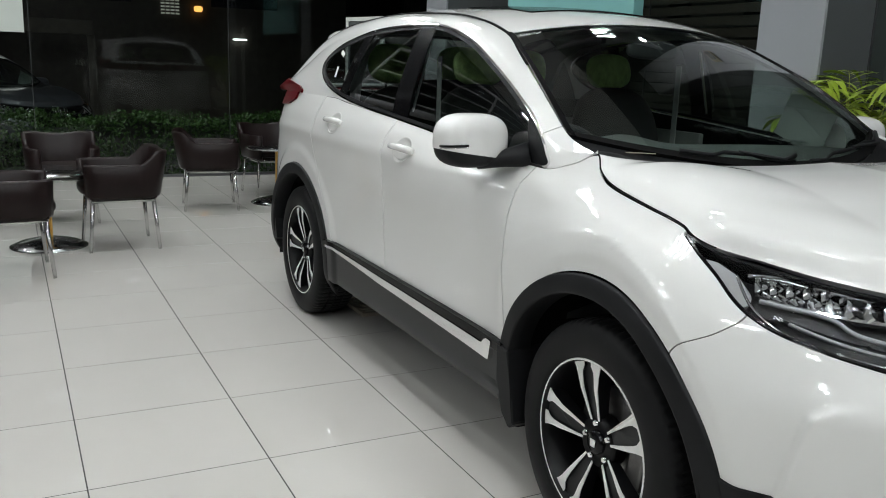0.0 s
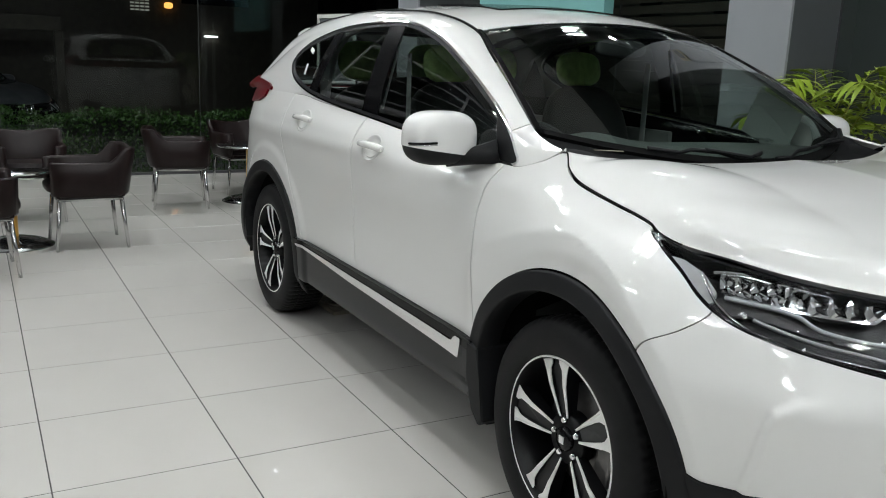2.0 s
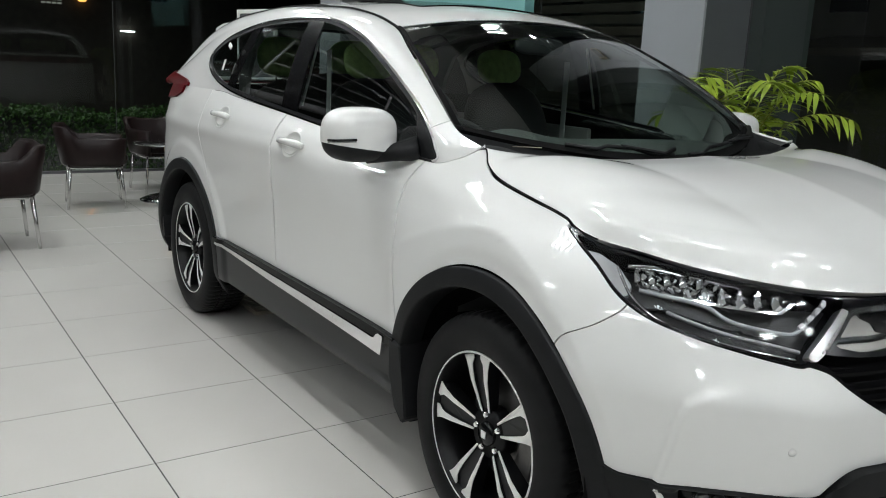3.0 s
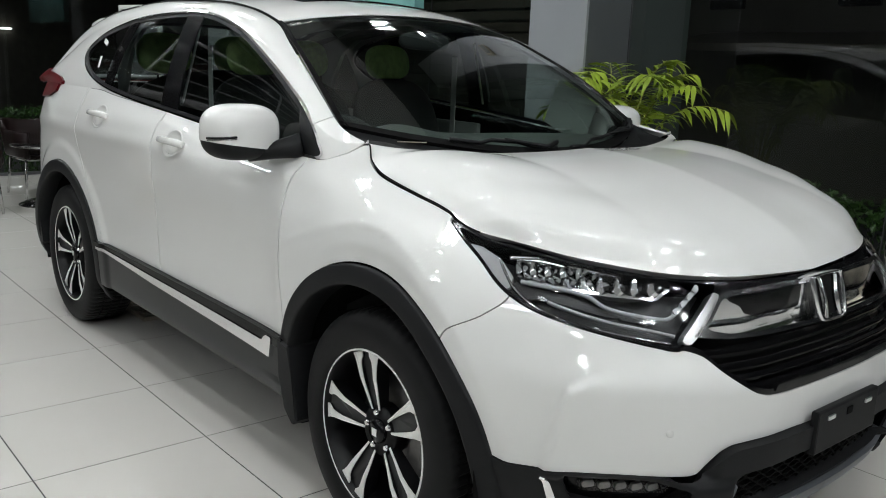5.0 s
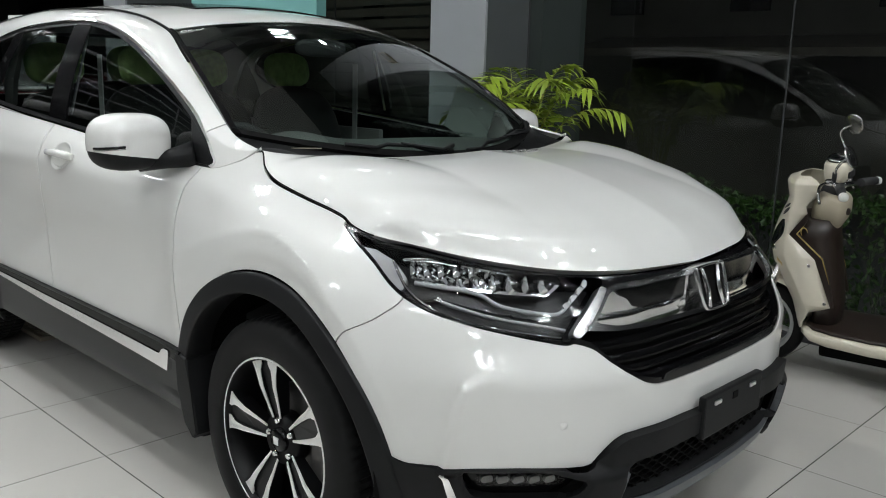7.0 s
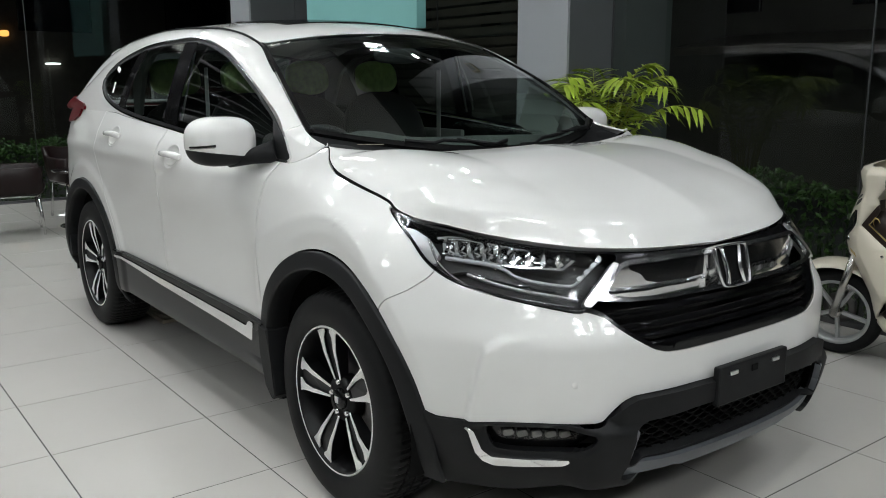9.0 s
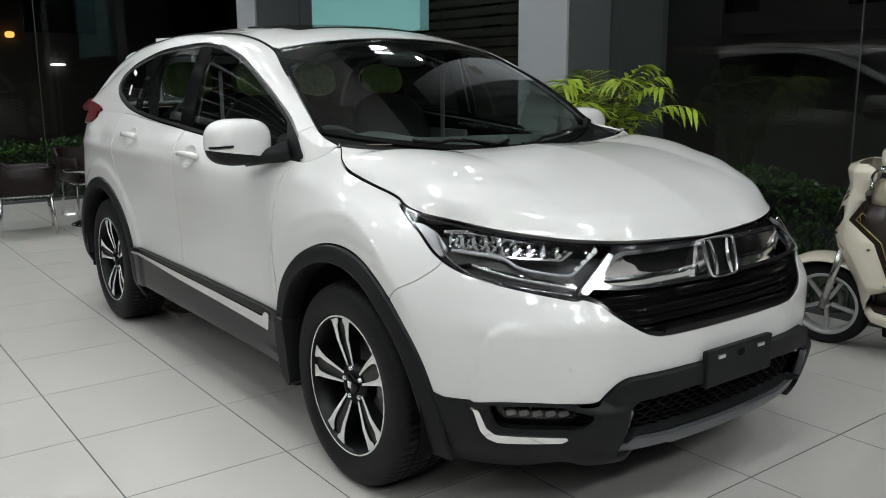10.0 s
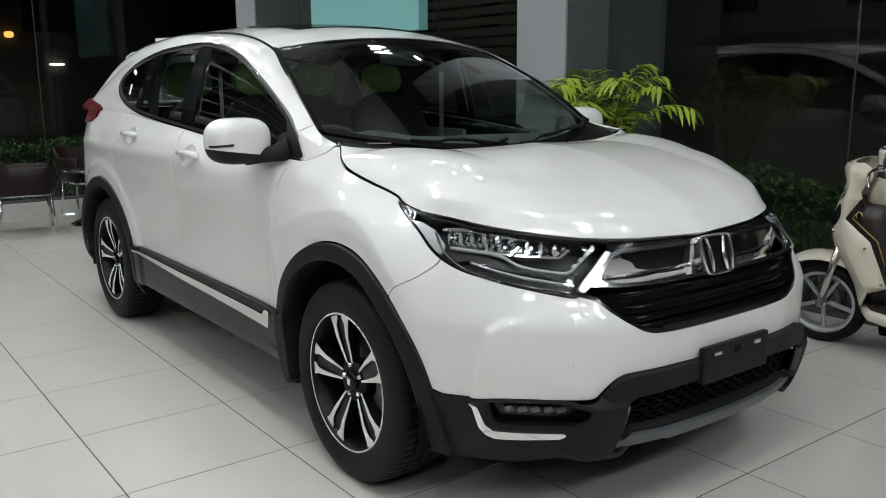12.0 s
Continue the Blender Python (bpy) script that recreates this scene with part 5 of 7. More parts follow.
for y0, y1, v0 in ((0.60, 0.02, 0.035), (-0.06, -0.42, 0.03)):
    line = []
    for k in range(9):
        t = k / 8
        u, v = (y0 + (y1 - y0) * t) / 0.72, v0 + 0.015 * math.sin(math.pi * t)
        i, j = int(round(v * 35)), int(round((u + 1) * 30))
        line.append(Vector(screen.p[i, j]) + Vector(screen.n[i, j]) * 0.018)
    wiper = part("wiper", tube(bmesh.new(), line, 0.007, 6), BLACK_PLASTIC, car)
    arm = [line[4] + Vector((0.0, 0, 0.006)), line[4].lerp(line[0], 0.6) + Vector((0.05, 0, 0.0)), Vector(screen.p[2, int(round((y0 / 0.72 + 1) * 30))]) + Vector((0.03, 0, 0.02))]
    part("wiper_arm", tube(bmesh.new(), arm, [0.005, 0.007, 0.010], 6), BLACK_PLASTIC, wiper)

# the hand-written check mark and letters on the glass
i, j = 33, 2
c, n = Vector(screen.p[i, j]), Vector(screen.n[i, j])
right = (Vector(screen.p[i, j + 4]) - Vector(screen.p[i, j])).normalized()
c = Vector((-0.992, -0.585, 1.500))
up = n.cross(right)
place = Matrix.Translation(c + n * 0.006) @ Matrix((right, up, n)).transposed().to_4x4()
text = bpy.data.curves.new("marking", "FONT")
text.body, text.size, text.extrude, text.shear, text.offset = "OK", 0.030, 0.0003, 0.2, 0.0
ob = new("writing", text)
made = bpy.data.meshes.new_from_object(ob.evaluated_get(bpy.context.evaluated_depsgraph_get()))
bpy.data.objects.remove(ob)
made.transform(place)
part("marking", made, PAPER, glass, "hand-written letters OK")
bm = tube(bmesh.new(), [place @ Vector(p) for p in ((0.060, 0.010, 0.002), (0.068, 0.002, 0.002), (0.088, 0.018, 0.002))], 0.0020, 6)
part("check_mark", bm, PAPER, glass)

# black cowl panel between the glass and the bonnet
verts, faces = [], []
for k in range(61):
    u = abs(k - 30) / 30
    rear = Vector([float(np.interp(u, _a, _coons[:, 0, c])) for c in range(3)])
    rear.y = math.copysign(rear.y, k - 30)
    glass_foot = Vector(screen.p[0, k])
    for t, dip in ((0.0, -0.006), (0.35, -0.022), (0.7, -0.030), (1.0, -0.020), (1.12, -0.024)):
        verts.append(glass_foot.lerp(rear, t) + Vector((0, 0, dip)))
faces = [(k * 5 + j, (k + 1) * 5 + j, (k + 1) * 5 + j + 1, k * 5 + j + 1) for k in range(60) for j in range(4)]
part("cowl", mesh("cowl", verts, faces), BLACK_PLASTIC, car, "black plastic cowl panel")

# black corner pieces that close the cowl against the pillar feet
for side in (1, -1):
    verts, faces = [], []
    for i in range(9):
        u = i / 8
        for j in range(9):
            v = j / 8
            p = (Vector((-0.34, 0.54, 1.140)) * (1 - u) + Vector((-0.43, 0.775, 1.150)) * u) * (1 - v) + (Vector((-0.225, 0.60, 1.116)) * (1 - u) + Vector((-0.285, 0.752, 1.130)) * u) * v
            verts.append((p.x, -side * p.y, p.z + 0.010 * math.sin(math.pi * u) * math.sin(math.pi * v)))
    faces = [(i * 9 + j, i * 9 + j + 1, i * 9 + j + 10, i * 9 + j + 9) for i in range(8) for j in range(8)]
    bm = mesh("cowl_corner", verts, faces if side > 0 else [f[::-1] for f in faces])
    part("cowl_corner", bm, BLACK_PLASTIC, car, "black plastic cowl corner")

# door mirrors
for side in (1, -1):
    reach = 0.958 if side > 0 else 0.908
    m = Matrix.Diagonal((1, side, 1, 1)) @ pose(-0.660, -reach, 1.150, 0, 0, 10)
    bm = blob(bmesh.new(), (0.088, 0.128, 0.090), (0, 0, 0), 2.9, m, 24, 40)
    geom = list(bm.verts) + list(bm.edges) + list(bm.faces)
    bmesh.ops.bisect_plane(bm, geom=geom, plane_co=(0, -side * reach, 1.108), plane_no=(0, 0.14 * side, 1), clear_inner=True)
    mirror = part("door_mirror", bm, PAINT, car, "white door mirror with black base")
    bm = blob(bmesh.new(), (0.086, 0.126, 0.088), (0, 0, 0), 2.9, m, 24, 40)
    geom = list(bm.verts) + list(bm.edges) + list(bm.faces)
    bmesh.ops.bisect_plane(bm, geom=geom, plane_co=(0, -side * reach, 1.108), plane_no=(0, 0.14 * side, 1), clear_outer=True)
    part("mirror_base", bm, BLACK_PLASTIC, mirror)
    bm = tube(bmesh.new(), [(-0.65, -side * (reach - 0.023), 1.085), (-0.60, -side * 0.87, 1.095), (-0.55, -side * 0.795, 1.115)], [0.030, 0.028, 0.042], 12)
    part("mirror_arm", bm, BLACK_PLASTIC, mirror)
    bm = bmesh.new()
    line = [m @ Vector((0.0885 * math.cos(a) ** 0.69, -0.1285 * math.sin(a) ** 0.69, -0.014 + 0.006 * (1.5 - a))) for a in (0.45 + 1.10 * k / 14 for k in range(15))]
    part("indicator", tube(bm, line, 0.0042, 6), GLOSS_BLACK, mirror, "slim indicator")
    part("chrome_line", tube(bmesh.new(), [p - Vector((0, 0, 0.0065)) for p in line], 0.0016, 6), CHROME, mirror, "thin chrome line")
    part("mirror_face", box(bmesh.new(), (0.004, 0.150, 0.100), (-0.080, 0, 0.0), m, bevel=0.0), MIRROR, mirror)


def wheel():
    """A road wheel round the origin; its outside looks to -y."""
    w = part("wheel", bmesh.new(), None, None)
    profile = [(0.242, -0.104), (0.249, -0.112), (0.262, -0.117), (0.295, -0.1195), (0.325, -0.117), (0.343, -0.111), (0.356, -0.103), (0.3645, -0.092), (0.3685, -0.078), (0.370, -0.060), (0.3705, -0.048),
               (0.363, -0.046), (0.363, -0.038), (0.371, -0.036), (0.3715, -0.006), (0.364, -0.004), (0.364, 0.004), (0.3715, 0.006), (0.371, 0.036), (0.363, 0.038), (0.363, 0.046), (0.3705, 0.048),
               (0.370, 0.075), (0.364, 0.094), (0.343, 0.112), (0.295, 0.119), (0.255, 0.115), (0.242, 0.10)]
    steps, verts = 288, []
    for k in range(steps):
        a = 2 * math.pi * k / steps
        groove = k % 4 == 0
        for i, (r, y) in enumerate(profile):
            r = 0.242 + (r - 0.242) * (TYRE_R - 0.242) / (0.3715 - 0.242)
            if groove and 7 <= i <= 22:
                r -= 0.005
            skew = 0.012 * (1 if y < -0.04 else 0) * (y + 0.1) / 0.06
            verts.append((r * math.cos(a + skew), y, r * math.sin(a + skew)))
    n = len(profile)
    faces = [(k * n + i, k * n + i + 1, ((k + 1) % steps) * n + i + 1, ((k + 1) % steps) * n + i) for k in range(steps) for i in range(n - 1)]
    tyre = part("tyre", mesh("tyre", verts, faces), RUBBER, w, "black road tyre")
    tyre.data.polygons.foreach_set("use_smooth", [not 8 <= k % (n - 1) <= 22 for k in range(len(faces))])
    rim = part("rim", lathe(bmesh.new(), [(0.236, -0.100), (0.233, -0.108), (0.2275, -0.109), (0.2255, -0.103), (0.220, -0.09), (0.208, -0.05), (0.205, 0.02), (0.222, 0.09), (0.236, 0.10)], 96, "y"), DARK_ALLOY, w, "machined alloy wheel with five double spokes")
    part("rim_lip", lathe(bmesh.new(), [(0.2340, -0.1065), (0.2325, -0.1100), (0.2285, -0.1102), (0.2265, -0.1055)], 96, "y"), ALLOY, rim)
    for k in range(5):
        m = pose(0, 0, 0, 0, -(101 + 72 * k), 0) @ Matrix(((1, 0, 0, 0), (0, 0, 1, 0), (0, 1, 0, 0), (0, 0, 0, 1)))
        for s in (-1, 1):
            # one silver bar: thin by the hub, broad at the rim
            bar = [(0.060, s * 0.0135), (0.060, s * 0.0195), (0.10, s * 0.0275), (0.15, s * 0.0375), (0.185, s * 0.0455), (0.205, s * 0.0530), (0.2225, s * 0.0630), (0.2260, s * 0.0480), (0.2300, s * 0.0300), (0.2302, s * 0.0165), (0.212, s * 0.0150), (0.196, s * 0.0245), (0.18, s * 0.0255), (0.15, s * 0.0230), (0.10, s * 0.0185)]
            bm = bmesh.new()
            prism(bm, bar, -0.098, -0.095, m)
            for v in bm.verts:
                r = math.hypot(v.co.x, v.co.z)
                v.co.y += 0.018 * float(smooth(0.17, 0.05, r)) if v.co.y < -0.08 else 0
            spoke = part("spoke", bm, ALLOY, rim, "machined silver spoke")
            bm = prism(bmesh.new(), bar, -0.0949, -0.05, m)
            for v in bm.verts:
                v.co.y += 0.018 * float(smooth(0.17, 0.05, math.hypot(v.co.x, v.co.z))) if v.co.y < -0.08 else 0
            part("spoke_pocket", bm, DARK_ALLOY, rim, "dark painted spoke body")
        bm = bmesh.new()
        prism(bm, [(0.05, -0.016), (0.10, -0.021), (0.150, -0.027), (0.190, -0.029), (0.212, -0.022), (0.228, -0.024), (0.228, 0.024), (0.212, 0.022), (0.190, 0.029), (0.150, 0.027), (0.10, 0.021), (0.05, 0.016)], -0.089, -0.05, m)
        for v in bm.verts:
            r = math.hypot(v.co.x, v.co.z)
            v.co.y += 0.018 * float(smooth(0.17, 0.05, r)) if v.co.y < -0.07 else 0
        part("spoke_pocket", bm, POCKET_GREY, rim, "dark grey painted pocket")
        a = math.radians(101 + 72 * k)
        nut = Vector((0.052 * math.cos(a), -0.072, 0.052 * math.sin(a)))
        part("wheel_nut", tube(bmesh.new(), [nut, nut + Vector((0, -0.006, 0)), nut + Vector((0, -0.012, 0))], [0.0105, 0.0105, 0.007], 6), CHROME, rim)
    part("hub", lathe(bmesh.new(), [(0.0, -0.072), (0.070, -0.075), (0.072, -0.06), (0.072, -0.03)], 40, "y"), DARK_ALLOY, rim)
    part("centre_cap", lathe(bmesh.new(), [(0.0, -0.092), (0.028, -0.090), (0.034, -0.084), (0.034, -0.07)], 32, "y"), GLOSS_BLACK, rim)
    bm = bmesh.new()
    prism(bm, [(-0.011, 0.010), (0.011, 0.010), (0.009, -0.011), (-0.009, -0.011)], 0.0, 0.003, Matrix(((1, 0, 0, 0), (0, 0, -1, -0.0905), (0, 1, 0, 0), (0, 0, 0, 1))))
    part("cap_badge", bm, SATIN_CHROME, rim, "plain silver badge")
    for ob in (rim, *rim.children):
        ob.data.transform(Matrix.Diagonal((1.045, 1, 1.045, 1)))
    part("brake_disc", lathe(bmesh.new(), [(0.05, -0.02), (0.150, -0.02), (0.150, 0.004), (0.05, 0.004)], 48, "y"), BRAKE_STEEL, w)
    bm = bmesh.new()
    box(bm, (0.07, 0.05, 0.13), (0.135, -0.025, 0.0), pose(0, 0, 0, 0, 10, 0), bevel=0.012)
    part("brake_caliper", bm, BRAKE_STEEL, w)
    return w


first = wheel()
first.parent = car
first.matrix_basis = pose(0.016, -0.80, TYRE_R)
for x, y, turn in ((-BASE, -0.80, 0), (0.016, 0.80, 180), (-BASE, 0.80, 180)):
    copy_thing(first, pose(x, y, TYRE_R, 0, 0 if not turn else 20, turn))

# cabin
part("cabin_floor", box(bmesh.new(), (2.6, 1.5, 0.05), (-1.5, 0, 0.50)), TRIM_DARK, car)
part("headliner", cut(roof, [0.97 - np.abs(RU), -1.06 - RX], lift=-0.035, flange=0), HEADLINER, car, "pale grey headliner")
bm = bmesh.new()
prof = [(-0.36, 0.62), (-0.30, 1.04), (-0.34, 1.100), (-0.50, 1.135), (-0.66, 1.130), (-0.78, 1.085), (-0.84, 0.98), (-0.80, 0.80), (-0.72, 0.62)]
ys = np.linspace(-0.74, 0.74, 30)
rings = []
for y in ys:
    hood = 0.045 * math.exp(-((y + 0.37) / 0.17) ** 2)
    fwd = 0.10 * (1 - (y / 0.74) ** 2)
    rings.append([bm.verts.new((x + (fwd if k < 4 else 0.03 * (1 - (y / 0.74) ** 2)), y, z + (hood if 3 < k < 6 else 0) - 0.02 * (y / 0.74) ** 2)) for k, (x, z) in enumerate(prof)])
for a, b in zip(rings, rings[1:]):
    for k in range(len(prof) - 1):
        bm.faces.new((a[k], a[k + 1], b[k + 1], b[k])).smooth = True
part("dashboard", bm, DASH, car, "dark grey dashboard")
steer = part("steering_wheel", bmesh.new(), TRIM_DARK, car)
sm = pose(-0.90, -0.37, 1.0, 0, 65, 0)
bm = bmesh.new()
tube(bm, [sm @ Vector((0.185 * math.cos(2 * math.pi * k / 32), 0.185 * math.sin(2 * math.pi * k / 32), 0)) for k in range(33)], 0.016, 8, ends=False)
part("steering_rim", bm, TRIM_DARK, steer)
bm = bmesh.new()
blob(bm, (0.075, 0.085, 0.03), (0, 0, 0), 3, sm, 10, 20)
box(bm, (0.03, 0.34, 0.02), (0, 0, 0), sm, bevel=0.006)
box(bm, (0.17, 0.03, 0.02), (0.09, 0, 0), sm, bevel=0.006)
part("steering_hub", bm, TRIM_DARK, steer)


def car_seat(x, y, wide=0.5):
    seat = part("seat", blob(bmesh.new(), (0.27, wide / 2, 0.09), (x, y, 0.70), 3.2), SEAT_CLOTH, car, "black leather seat")
    part("seat_back", blob(bmesh.new(), (0.075, wide / 2, 0.33), (0, 0, 0), 3.0, pose(x - 0.31, y, 0.99, 0, -17, 0)), SEAT_CLOTH, seat)
    for d in ((0,) if wide < 0.7 else (-0.42, 0, 0.42)):
        part("headrest", blob(bmesh.new(), (0.05, 0.125 + 0.02 * (wide > 0.7), 0.085 + 0.02 * (wide > 0.7)), (0, 0, 0), 2.8, pose(x - 0.43, y + d, 1.385, 0, -12, 0)), YELLOW_GREEN, seat, "yellow-green cover")
        for s in (-0.05, 0.05):
            part("headrest_post", tube(bmesh.new(), [(x - 0.40, y + d + s, 1.24), (x - 0.42, y + d + s, 1.34)], 0.006, 6), CHROME, seat)
    return seat


for y in (-0.37, 0.37):
    s = car_seat(-1.25, y)
car_seat(-2.12, 0.0, 1.34)
part("rear_view_mirror", blob(bmesh.new(), (0.022, 0.125, 0.035), (-0.93, 0.0, 1.475), 3.0), TRIM_DARK, car)
for side in (1, -1):
    part("door_card", box(bmesh.new(), (1.25, 0.03, 0.24), (-1.98, -side * 0.715, 0.985), bevel=0.012), PILLAR_TRIM, car, "pale grey inner door trim")
    part("belt", box(bmesh.new(), (0.035, 0.004, 0.55), (-1.50, -side * 0.66, 1.15), bevel=0.0), HEADLINER, car, "grey seat belt")
part("window_sticker", box(bmesh.new(), (0.028, 0.0015, 0.055), (0, 0, 0), pose(-2.29, -0.838, 1.335, -18, 0, -4)), PAPER, car, "small white paper sticker")
part("window_sticker", box(bmesh.new(), (0.045, 0.0015, 0.022), (0, 0, 0), pose(-2.27, -0.812, 1.425, -18, 22, -4)), PAPER, car, "small white paper sticker")
part("vin_label", box(bmesh.new(), (0.094, 0.012, 0.002), (0, 0, 0), pose(-0.284, -0.556, 1.143, 0, 0, 56), bevel=0.0), BEIGE_TRIM, car, "small beige label at the foot of the windscreen")
rng = np.random.default_rng(8)
bm = bmesh.new()
rows = []
for k in range(60):
    t = k / 59
    rows.append([bm.verts.new((-1.38 + 0.66 * t, 0.70 + d * 0.02 + rng.normal(0, 0.004), 1.142 - 0.028 * t + h + rng.normal(0, 0.005))) for d, h in ((-1.5, -0.010), (-0.5, 0.006), (0.5, 0.004), (1.5, -0.008))])
for a, b in zip(rows, rows[1:]):
    for k in range(3):
        bm.faces.new((a[k], a[k + 1], b[k + 1], b[k]))
part("film_strip", bm, PLASTIC_FILM, car, "crumpled clear plastic film on the door top")
part("window_paper", box(bmesh.new(), (0.26, 0.0015, 0.205), (0, 0, 0), pose(-0.772, 0.735, 1.195, 0, 22, 0), bevel=0.0), GREY_PAPER, car, "grey paper sheet behind the door window")
for side in (1, -1):
    trim = [(-2.66, 1.18), (-2.57, 1.18), (-2.53, 1.30), (-2.45, 1.42), (-2.30, 1.50), (-2.06, 1.535), (-2.06, 1.57), (-2.35, 1.55), (-2.66, 1.47)]
    bm = prism(bmesh.new(), trim, -0.012, 0.012, Matrix(((1, 0, 0, 0), (0, 0, 1, -side * 0.615), (0, 1, 0, 0), (0, 0, 0, 1))))
    part("pillar_trim", bm, PILLAR_TRIM, car, "pale grey cabin trim")
    part("luggage_lining", cut(cabin, [-2.60 - GX, -glass_in - 0.02], lift=-0.025, flange=0, sides=(side,)), TRIM_DARK, car)
    part("window_channel", box(bmesh.new(), (0.010, 0.006, 0.31), (0, 0, 0), pose(-1.438, -side * 0.770, 1.345, -side * 15)), SATIN_CHROME, car)

# a dark hatchback parked outside behind the hedge, of the same make and smaller
other = copy_thing(car, pose(-10.75, -2.15, -0.14, 0, 0, 38) @ Matrix.Scale(0.92, 4))
tagged(other, "dark grey hatchback parked outside behind the hedge", "car")
for ob in other.children_recursive:
    if ob.data and ob.data.materials and ob.data.materials[0] == PAINT:
        ob.material_slots[0].link = "OBJECT"
        ob.material_slots[0].material = VAN_PAINT
    if "white" in ob.get("label", ""):
        ob["label"] = "dark grey part"

# ---------------------------------------------------------------- lounge furniture


def tub_chair(x, y, turn):
    """A low tub armchair that faces its own -y."""
    chair = thing("lounge_chair", "low dark brown leather tub chair on slim chrome legs", "armchair", "lounge chairs", at=(x, y, 0), turn=turn)
    n, k = 40, 9
    verts, faces = [], []
    for i in range(n + 1):
        a = -1.02 * math.pi / 2 * 1.55 + (1.02 * math.pi * 1.55) * i / n
        c, s = math.cos(a), math.sin(a)
        back = float(smooth(0.46, 0.66, c))
        r = 0.275 / (abs(s) ** 3.8 + abs(c) ** 3.8) ** (1 / 3.8)
        top = 0.618 + 0.100 * back - 0.018 * float(smooth(0.85, 1.0, c))
        lean = 0.045 * back
        for h, d in ((0.372, -0.060), (0.378, -0.014), (0.395, 0.0), (top - 0.012, 0.010 + lean), (top, lean), (top, lean - 0.022), (top - 0.02, lean - 0.036), (0.47, -0.04), (0.42, -0.04)):
            verts.append((s * (r + d), c * (r + d), h))
    for i in range(n):
        for j in range(k - 1):
            faces.append((i * k + j, (i + 1) * k + j, (i + 1) * k + j + 1, i * k + j + 1))
    faces += [tuple(range(k)), tuple(n * k + j for j in range(k - 1, -1, -1))]
    part("tub", mesh("tub", verts, faces), LEATHER, chair)
    part("seat_cushion", blob(bmesh.new(), (0.225, 0.250, 0.045), (0, -0.03, 0.435), 4), LEATHER, chair)
    part("seat_base", box(bmesh.new(), (0.47, 0.46, 0.05), (0, 0, 0.392), bevel=0.02), LEATHER, chair)
    bm = bmesh.new()
    for p, q in (((-0.21, -0.21), (0.21, -0.21)), ((-0.21, 0.21), (0.21, 0.21)), ((-0.21, -0.21), (-0.21, 0.21)), ((0.21, -0.21), (0.21, 0.21))):
        tube(bm, [(*p, 0.360), (*q, 0.360)], 0.014, 8)
    part("frame", bm, LEG_STEEL, chair)
    for sx in (-1, 1):
        for sy in (-1, 1):
            part("leg", tube(bmesh.new(), [(sx * 0.205, sy * 0.205, 0.362), (sx * 0.236, sy * 0.236, 0.0)], [0.0150, 0.0115], 10), LEG_STEEL, chair)
    return chair


first_chair = tub_chair(-4.76, -1.62, 2)
for x, y, turn in ((-4.08, -2.36, 183), (-5.88, -1.93, 92), (-6.22, -0.66, 172), (-6.92, 0.12, 95), (-5.85, -2.78, 110)):
    copy_thing(first_chair, pose(x, y, 0, 0, 0, turn))


def lounge_table(x, y):
    table = thing("coffee_table", "low round table with dark glossy top on a domed steel foot", "table", "coffee tables", at=(x, y, 0))
    part("table_top", lathe(bmesh.new(), [(0, 0.550), (0.298, 0.550), (0.304, 0.544), (0.304, 0.534), (0.298, 0.528), (0, 0.528)], 48), TABLE_TOP, table)
    part("top_edge", lathe(bmesh.new(), [(0.3045, 0.545), (0.308, 0.539), (0.3045, 0.533)], 48), CHROME, table)
    part("post", lathe(bmesh.new(), [(0.028, 0.05), (0.028, 0.522), (0.09, 0.528)], 24), YELLOW_WOOD, table, "yellow varnished post")
    part("foot", lathe(bmesh.new(), [(0.262, 0.0), (0.262, 0.006), (0.20, 0.034), (0.10, 0.058), (0.03, 0.068), (0.0, 0.068)], 48), LEG_STEEL, table, "domed steel foot")
    return table


first_table = lounge_table(-4.85, -2.10)
copy_thing(first_table, pose(-6.32, 0.02, 0))

grate = thing("floor_grate", "beige slatted metal floor grate under the car", "grate", at=(-2.60, -0.50, 0.0))
bm = bmesh.new()
for s in (-1, 1):
    box(bm, (0.34, 0.015, 0.02), (0, s * 0.115, 0.010))
    box(bm, (0.015, 0.215, 0.02), (s * 0.163, 0, 0.010))
part("frame", bm, BEIGE_TRIM, grate)
for k in range(9):
    part("slat", box(bmesh.new(), (0.016, 0.214, 0.012), (-0.136 + 0.034 * k, 0, 0.010)), BEIGE_TRIM, grate)

# ---------------------------------------------------------------- signs
sign = thing("hanging_panel", "large plain teal panel hanging from the ceiling", "sign", at=(-4.2, 1.85, 0))
part("board", box(bmesh.new(), (1.78, 0.09, 1.15), (0, 0, 1.775 + 0.575), bevel=0.004), TEAL, sign)
for x in (-0.7, 0.7):
    part("rod", tube(bmesh.new(), [(x, 0, 2.92), (x, 0, HIGH)], 0.008, 8), STEEL, sign)

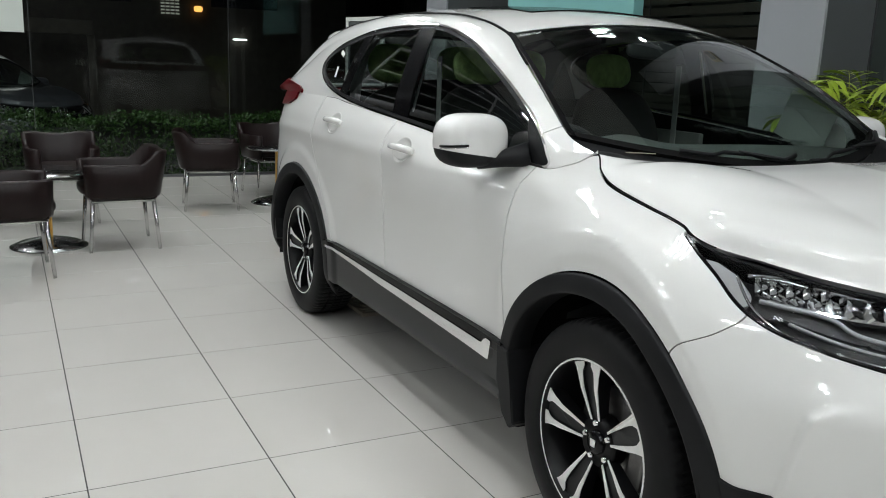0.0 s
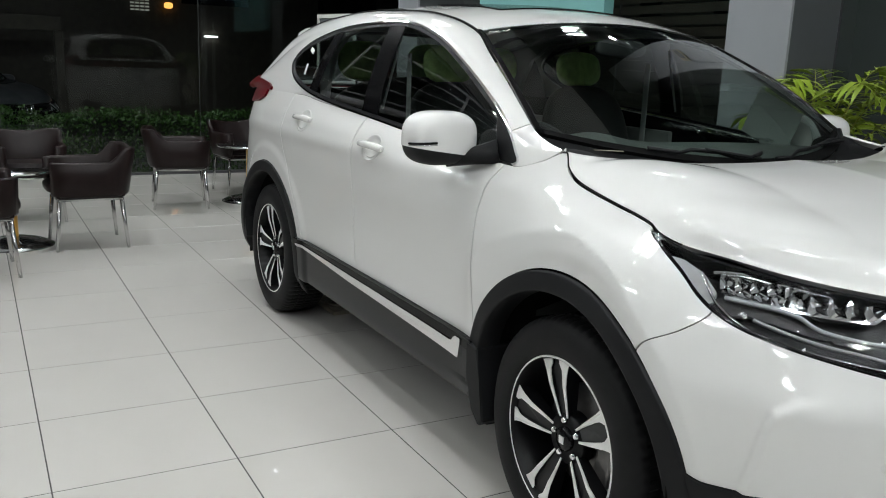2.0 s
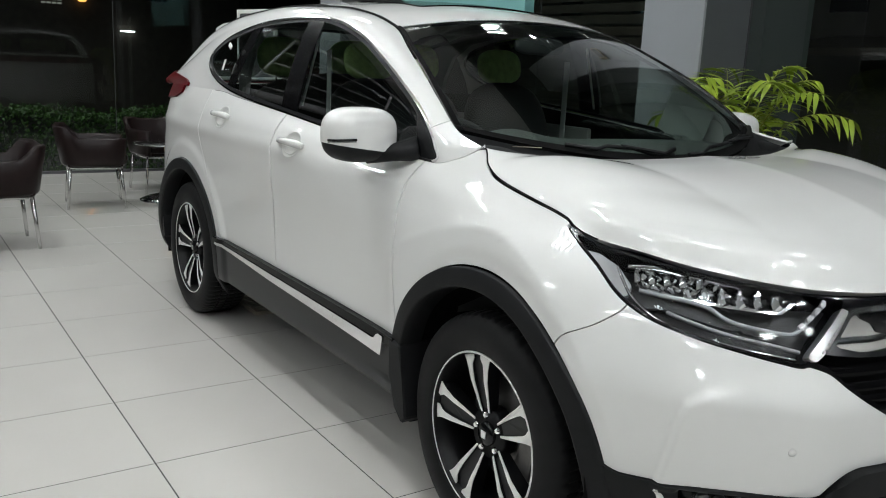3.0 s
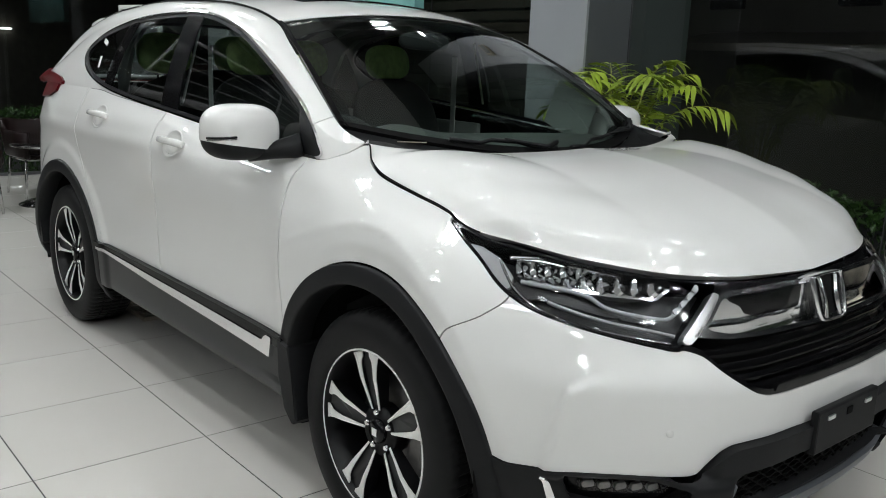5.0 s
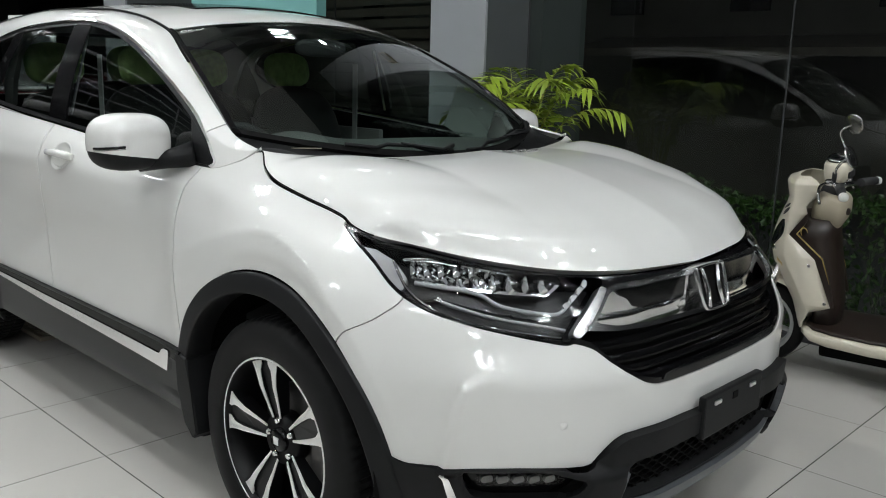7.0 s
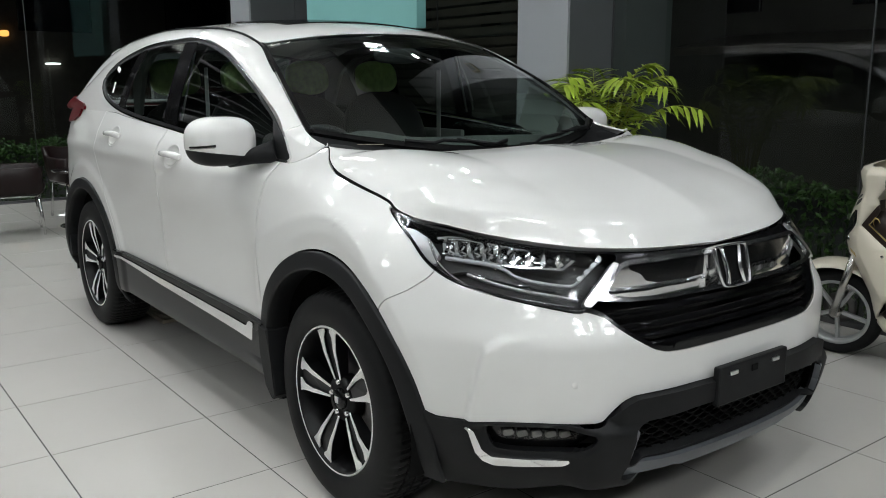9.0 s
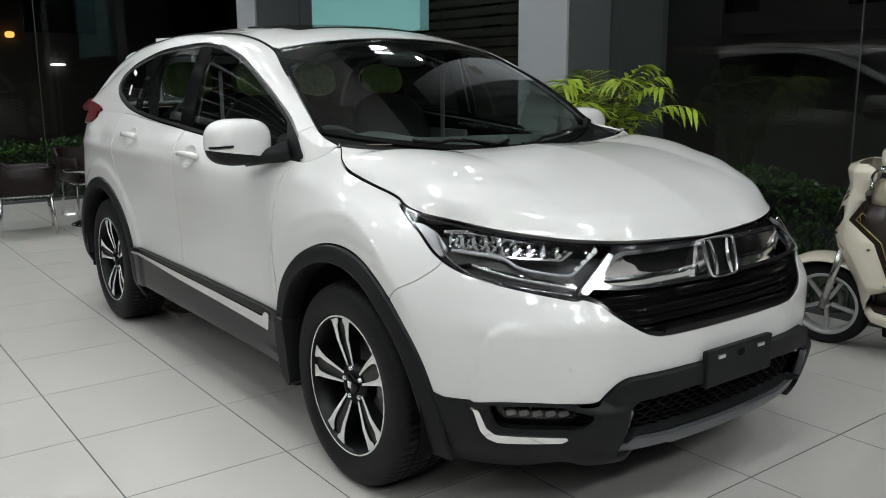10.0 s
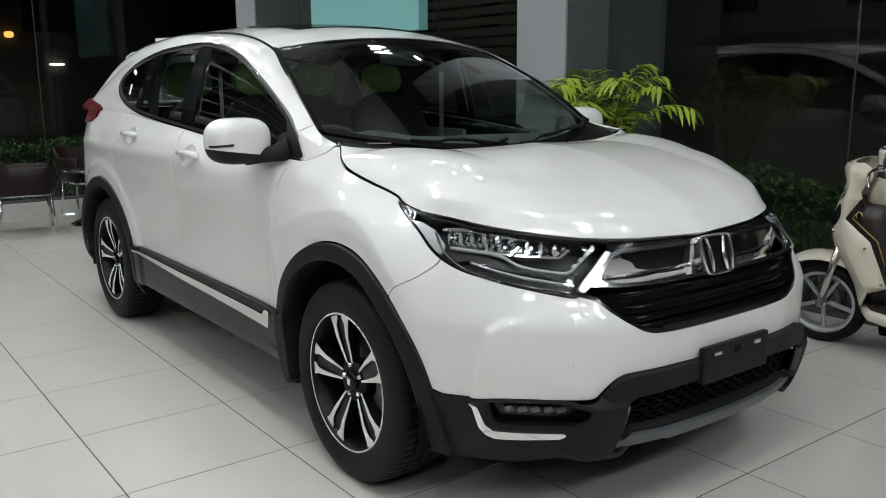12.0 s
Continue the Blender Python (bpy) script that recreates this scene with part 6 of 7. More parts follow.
stand = thing("poster_stand", "white framed poster stand with dark poster", "sign", at=(-6.0, 0.78, 0), turn=12)
bm = bmesh.new()
for x in (-0.30, 0.30):
    box(bm, (0.035, 0.03, 1.80), (x, 0, 0.90), bevel=0.004)
box(bm, (0.565, 0.03, 0.035), (0, 0, 1.782), bevel=0.004)
box(bm, (0.565, 0.03, 0.035), (0, 0, 0.60), bevel=0.004)
part("frame", bm, SIGN_WHITE, stand)
part("poster", box(bmesh.new(), (0.565, 0.008, 1.14), (0, 0, 1.19)), PANEL_DARK, stand)
part("foot", box(bmesh.new(), (0.70, 0.34, 0.012), (0, 0, 0.006), bevel=0.003), STEEL, stand)

# white board whose brightness is added as emission; the post is added too
board = thing("light_box", "white board across the yard, with added glow and post", "sign", at=(-15.0, -2.85, -0.14))
part("panel", box(bmesh.new(), (0.12, 1.80, 1.20), (0, 0, 2.40), bevel=0.01), GLOW_BOARD, board)
part("post", box(bmesh.new(), (0.10, 0.10, 1.80), (0, 0, 0.90), bevel=0.01), STEEL, board)

# ---------------------------------------------------------------- plants


def hedge(name, lo, hi, count, seed):
    """A clipped hedge: twigs and many small folded leaves, thicker near its faces."""
    rng = np.random.default_rng(seed)
    verts, faces = [], []
    size = np.subtract(hi, lo)
    for _ in range(count):
        u = rng.random(3)
        f = rng.integers(0, 4)
        if f == 0:
            u[2] = 1 - abs(rng.normal(0, 0.05))
        elif f in (1, 2):
            u[0 if size[0] < size[1] else 1] = np.clip(abs(rng.normal(0, 0.16)), 0, 1) if (f == 1) == (size[0] >= size[1]) else 1 - np.clip(abs(rng.normal(0, 0.16)), 0, 1)
        c = np.array(lo) + u * size
        if u[2] > 0.85:
            c[2] += 0.05 * math.sin(c[0] * 5.1 + c[1] * 4.3) + rng.normal(0, 0.025)
        d = rng.normal(size=3) + (0, 0, 0.5)
        d /= np.linalg.norm(d)
        side = np.cross(d, rng.normal(size=3))
        side /= np.linalg.norm(side)
        n = np.cross(d, side)
        l, w = rng.uniform(0.035, 0.060), rng.uniform(0.012, 0.020)
        i = len(verts)
        verts += [c - d * l / 2, c + side * w + n * 0.005, c + d * l / 2, c - side * w + n * 0.005]
        faces += [(i, i + 1, i + 2), (i, i + 2, i + 3)]
    ob = part(name, mesh(name, verts, faces, False), LEAF)
    bm = bmesh.new()
    for _ in range(count // 90):
        p = np.array(lo) + rng.random(3) * size * (1, 1, 0)
        q = p + (rng.normal(0, 0.08), rng.normal(0, 0.08), size[2] * rng.uniform(0.6, 0.92))
        tube(bm, [p, (p + q) / 2 + rng.normal(0, 0.02, 3), q], [0.007, 0.005, 0.002], 4, ends=False)
    part("twigs", bm, LEAF_DARK, ob)
    return tagged(ob, "dense clipped green hedge outside the shop window", "hedge", kind="stuff")


hedge("hedge", (-9.15, -5.2, -0.14), (-8.52, 3.0, 0.66), 15000, 3)
hedge("hedge", (-1.9, 2.58, -0.14), (5.5, 3.15, 0.72), 11000, 5)


def palm(x, y):
    plant = thing("potted_palm", "yellow-green areca palm in a dark glazed pot", "plant", at=(x, y, 0))
    part("pot", lathe(bmesh.new(), [(0, 0), (0.13, 0), (0.15, 0.02), (0.185, 0.34), (0.20, 0.36), (0.195, 0.385), (0.175, 0.385), (0.165, 0.34), (0, 0.33)], 40), TERRACOTTA, plant)
    rng = np.random.default_rng(11)
    for k in range(16):
        a = 2 * math.pi * (k * 0.382) + rng.normal(0, 0.15)
        reach, rise = rng.uniform(0.28, 0.60), rng.uniform(0.90, 1.26)
        out = np.array([math.cos(a) * (0.42 if math.cos(a) < 0 else 1.0), math.sin(a) * 0.75, 0])
        start = np.array([0.05 * math.cos(a), 0.05 * math.sin(a), 0.34])
        pts = []
        for t in np.linspace(0, 1, 22):
            up = rise * (1.32 * t - 0.46 * t ** 3.4 * (0.50 + reach))
            pts.append(start + out * reach * (0.10 * t + 0.90 * t ** 2.4) + (0, 0, up))
        pts = np.array(pts)
        frond = part("frond", tube(bmesh.new(), pts, [0.007 - 0.0055 * i / 21 for i in range(22)], 5), PALM_STEM, plant)
        dirs = np.gradient(pts, axis=0)
        dirs /= np.linalg.norm(dirs, axis=1, keepdims=True)
        for t in np.linspace(0.44, 1.0, 16):
            p = np.array([np.interp(t, np.linspace(0, 1, 22), pts[:, j]) for j in range(3)])
            d = np.array([np.interp(t, np.linspace(0, 1, 22), dirs[:, j]) for j in range(3)])
            side = np.cross(d, (0, 0, 1.0))
            side /= np.linalg.norm(side) + 1e-9
            for s in (-1, 1):
                length = 0.235 * math.sin(math.pi * (0.20 + 0.66 * (t - 0.5) / 0.5)) * rng.uniform(0.8, 1.1)
                way = side * s * 0.90 + d * 0.62 + (0, 0, rng.uniform(-0.15, 0.12))
                way /= np.linalg.norm(way)
                wide = np.cross(way, (0, 0, 1.0)) + rng.normal(0, 0.25, 3)
                wide -= way * (wide @ way)
                wide /= np.linalg.norm(wide) + 1e-9
                fold = np.cross(way, wide) * 0.003
                sag = rng.uniform(0.05, 0.13)
                line = [p + way * length * u - np.array((0, 0, sag * u ** 2.2)) for u in (0, 0.25, 0.5, 0.75, 1.0)]
                verts = [line[0]]
                for q, h in zip(line[1:4], (0.0110, 0.0145, 0.0100)):
                    verts += [q + wide * h, q + fold, q - wide * h]
                verts.append(line[4])
                faces = [(0, 1, 2), (0, 2, 3), (1, 4, 5, 2), (2, 5, 6, 3), (4, 7, 8, 5), (5, 8, 9, 6), (7, 10, 8), (8, 10, 9)]
                part("leaflet", mesh("leaflet", verts, faces), PALM_LEAF, frond)
    return plant


palm(-1.26, 1.68)

# ---------------------------------------------------------------- the scooter
top_part = part


def loft(bm, rings, power=2.6, steps=32, caps=True):
    """Rounded cross-sections (centre x, centre z, half depth, half width, lean in degrees) joined along a line."""
    sgn = lambda v, e: math.copysign(abs(v) ** e, v)
    made = []
    for cx, cz, hd, hw, lean in rings:
        c, s = math.cos(math.radians(lean)), math.sin(math.radians(lean))
        ring = []
        for k in range(steps):
            a = 2 * math.pi * k / steps
            u, v = hd * sgn(math.cos(a), 2 / power), hw * sgn(math.sin(a), 2 / power)
            ring.append(bm.verts.new((cx + u * c, v, cz + u * s)))
        made.append(ring)
    for a, b in zip(made, made[1:]):
        for k in range(steps):
            bm.faces.new((a[k], a[(k + 1) % steps], b[(k + 1) % steps], b[k])).smooth = True
    if caps:
        bm.faces.new(made[0][::-1]), bm.faces.new(made[-1])
    return bm


def scooter(x, y, turn):
    """A step-through scooter; its front wheel touches the ground at the origin, its nose looks along +x."""
    steer = pose(-0.17, 0, 0, 0, 0, 6) @ pose(0.17, 0, 0)

    def part(name, data, mat, parent=None, label=""):
        turned = name in ("front_fender", "fork") or (name == "wheel" and not made)
        made.append(name)
        return top_part(name, data, mat, parent, label, at=steer if turned and parent is sc else None)

    made = []
    sc = thing("scooter", "cream retro scooter with dark brown footboard and round mirrors", "scooter", at=(x, y, 0), turn=turn)
    for wx in (0.0, -1.25):
        wh = part("wheel", lathe(bmesh.new(), [(0.165, -0.035), (0.185, -0.044), (0.208, -0.040), (0.222, -0.022), (0.226, 0), (0.222, 0.022), (0.208, 0.040), (0.185, 0.044), (0.165, 0.035)], 56, "y", (wx, 0, 0.226)), RUBBER, sc, "black tyre on pale alloy wheel")
        part("rim", lathe(bmesh.new(), [(0.170, -0.034), (0.168, -0.038), (0.152, -0.036), (0.148, -0.02), (0.148, 0.02), (0.152, 0.036), (0.168, 0.038), (0.170, 0.034)], 56, "y", (wx, 0, 0.226)), ALLOY_GREY, wh)
        for k in range(5):
            m = pose(wx, 0, 0.226, 0, 72 * k + 20, 0)
            bm = bmesh.new()
            box(bm, (0.130, 0.026, 0.019), (0.09, 0, 0), m, bevel=0.006)
            part("spoke", bm, ALLOY_GREY, wh)
        part("hub", lathe(bmesh.new(), [(0.0, -0.045), (0.026, -0.045), (0.030, -0.03), (0.030, 0.03), (0.026, 0.045), (0.0, 0.045)], 24, "y", (wx, 0, 0.226)), BRUSHED, wh)
        part("brake_disc", lathe(bmesh.new(), [(0.045, -0.051), (0.080, -0.051), (0.080, -0.047), (0.045, -0.047)], 32, "y", (wx, 0, 0.226)), BRAKE_STEEL, wh)
    # fender over the front wheel
    bm = bmesh.new()
    rows = []
    for k in range(17):
        a = math.radians(12 + 150 * k / 16)
        rows.append([bm.verts.new(((0.262 + 0.02 * math.cos(b)) * math.cos(a) * 1.0, 0.075 * math.sin(b), 0.226 + (0.245 + 0.035 * math.cos(b)) * math.sin(a))) for b in (-1.57 + 3.14 * j / 8 for j in range(9))])
    for a, b in zip(rows, rows[1:]):
        for j in range(8):
            bm.faces.new((a[j], a[j + 1], b[j + 1], b[j])).smooth = True
    part("front_fender", bm, CREAM, sc)
    for s in (-1, 1):
        part("fork", tube(bmesh.new(), [(0, s * 0.072, 0.226), (-0.10, s * 0.072, 0.56)], 0.019, 12), BRUSHED, sc)
    # leg shield: (height, nose, fold, rear edge, half width) of its cross-sections
    heights = (0.243, 0.281, 0.345, 0.362, 0.385, 0.44, 0.50, 0.56, 0.611, 0.665, 0.719, 0.77, 0.817, 0.85, 0.885, 0.922, 0.955, 0.975, 0.988)
    nose = (-0.190, -0.180, -0.160, -0.156, -0.147, -0.118, -0.088, -0.056, -0.046, -0.044, -0.056, -0.073, -0.092, -0.106, -0.115, -0.106, -0.102, -0.112, -0.150)
    fold = (-0.214, -0.226, -0.256, -0.254, -0.245, -0.218, -0.192, -0.162, -0.143, -0.140, -0.146, -0.148, -0.152, -0.160, -0.166, -0.166, -0.164, -0.168, -0.182)
    edge = (-0.222, -0.232, -0.264, -0.312, -0.361, -0.341, -0.319, -0.297, -0.278, -0.217, -0.158, -0.193, -0.228, -0.218, -0.240, -0.268, -0.268, -0.252, -0.215)
    width = (0.085, 0.115, 0.138, 0.144, 0.148, 0.151, 0.153, 0.155, 0.156, 0.156, 0.155, 0.150, 0.143, 0.134, 0.128, 0.127, 0.126, 0.118, 0.095)

    def section(z):
        return [float(np.interp(z, heights, row)) for row in (nose, fold, edge, width)]

    def skin(z, s, out=0.0):
        """A point of the shield's front: s runs from -1 at one fold to +1 at the other."""
        n, f, e, w = section(z)
        return Vector((f + (n - f) * (1 - abs(s) ** 2.3) + out * 0.7, w * s + out * 0.7 * s, z))

    levels = sorted(set(heights) | {round(0.25 + 0.012 * k, 3) for k in range(61)})
    bm = bmesh.new()
    rings = []
    for z in levels:
        n, f, e, w = section(z)
        outer = [skin(z, v) for v in (-1, -0.97, -0.9, -0.8, -0.65, -0.5, -0.3, -0.1, 0.1, 0.3, 0.5, 0.65, 0.8, 0.9, 0.97, 1)]
        outer = [Vector((e, -w + 0.008, z)), Vector((f - 0.008, -w - 0.001, z))] + outer + [Vector((f - 0.008, w + 0.001, z)), Vector((e, w - 0.008, z))]
        inner = [Vector((p.x - 0.016 * (1 - abs(p.y) / w), p.y * 0.90, z)) for p in outer[::-1]]
        rings.append([bm.verts.new(p) for p in outer + inner])
    for a, b in zip(rings, rings[1:]):
        for k in range(len(a)):
            bm.faces.new((a[k], a[(k + 1) % len(a)], b[(k + 1) % len(a)], b[k])).smooth = True
    for ring in (rings[0], rings[-1]):
        half = len(ring) // 2
        for k in range(half - 1):
            bm.faces.new((ring[k], ring[k + 1], ring[-2 - k], ring[-1 - k]))
    shield = part("leg_shield", bm, CREAM, sc)
    part("inner_panel", loft(bmesh.new(), [(-0.315, 0.26, 0.062, 0.100, 0), (-0.318, 0.37, 0.064, 0.126, 0), (-0.290, 0.50, 0.080, 0.132, 0), (-0.262, 0.60, 0.096, 0.135, 0), (-0.244, 0.70, 0.102, 0.134, 0), (-0.244, 0.79, 0.100, 0.122, 0)], 2.5), BROWN_TRIM, shield, "dark brown inner panel")
    glove = part("glove_panel", loft(bmesh.new(), [(-0.280, 0.752, 0.054, 0.066, 16), (-0.282, 0.760, 0.066, 0.080, 16), (-0.294, 0.800, 0.076, 0.098, 17), (-0.303, 0.835, 0.080, 0.110, 19), (-0.318, 0.885, 0.066, 0.108, 22), (-0.322, 0.896, 0.056, 0.098, 23), (-0.324, 0.900, 0.03, 0.06, 23)], 2.9), BEIGE_TRIM, shield, "beige upper inner panel")
    part("key_lock", blob(bmesh.new(), (0.012, 0.016, 0.016), (-0.378, 0.035, 0.825), 2.6), BROWN_TRIM, glove)
    part("steering_neck", loft(bmesh.new(), [(-0.285, 0.87, 0.05, 0.06, 0), (-0.300, 0.93, 0.045, 0.055, 0), (-0.312, 0.975, 0.04, 0.05, 0)], 2.4), TRIM_DARK, shield)
    for s in (-1, 1):
        # the brown band beside the inner panel, with a gold line along its inner edge
        band = ((-0.228, 0.820, -0.238, 0.800), (-0.192, 0.770, -0.221, 0.765), (-0.156, 0.719, -0.192, 0.724), (-0.217, 0.664, -0.252, 0.670), (-0.278, 0.610, -0.311, 0.618), (-0.298, 0.556, -0.330, 0.560), (-0.320, 0.498, -0.349, 0.500), (-0.341, 0.440, -0.361, 0.442), (-0.361, 0.386, -0.372, 0.386))
        bm = bmesh.new()
        rows = [[bm.verts.new((x, s * y, z)) for x, z, y in ((xa, za, 0.1475), (xb, zb, 0.1450), (xb, zb, 0.125), (xa, za, 0.125))] for xa, za, xb, zb in band]
        for a, b in zip(rows, rows[1:]):
            for k in range(4):
                bm.faces.new((a[k], a[(k + 1) % 4], b[(k + 1) % 4], b[k]))
        bm.faces.new(rows[0]), bm.faces.new(rows[-1][::-1])
        strip = part("side_strip", bm, BROWN_TRIM, shield, "dark brown side strip")
        line = [(xb, s * 0.1465, zb) for _, _, xb, zb in band[1:7]]
        part("pinstripe", tube(bmesh.new(), line, [0.0015, 0.0034, 0.0034, 0.0034, 0.0028, 0.0012], 6), GOLD, strip, "gold pinstripe")
        curl = [(-0.222 - 0.017 * math.cos(t) * (1 - 0.09 * t), s * 0.1455, 0.735 + 0.022 * math.sin(t)) for t in (0.5 * k for k in range(9))]
        part("gold_scroll", tube(bmesh.new(), curl, [0.0012, 0.002, 0.0026, 0.003, 0.003, 0.0028, 0.0024, 0.0018, 0.001], 6), GOLD, strip, "gold scroll decal")

        def patch(name, lo, hi, near, wide, mat, label, out=0.004, bend=0.0):
            """A pointed inlay on the shield's front between two heights."""
            bm = bmesh.new()
            rows = []
            for k in range(13):
                u = k / 12
                half = wide * math.sin(math.pi * min(max(u, 0.02), 0.98)) ** 0.7
                mid = near + bend * u
                rows.append([bm.verts.new(skin(lo + (hi - lo) * u, s * (mid + half * v), o)) for v, o in ((-1, 0.0005), (-0.7, out), (0, out * 1.2), (0.7, out), (1, 0.0005))])
            for a, b in zip(rows, rows[1:]):
                for j in range(4):
                    bm.faces.new((a[j], a[j + 1], b[j + 1], b[j])).smooth = True
            return part(name, bm, mat, shield, label)

        patch("front_indicator", 0.640, 0.785, 0.56, 0.20, DARK_GLASS, "smoked indicator lens", 0.006, 0.28)
        patch("leaf_decal", 0.800, 0.845, 0.70, 0.09, TRIM_DARK, "black leaf-shaped decal", 0.0012, 0.22)
        patch("leaf_decal", 0.826, 0.862, 0.58, 0.09, TRIM_DARK, "black leaf-shaped decal", 0.0012, 0.30)
        patch("marker_lens", 0.622, 0.650, 0.62, 0.12, CHROME, "small bright marker lens", 0.005, 0.0)
        for hand in (1, -1):
            swirl = [skin(0.575 + hand * 0.004 * k - hand * 0.012, s * (0.80 + 0.07 * math.sin(0.75 * k) * hand), 0.0015) for k in range(9)]
            part("gold_monogram", tube(bmesh.new(), swirl, [0.0008, 0.0016, 0.002, 0.002, 0.002, 0.002, 0.002, 0.0016, 0.0008], 6), GOLD, shield, "gold scroll decal")
        part("screw", blob(bmesh.new(), (0.008, 0.004, 0.008), (-0.255, s * 0.1525, 0.578), 2), CHROME, shield)
        part("screw", blob(bmesh.new(), (0.008, 0.004, 0.008), (-0.332, s * 0.1440, 0.400), 2), CHROME, shield)
    part("headlamp", blob(bmesh.new(), (0.03, 0.07, 0.055), (-0.120, 0, 0.78), 2.3), DARK_GLASS, shield)
    deck = part("footboard", loft(bmesh.new(), [(-0.225, 0.240, 0.025, 0.10, 90), (-0.28, 0.235, 0.036, 0.17, 90), (-0.36, 0.230, 0.040, 0.192, 90), (-0.55, 0.225, 0.042, 0.20, 90), (-0.75, 0.225, 0.045, 0.19, 90), (-0.85, 0.26, 0.06, 0.17, 90)], 3.5), CREAM, sc)
    part("foot_mat", loft(bmesh.new(), [(-0.245, 0.268, 0.010, 0.09, 90), (-0.29, 0.270, 0.013, 0.150, 90), (-0.38, 0.268, 0.013, 0.176, 90), (-0.55, 0.263, 0.013, 0.184, 90), (-0.74, 0.265, 0.013, 0.165, 90), (-0.78, 0.27, 0.012, 0.12, 90)], 3.5), BROWN_TRIM, deck, "dark brown rubber mat")
    part("under_tray", box(bmesh.new(), (0.62, 0.22, 0.07), (-0.62, 0, 0.155), bevel=0.02), SHADOW_BLACK, deck)
    part("rear_body", loft(bmesh.new(), [(-0.74, 0.42, 0.05, 0.10, 0), (-0.82, 0.46, 0.16, 0.16, 50), (-1.0, 0.52, 0.17, 0.185, 80), (-1.25, 0.58, 0.14, 0.165, 90), (-1.48, 0.64, 0.07, 0.10, 90), (-1.56, 0.66, 0.02, 0.05, 90)], 2.6), CREAM, sc)
    part("seat", loft(bmesh.new(), [(-0.70, 0.72, 0.02, 0.07, 90), (-0.76, 0.735, 0.045, 0.115, 90), (-0.95, 0.735, 0.05, 0.145, 90), (-1.15, 0.765, 0.055, 0.14, 90), (-1.38, 0.775, 0.045, 0.11, 90), (-1.44, 0.77, 0.02, 0.06, 90)], 2.8), BROWN_TRIM, sc, "dark brown seat")
    head = part("handlebar_cover", loft(bmesh.new(), [(-0.316, 0.955, 0.040, 0.048, -6), (-0.318, 0.975, 0.054, 0.066, -6), (-0.318, 1.010, 0.058, 0.074, -4), (-0.316, 1.040, 0.056, 0.072, -2), (-0.314, 1.052, 0.048, 0.064, 0)], 3.0), CREAM, sc)
    part("dial", blob(bmesh.new(), (0.046, 0.066, 0.024), (0, 0, 0), 2.4, pose(-0.317, 0, 1.058, 0, -8, 0)), DARK_GLASS, head, "dark instrument dial")
    part("dial_ring", tube(bmesh.new(), [pose(-0.317, 0, 1.062, 0, -8, 0) @ Vector((0.047 * math.cos(t), 0.066 * math.sin(t), 0)) for t in (2 * math.pi * k / 24 for k in range(25))], 0.004, 6, ends=False), CHROME, head)
    part("switch_panel", box(bmesh.new(), (0.012, 0.085, 0.030), (-0.374, 0, 0.995), bevel=0.004), TRIM_DARK, head, "black switch panel")
    for s in (-1, 1):
        bar_parts = []
        bar_parts.append(part("handlebar", tube(bmesh.new(), [(-0.318, s * 0.05, 0.975), (-0.338, s * 0.13, 0.972), (-0.372, s * 0.20, 0.970)], 0.013, 10), CHROME, head))
        cover = part("switch_cover", lathe(bmesh.new(), [(0.020, -0.03), (0.036, -0.024), (0.041, 0.0), (0.041, 0.026), (0.034, 0.032), (0.026, 0.030)], 28, "y", (0, 0, 0)), CREAM, head, "cream switch cover")
        cover.matrix_local = pose(-0.370, s * 0.185, 0.970, 0, 0, s * 22 + (180 if s < 0 else 0))
        bar_parts.append(cover)
        bar_parts.append(part("grip", tube(bmesh.new(), [(-0.374, s * 0.19, 0.970), (-0.394, s * 0.25, 0.966), (-0.416, s * 0.305, 0.960)], [0.021, 0.0195, 0.0185], 14), TRIM_DARK, head, "black rubber grip"))
        bar_parts.append(part("grip_end", blob(bmesh.new(), (0.020, 0.018, 0.020), (-0.421, s * 0.315, 0.958), 2.4), SIGN_WHITE, head))
        bar_parts.append(part("brake_lever", tube(bmesh.new(), rounded([(-0.330, s * 0.17, 0.985), (-0.300, s * 0.21, 0.978), (-0.306, s * 0.27, 0.960), (-0.322, s * 0.30, 0.915)], 5, closed=False), 0.006, 8), CHROME, head))
        bar_parts.append(part("lever_mount", blob(bmesh.new(), (0.022, 0.024, 0.016), (-0.326, s * 0.165, 0.985), 2.6), CHROME, head))
        for piece in bar_parts:  # the bar is turned, so its far end hangs lower
            piece.matrix_local = pose(0, 0, -0.055 if s < 0 else 0.0) @ piece.matrix_local
        part("mirror_mount", tube(bmesh.new(), [(-0.340, s * 0.165, 0.985), (-0.345, s * 0.172, 1.030)], 0.010, 10), TRIM_DARK, head)
    for bend, middle, turned in (([(-0.345, 0.172, 1.02), (-0.360, 0.215, 1.055), (-0.392, 0.262, 1.098), (-0.418, 0.270, 1.118)], (-0.428, 0.270, 1.124), pose(0, 0, 0, 0, 24, -8)),
                                 ([(-0.345, -0.172, 1.02), (-0.300, -0.205, 1.06), (-0.262, -0.220, 1.138), (-0.285, -0.220, 1.168), (-0.314, -0.220, 1.182)], (-0.320, -0.220, 1.186), pose(0, 0, 0, 0, 10, 62))):
        stem = part("mirror_stem", tube(bmesh.new(), rounded(bend, 6, closed=False), 0.0055, 8), CHROME, head)
        part("mirror", blob(bmesh.new(), (0.011, 0.050, 0.050), (0, 0, 0), 2.2, pose(*middle) @ turned), BRUSHED, stem, "round grey mirror")
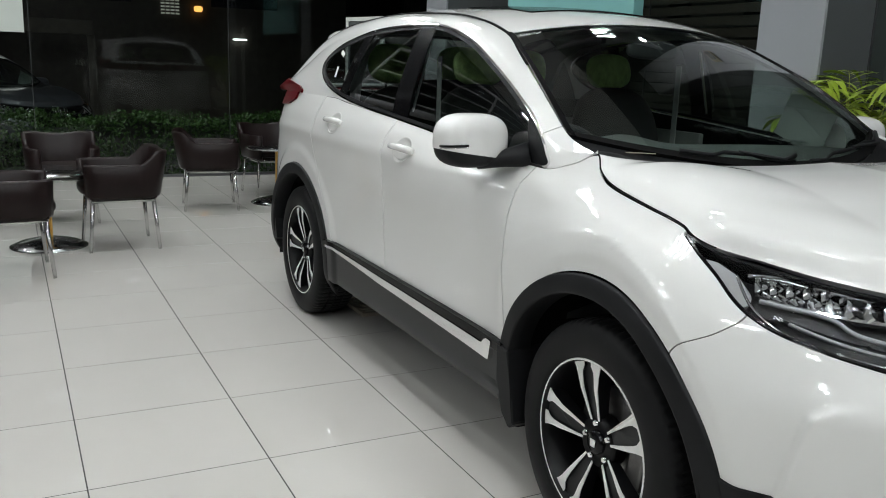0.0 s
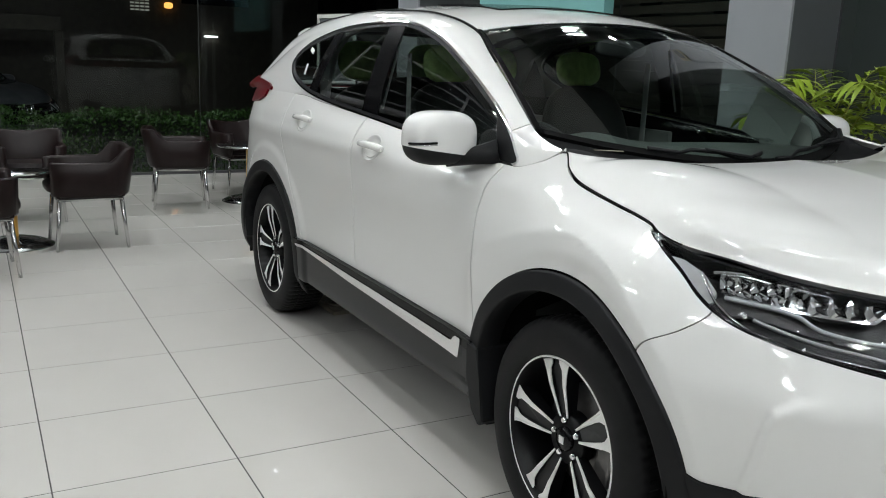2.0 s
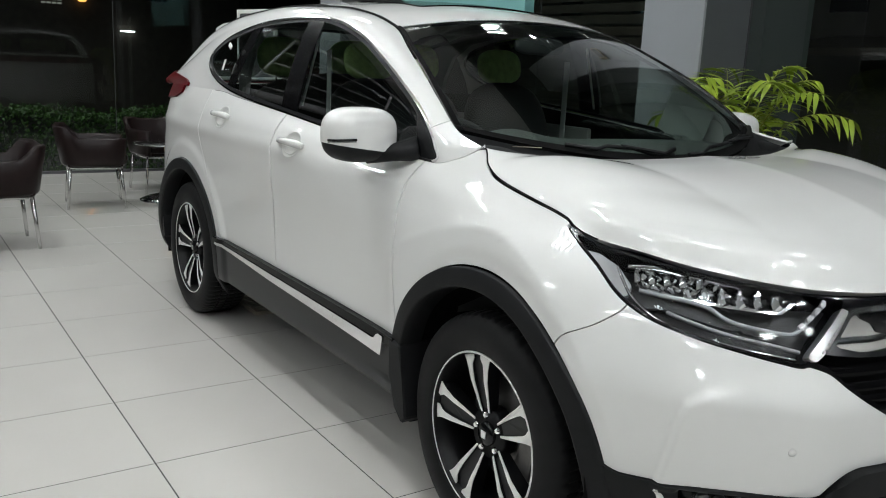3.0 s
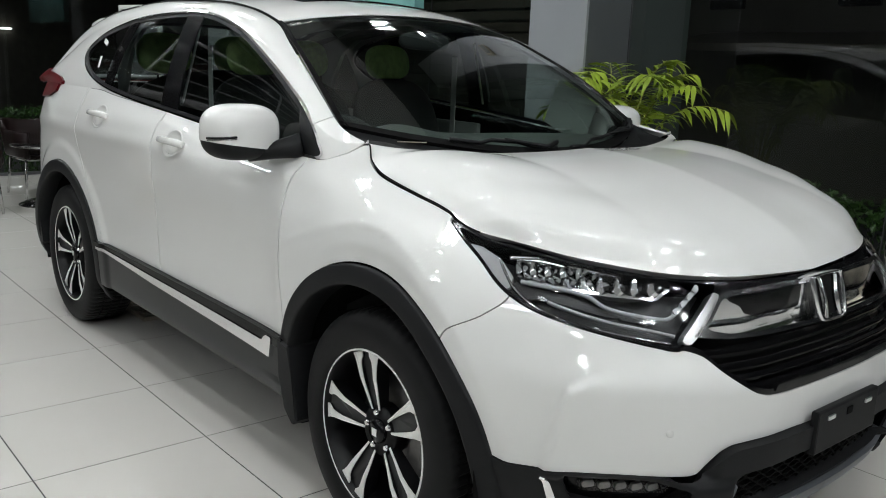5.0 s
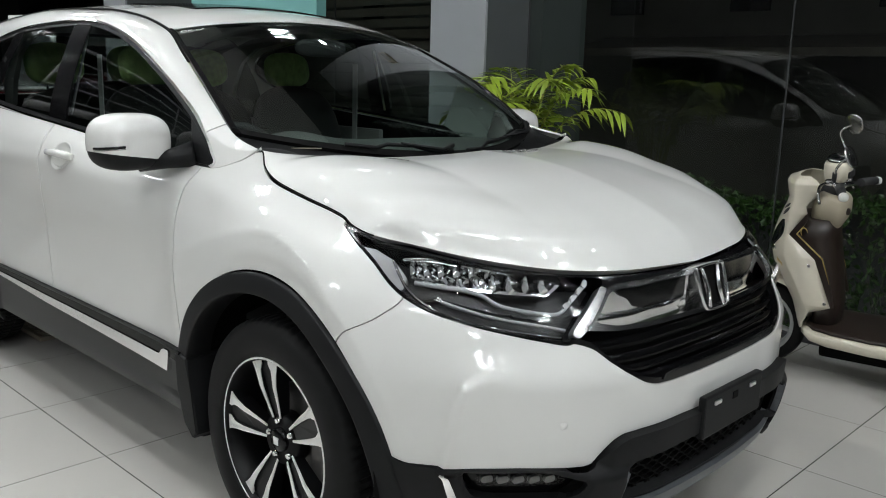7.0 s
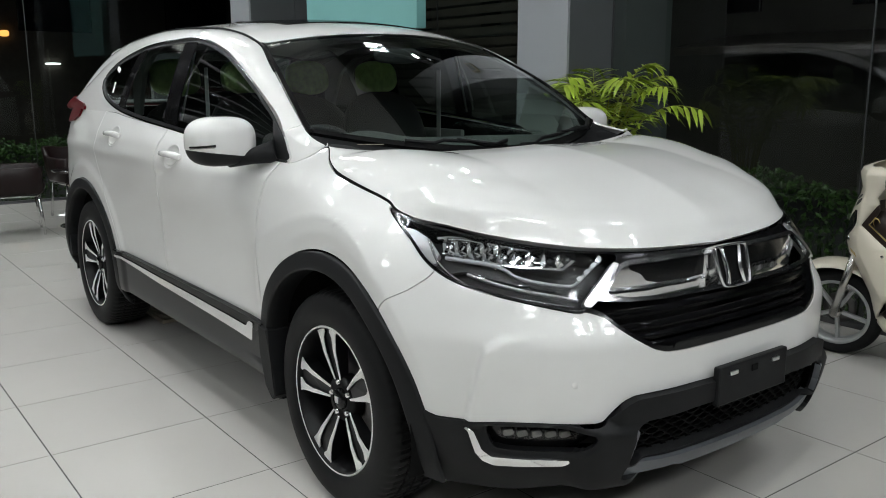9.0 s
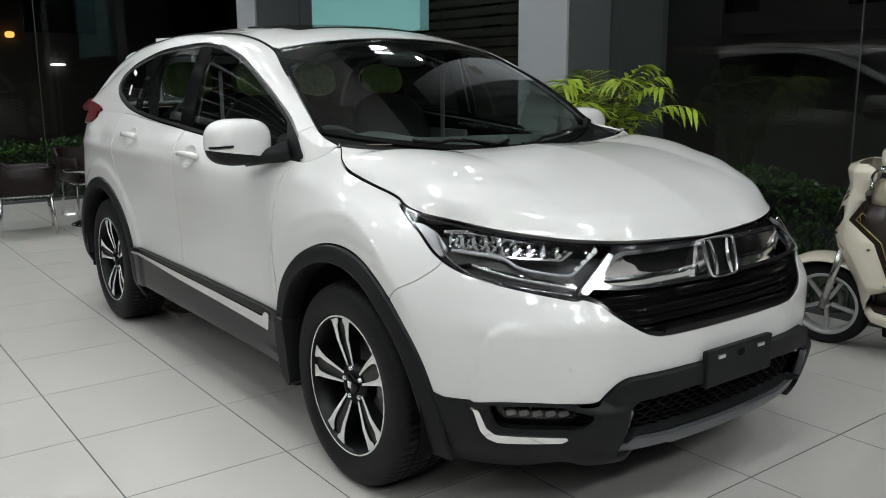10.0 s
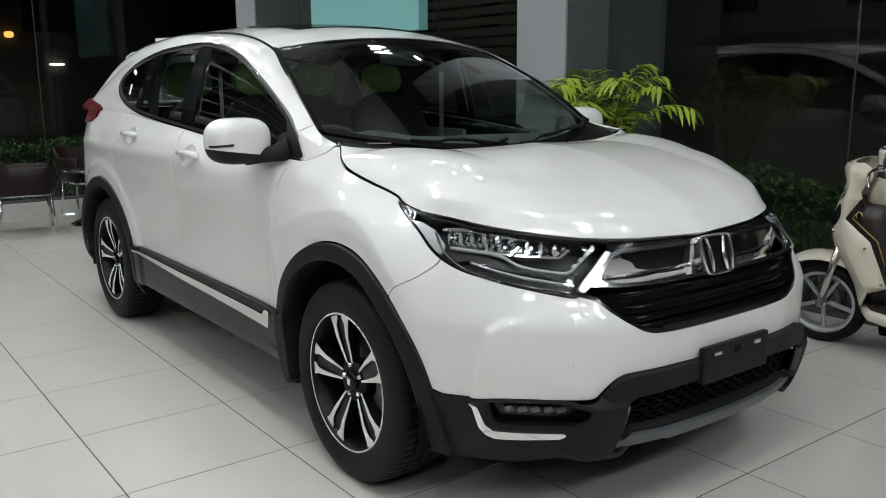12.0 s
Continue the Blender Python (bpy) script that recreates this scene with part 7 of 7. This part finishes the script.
    part("reflector", blob(bmesh.new(), (0.012, 0.02, 0.012), (-0.055, -0.10, 0.60), 2), CHROME, sc)
    part("side_stand", tube(bmesh.new(), [(-0.72, 0.10, 0.18), (-0.66, 0.27, 0.034)], 0.010, 8), TRIM_DARK, sc)
    return sc


parked = scooter(0.17, 1.97, 186)
parked.matrix_world = pose(0.17, 1.97, 0, 7) @ pose(0, 0, 0, 0, 0, 186)

# ---------------------------------------------------------------- a slatted panel by the far wall, mirrored in the shop window
slats = thing("slatted_panel", "pale slatted panel standing against the dark wall", "panel", at=(-6.05, -8.30, 0), turn=0)
for k in range(8):
    part("slat", box(bmesh.new(), (0.055, 0.025, 1.02), (-0.40 + 0.114 * k, 0, 0.53), bevel=0.004), SIGN_WHITE, slats)
for z in (0.10, 0.94):
    part("rail", box(bmesh.new(), (0.92, 0.03, 0.05), (0, -0.029, z), bevel=0.004), SIGN_WHITE, slats)
for x in (-0.40, 0.40):
    part("foot", box(bmesh.new(), (0.04, 0.10, 0.03), (x, -0.01, 0.015), bevel=0.004), SIGN_WHITE, slats)

# ---------------------------------------------------------------- the dark building across the yard, with two lamps on it
far = thing("building", "dark building across the yard at night", "building", kind="structure", at=(-21.0, 0, -0.14))
part("wall", box(bmesh.new(), (3.0, 40.0, 7.0), (0, 0, 3.5)), SLATS, far)
for k in range(9):
    part("window", box(bmesh.new(), (0.06, 1.6, 1.5), (1.52, -14 + 3.4 * k, 3.4), bevel=0.01), DARK_GLASS, far)
for name, mat, label, at, size in (("wall_lamp", ORANGE_LAMP, "far orange lamp glowing on a dark wall", (-19.40, 1.88, 2.44), (0.10, 0.20, 0.14)),
                                   ("tube_lamp", FAR_LAMP, "far white tube lamp glowing on a dark wall", (-19.42, 2.86, 1.78), (0.06, 0.34, 0.04))):
    lamp = thing(name, label, "lamp", at=at)
    part("glass", blob(bmesh.new(), [s / 2 for s in size], (0, 0, 0), 3.0), mat, lamp)
    part("bracket", box(bmesh.new(), (0.06, 0.05, 0.05), (-0.05, 0, 0)), STEEL, lamp)

gate = thing("gate", "dim beige wall panel across the yard", "wall", kind="structure", at=(-17.2, -2.2, -0.14))
part("panel", box(bmesh.new(), (0.12, 3.1, 0.28), (0, 0, 1.985), bevel=0.01), SLATS, gate)
for y in (-1.5, 1.5):
    part("post", box(bmesh.new(), (0.16, 0.16, 1.84), (0, y, 0.92), bevel=0.01), SLATS, gate)
grid = thing("lit_window", "small barred window glowing across the yard", "window", kind="structure", at=(-19.44, 1.24, 2.45))
for k in range(5):
    for c in range(4):
        part("pane", box(bmesh.new(), (0.02, 0.085, 0.035), (0, -0.16 + 0.11 * c, -0.14 + 0.075 * k)), LIT_WINDOW, grid)

house = thing("house", "dim beige house across the side yard at night", "building", at=(-5.0, 10.6, -0.14))
part("wall", box(bmesh.new(), (16.0, 3.0, 6.5), (0, 0, 3.25), bevel=0.02), YARD_WALL, house)
for k in range(7):
    part("window", box(bmesh.new(), (0.55, 0.06, 0.95), (-6.0 + 1.9 * k, -1.52, 2.95), bevel=0.01), DARK_GLASS, house)
part("awning", box(bmesh.new(), (7.0, 1.3, 0.10), (3.2, -2.1, 2.35), pose(0, 0, 0, 9), bevel=0.01), SLATS, house)

# ---------------------------------------------------------------- floor tiles
tile_size = 0.6
bm = bmesh.new()
box(bm, (tile_size - 0.0045, tile_size - 0.0045, 0.012), (0, 0, 0))
bmesh.ops.bevel(bm, geom=[e for e in bm.edges if all(v.co.z > 0 for v in e.verts)], offset=0.0009, segments=1, affect="EDGES")
tile_mesh = bpy.data.meshes.new("tile")
bm.to_mesh(tile_mesh)
bm.free()
tile_mesh.materials.append(TILE)
mid = floor.matrix_basis.inverted()
rest_v, rest_f = [], []
base_v, base_f = [v.co.copy() for v in tile_mesh.vertices], [tuple(p.vertices) for p in tile_mesh.polygons]
for i in range(-13, 14):
    for j in range(-14, 8):
        cx, cy = -0.947 + tile_size * (i + 0.5), -0.963 + tile_size * (j + 0.5)
        lo, hi = (max(cx - 0.3, WEST + 0.03), max(cy - 0.3, SOUTH)), (min(cx + 0.3, EAST), min(cy + 0.3, NORTH - 0.03))
        if hi[0] - lo[0] < 0.05 or hi[1] - lo[1] < 0.05:
            continue
        whole = hi[0] - lo[0] > 0.599 and hi[1] - lo[1] > 0.599
        if whole and cx < 2.6 and cy > -4.3:
            part("tile", tile_mesh, None, floor, at=mid @ pose(cx, cy, -0.006))
        else:
            k = len(rest_v)
            sx, sy = (hi[0] - lo[0]) / 0.6, (hi[1] - lo[1]) / 0.6
            rest_v += [mid @ Vector(((lo[0] + hi[0]) / 2 + v.x * sx, (lo[1] + hi[1]) / 2 + v.y * sy, v.z - 0.006)) for v in base_v]
            rest_f += [tuple(k + n for n in f) for f in base_f]
tagged(part("edge_tiles", mesh("edge_tiles", rest_v, rest_f, False), TILE, floor), kind="stuff")
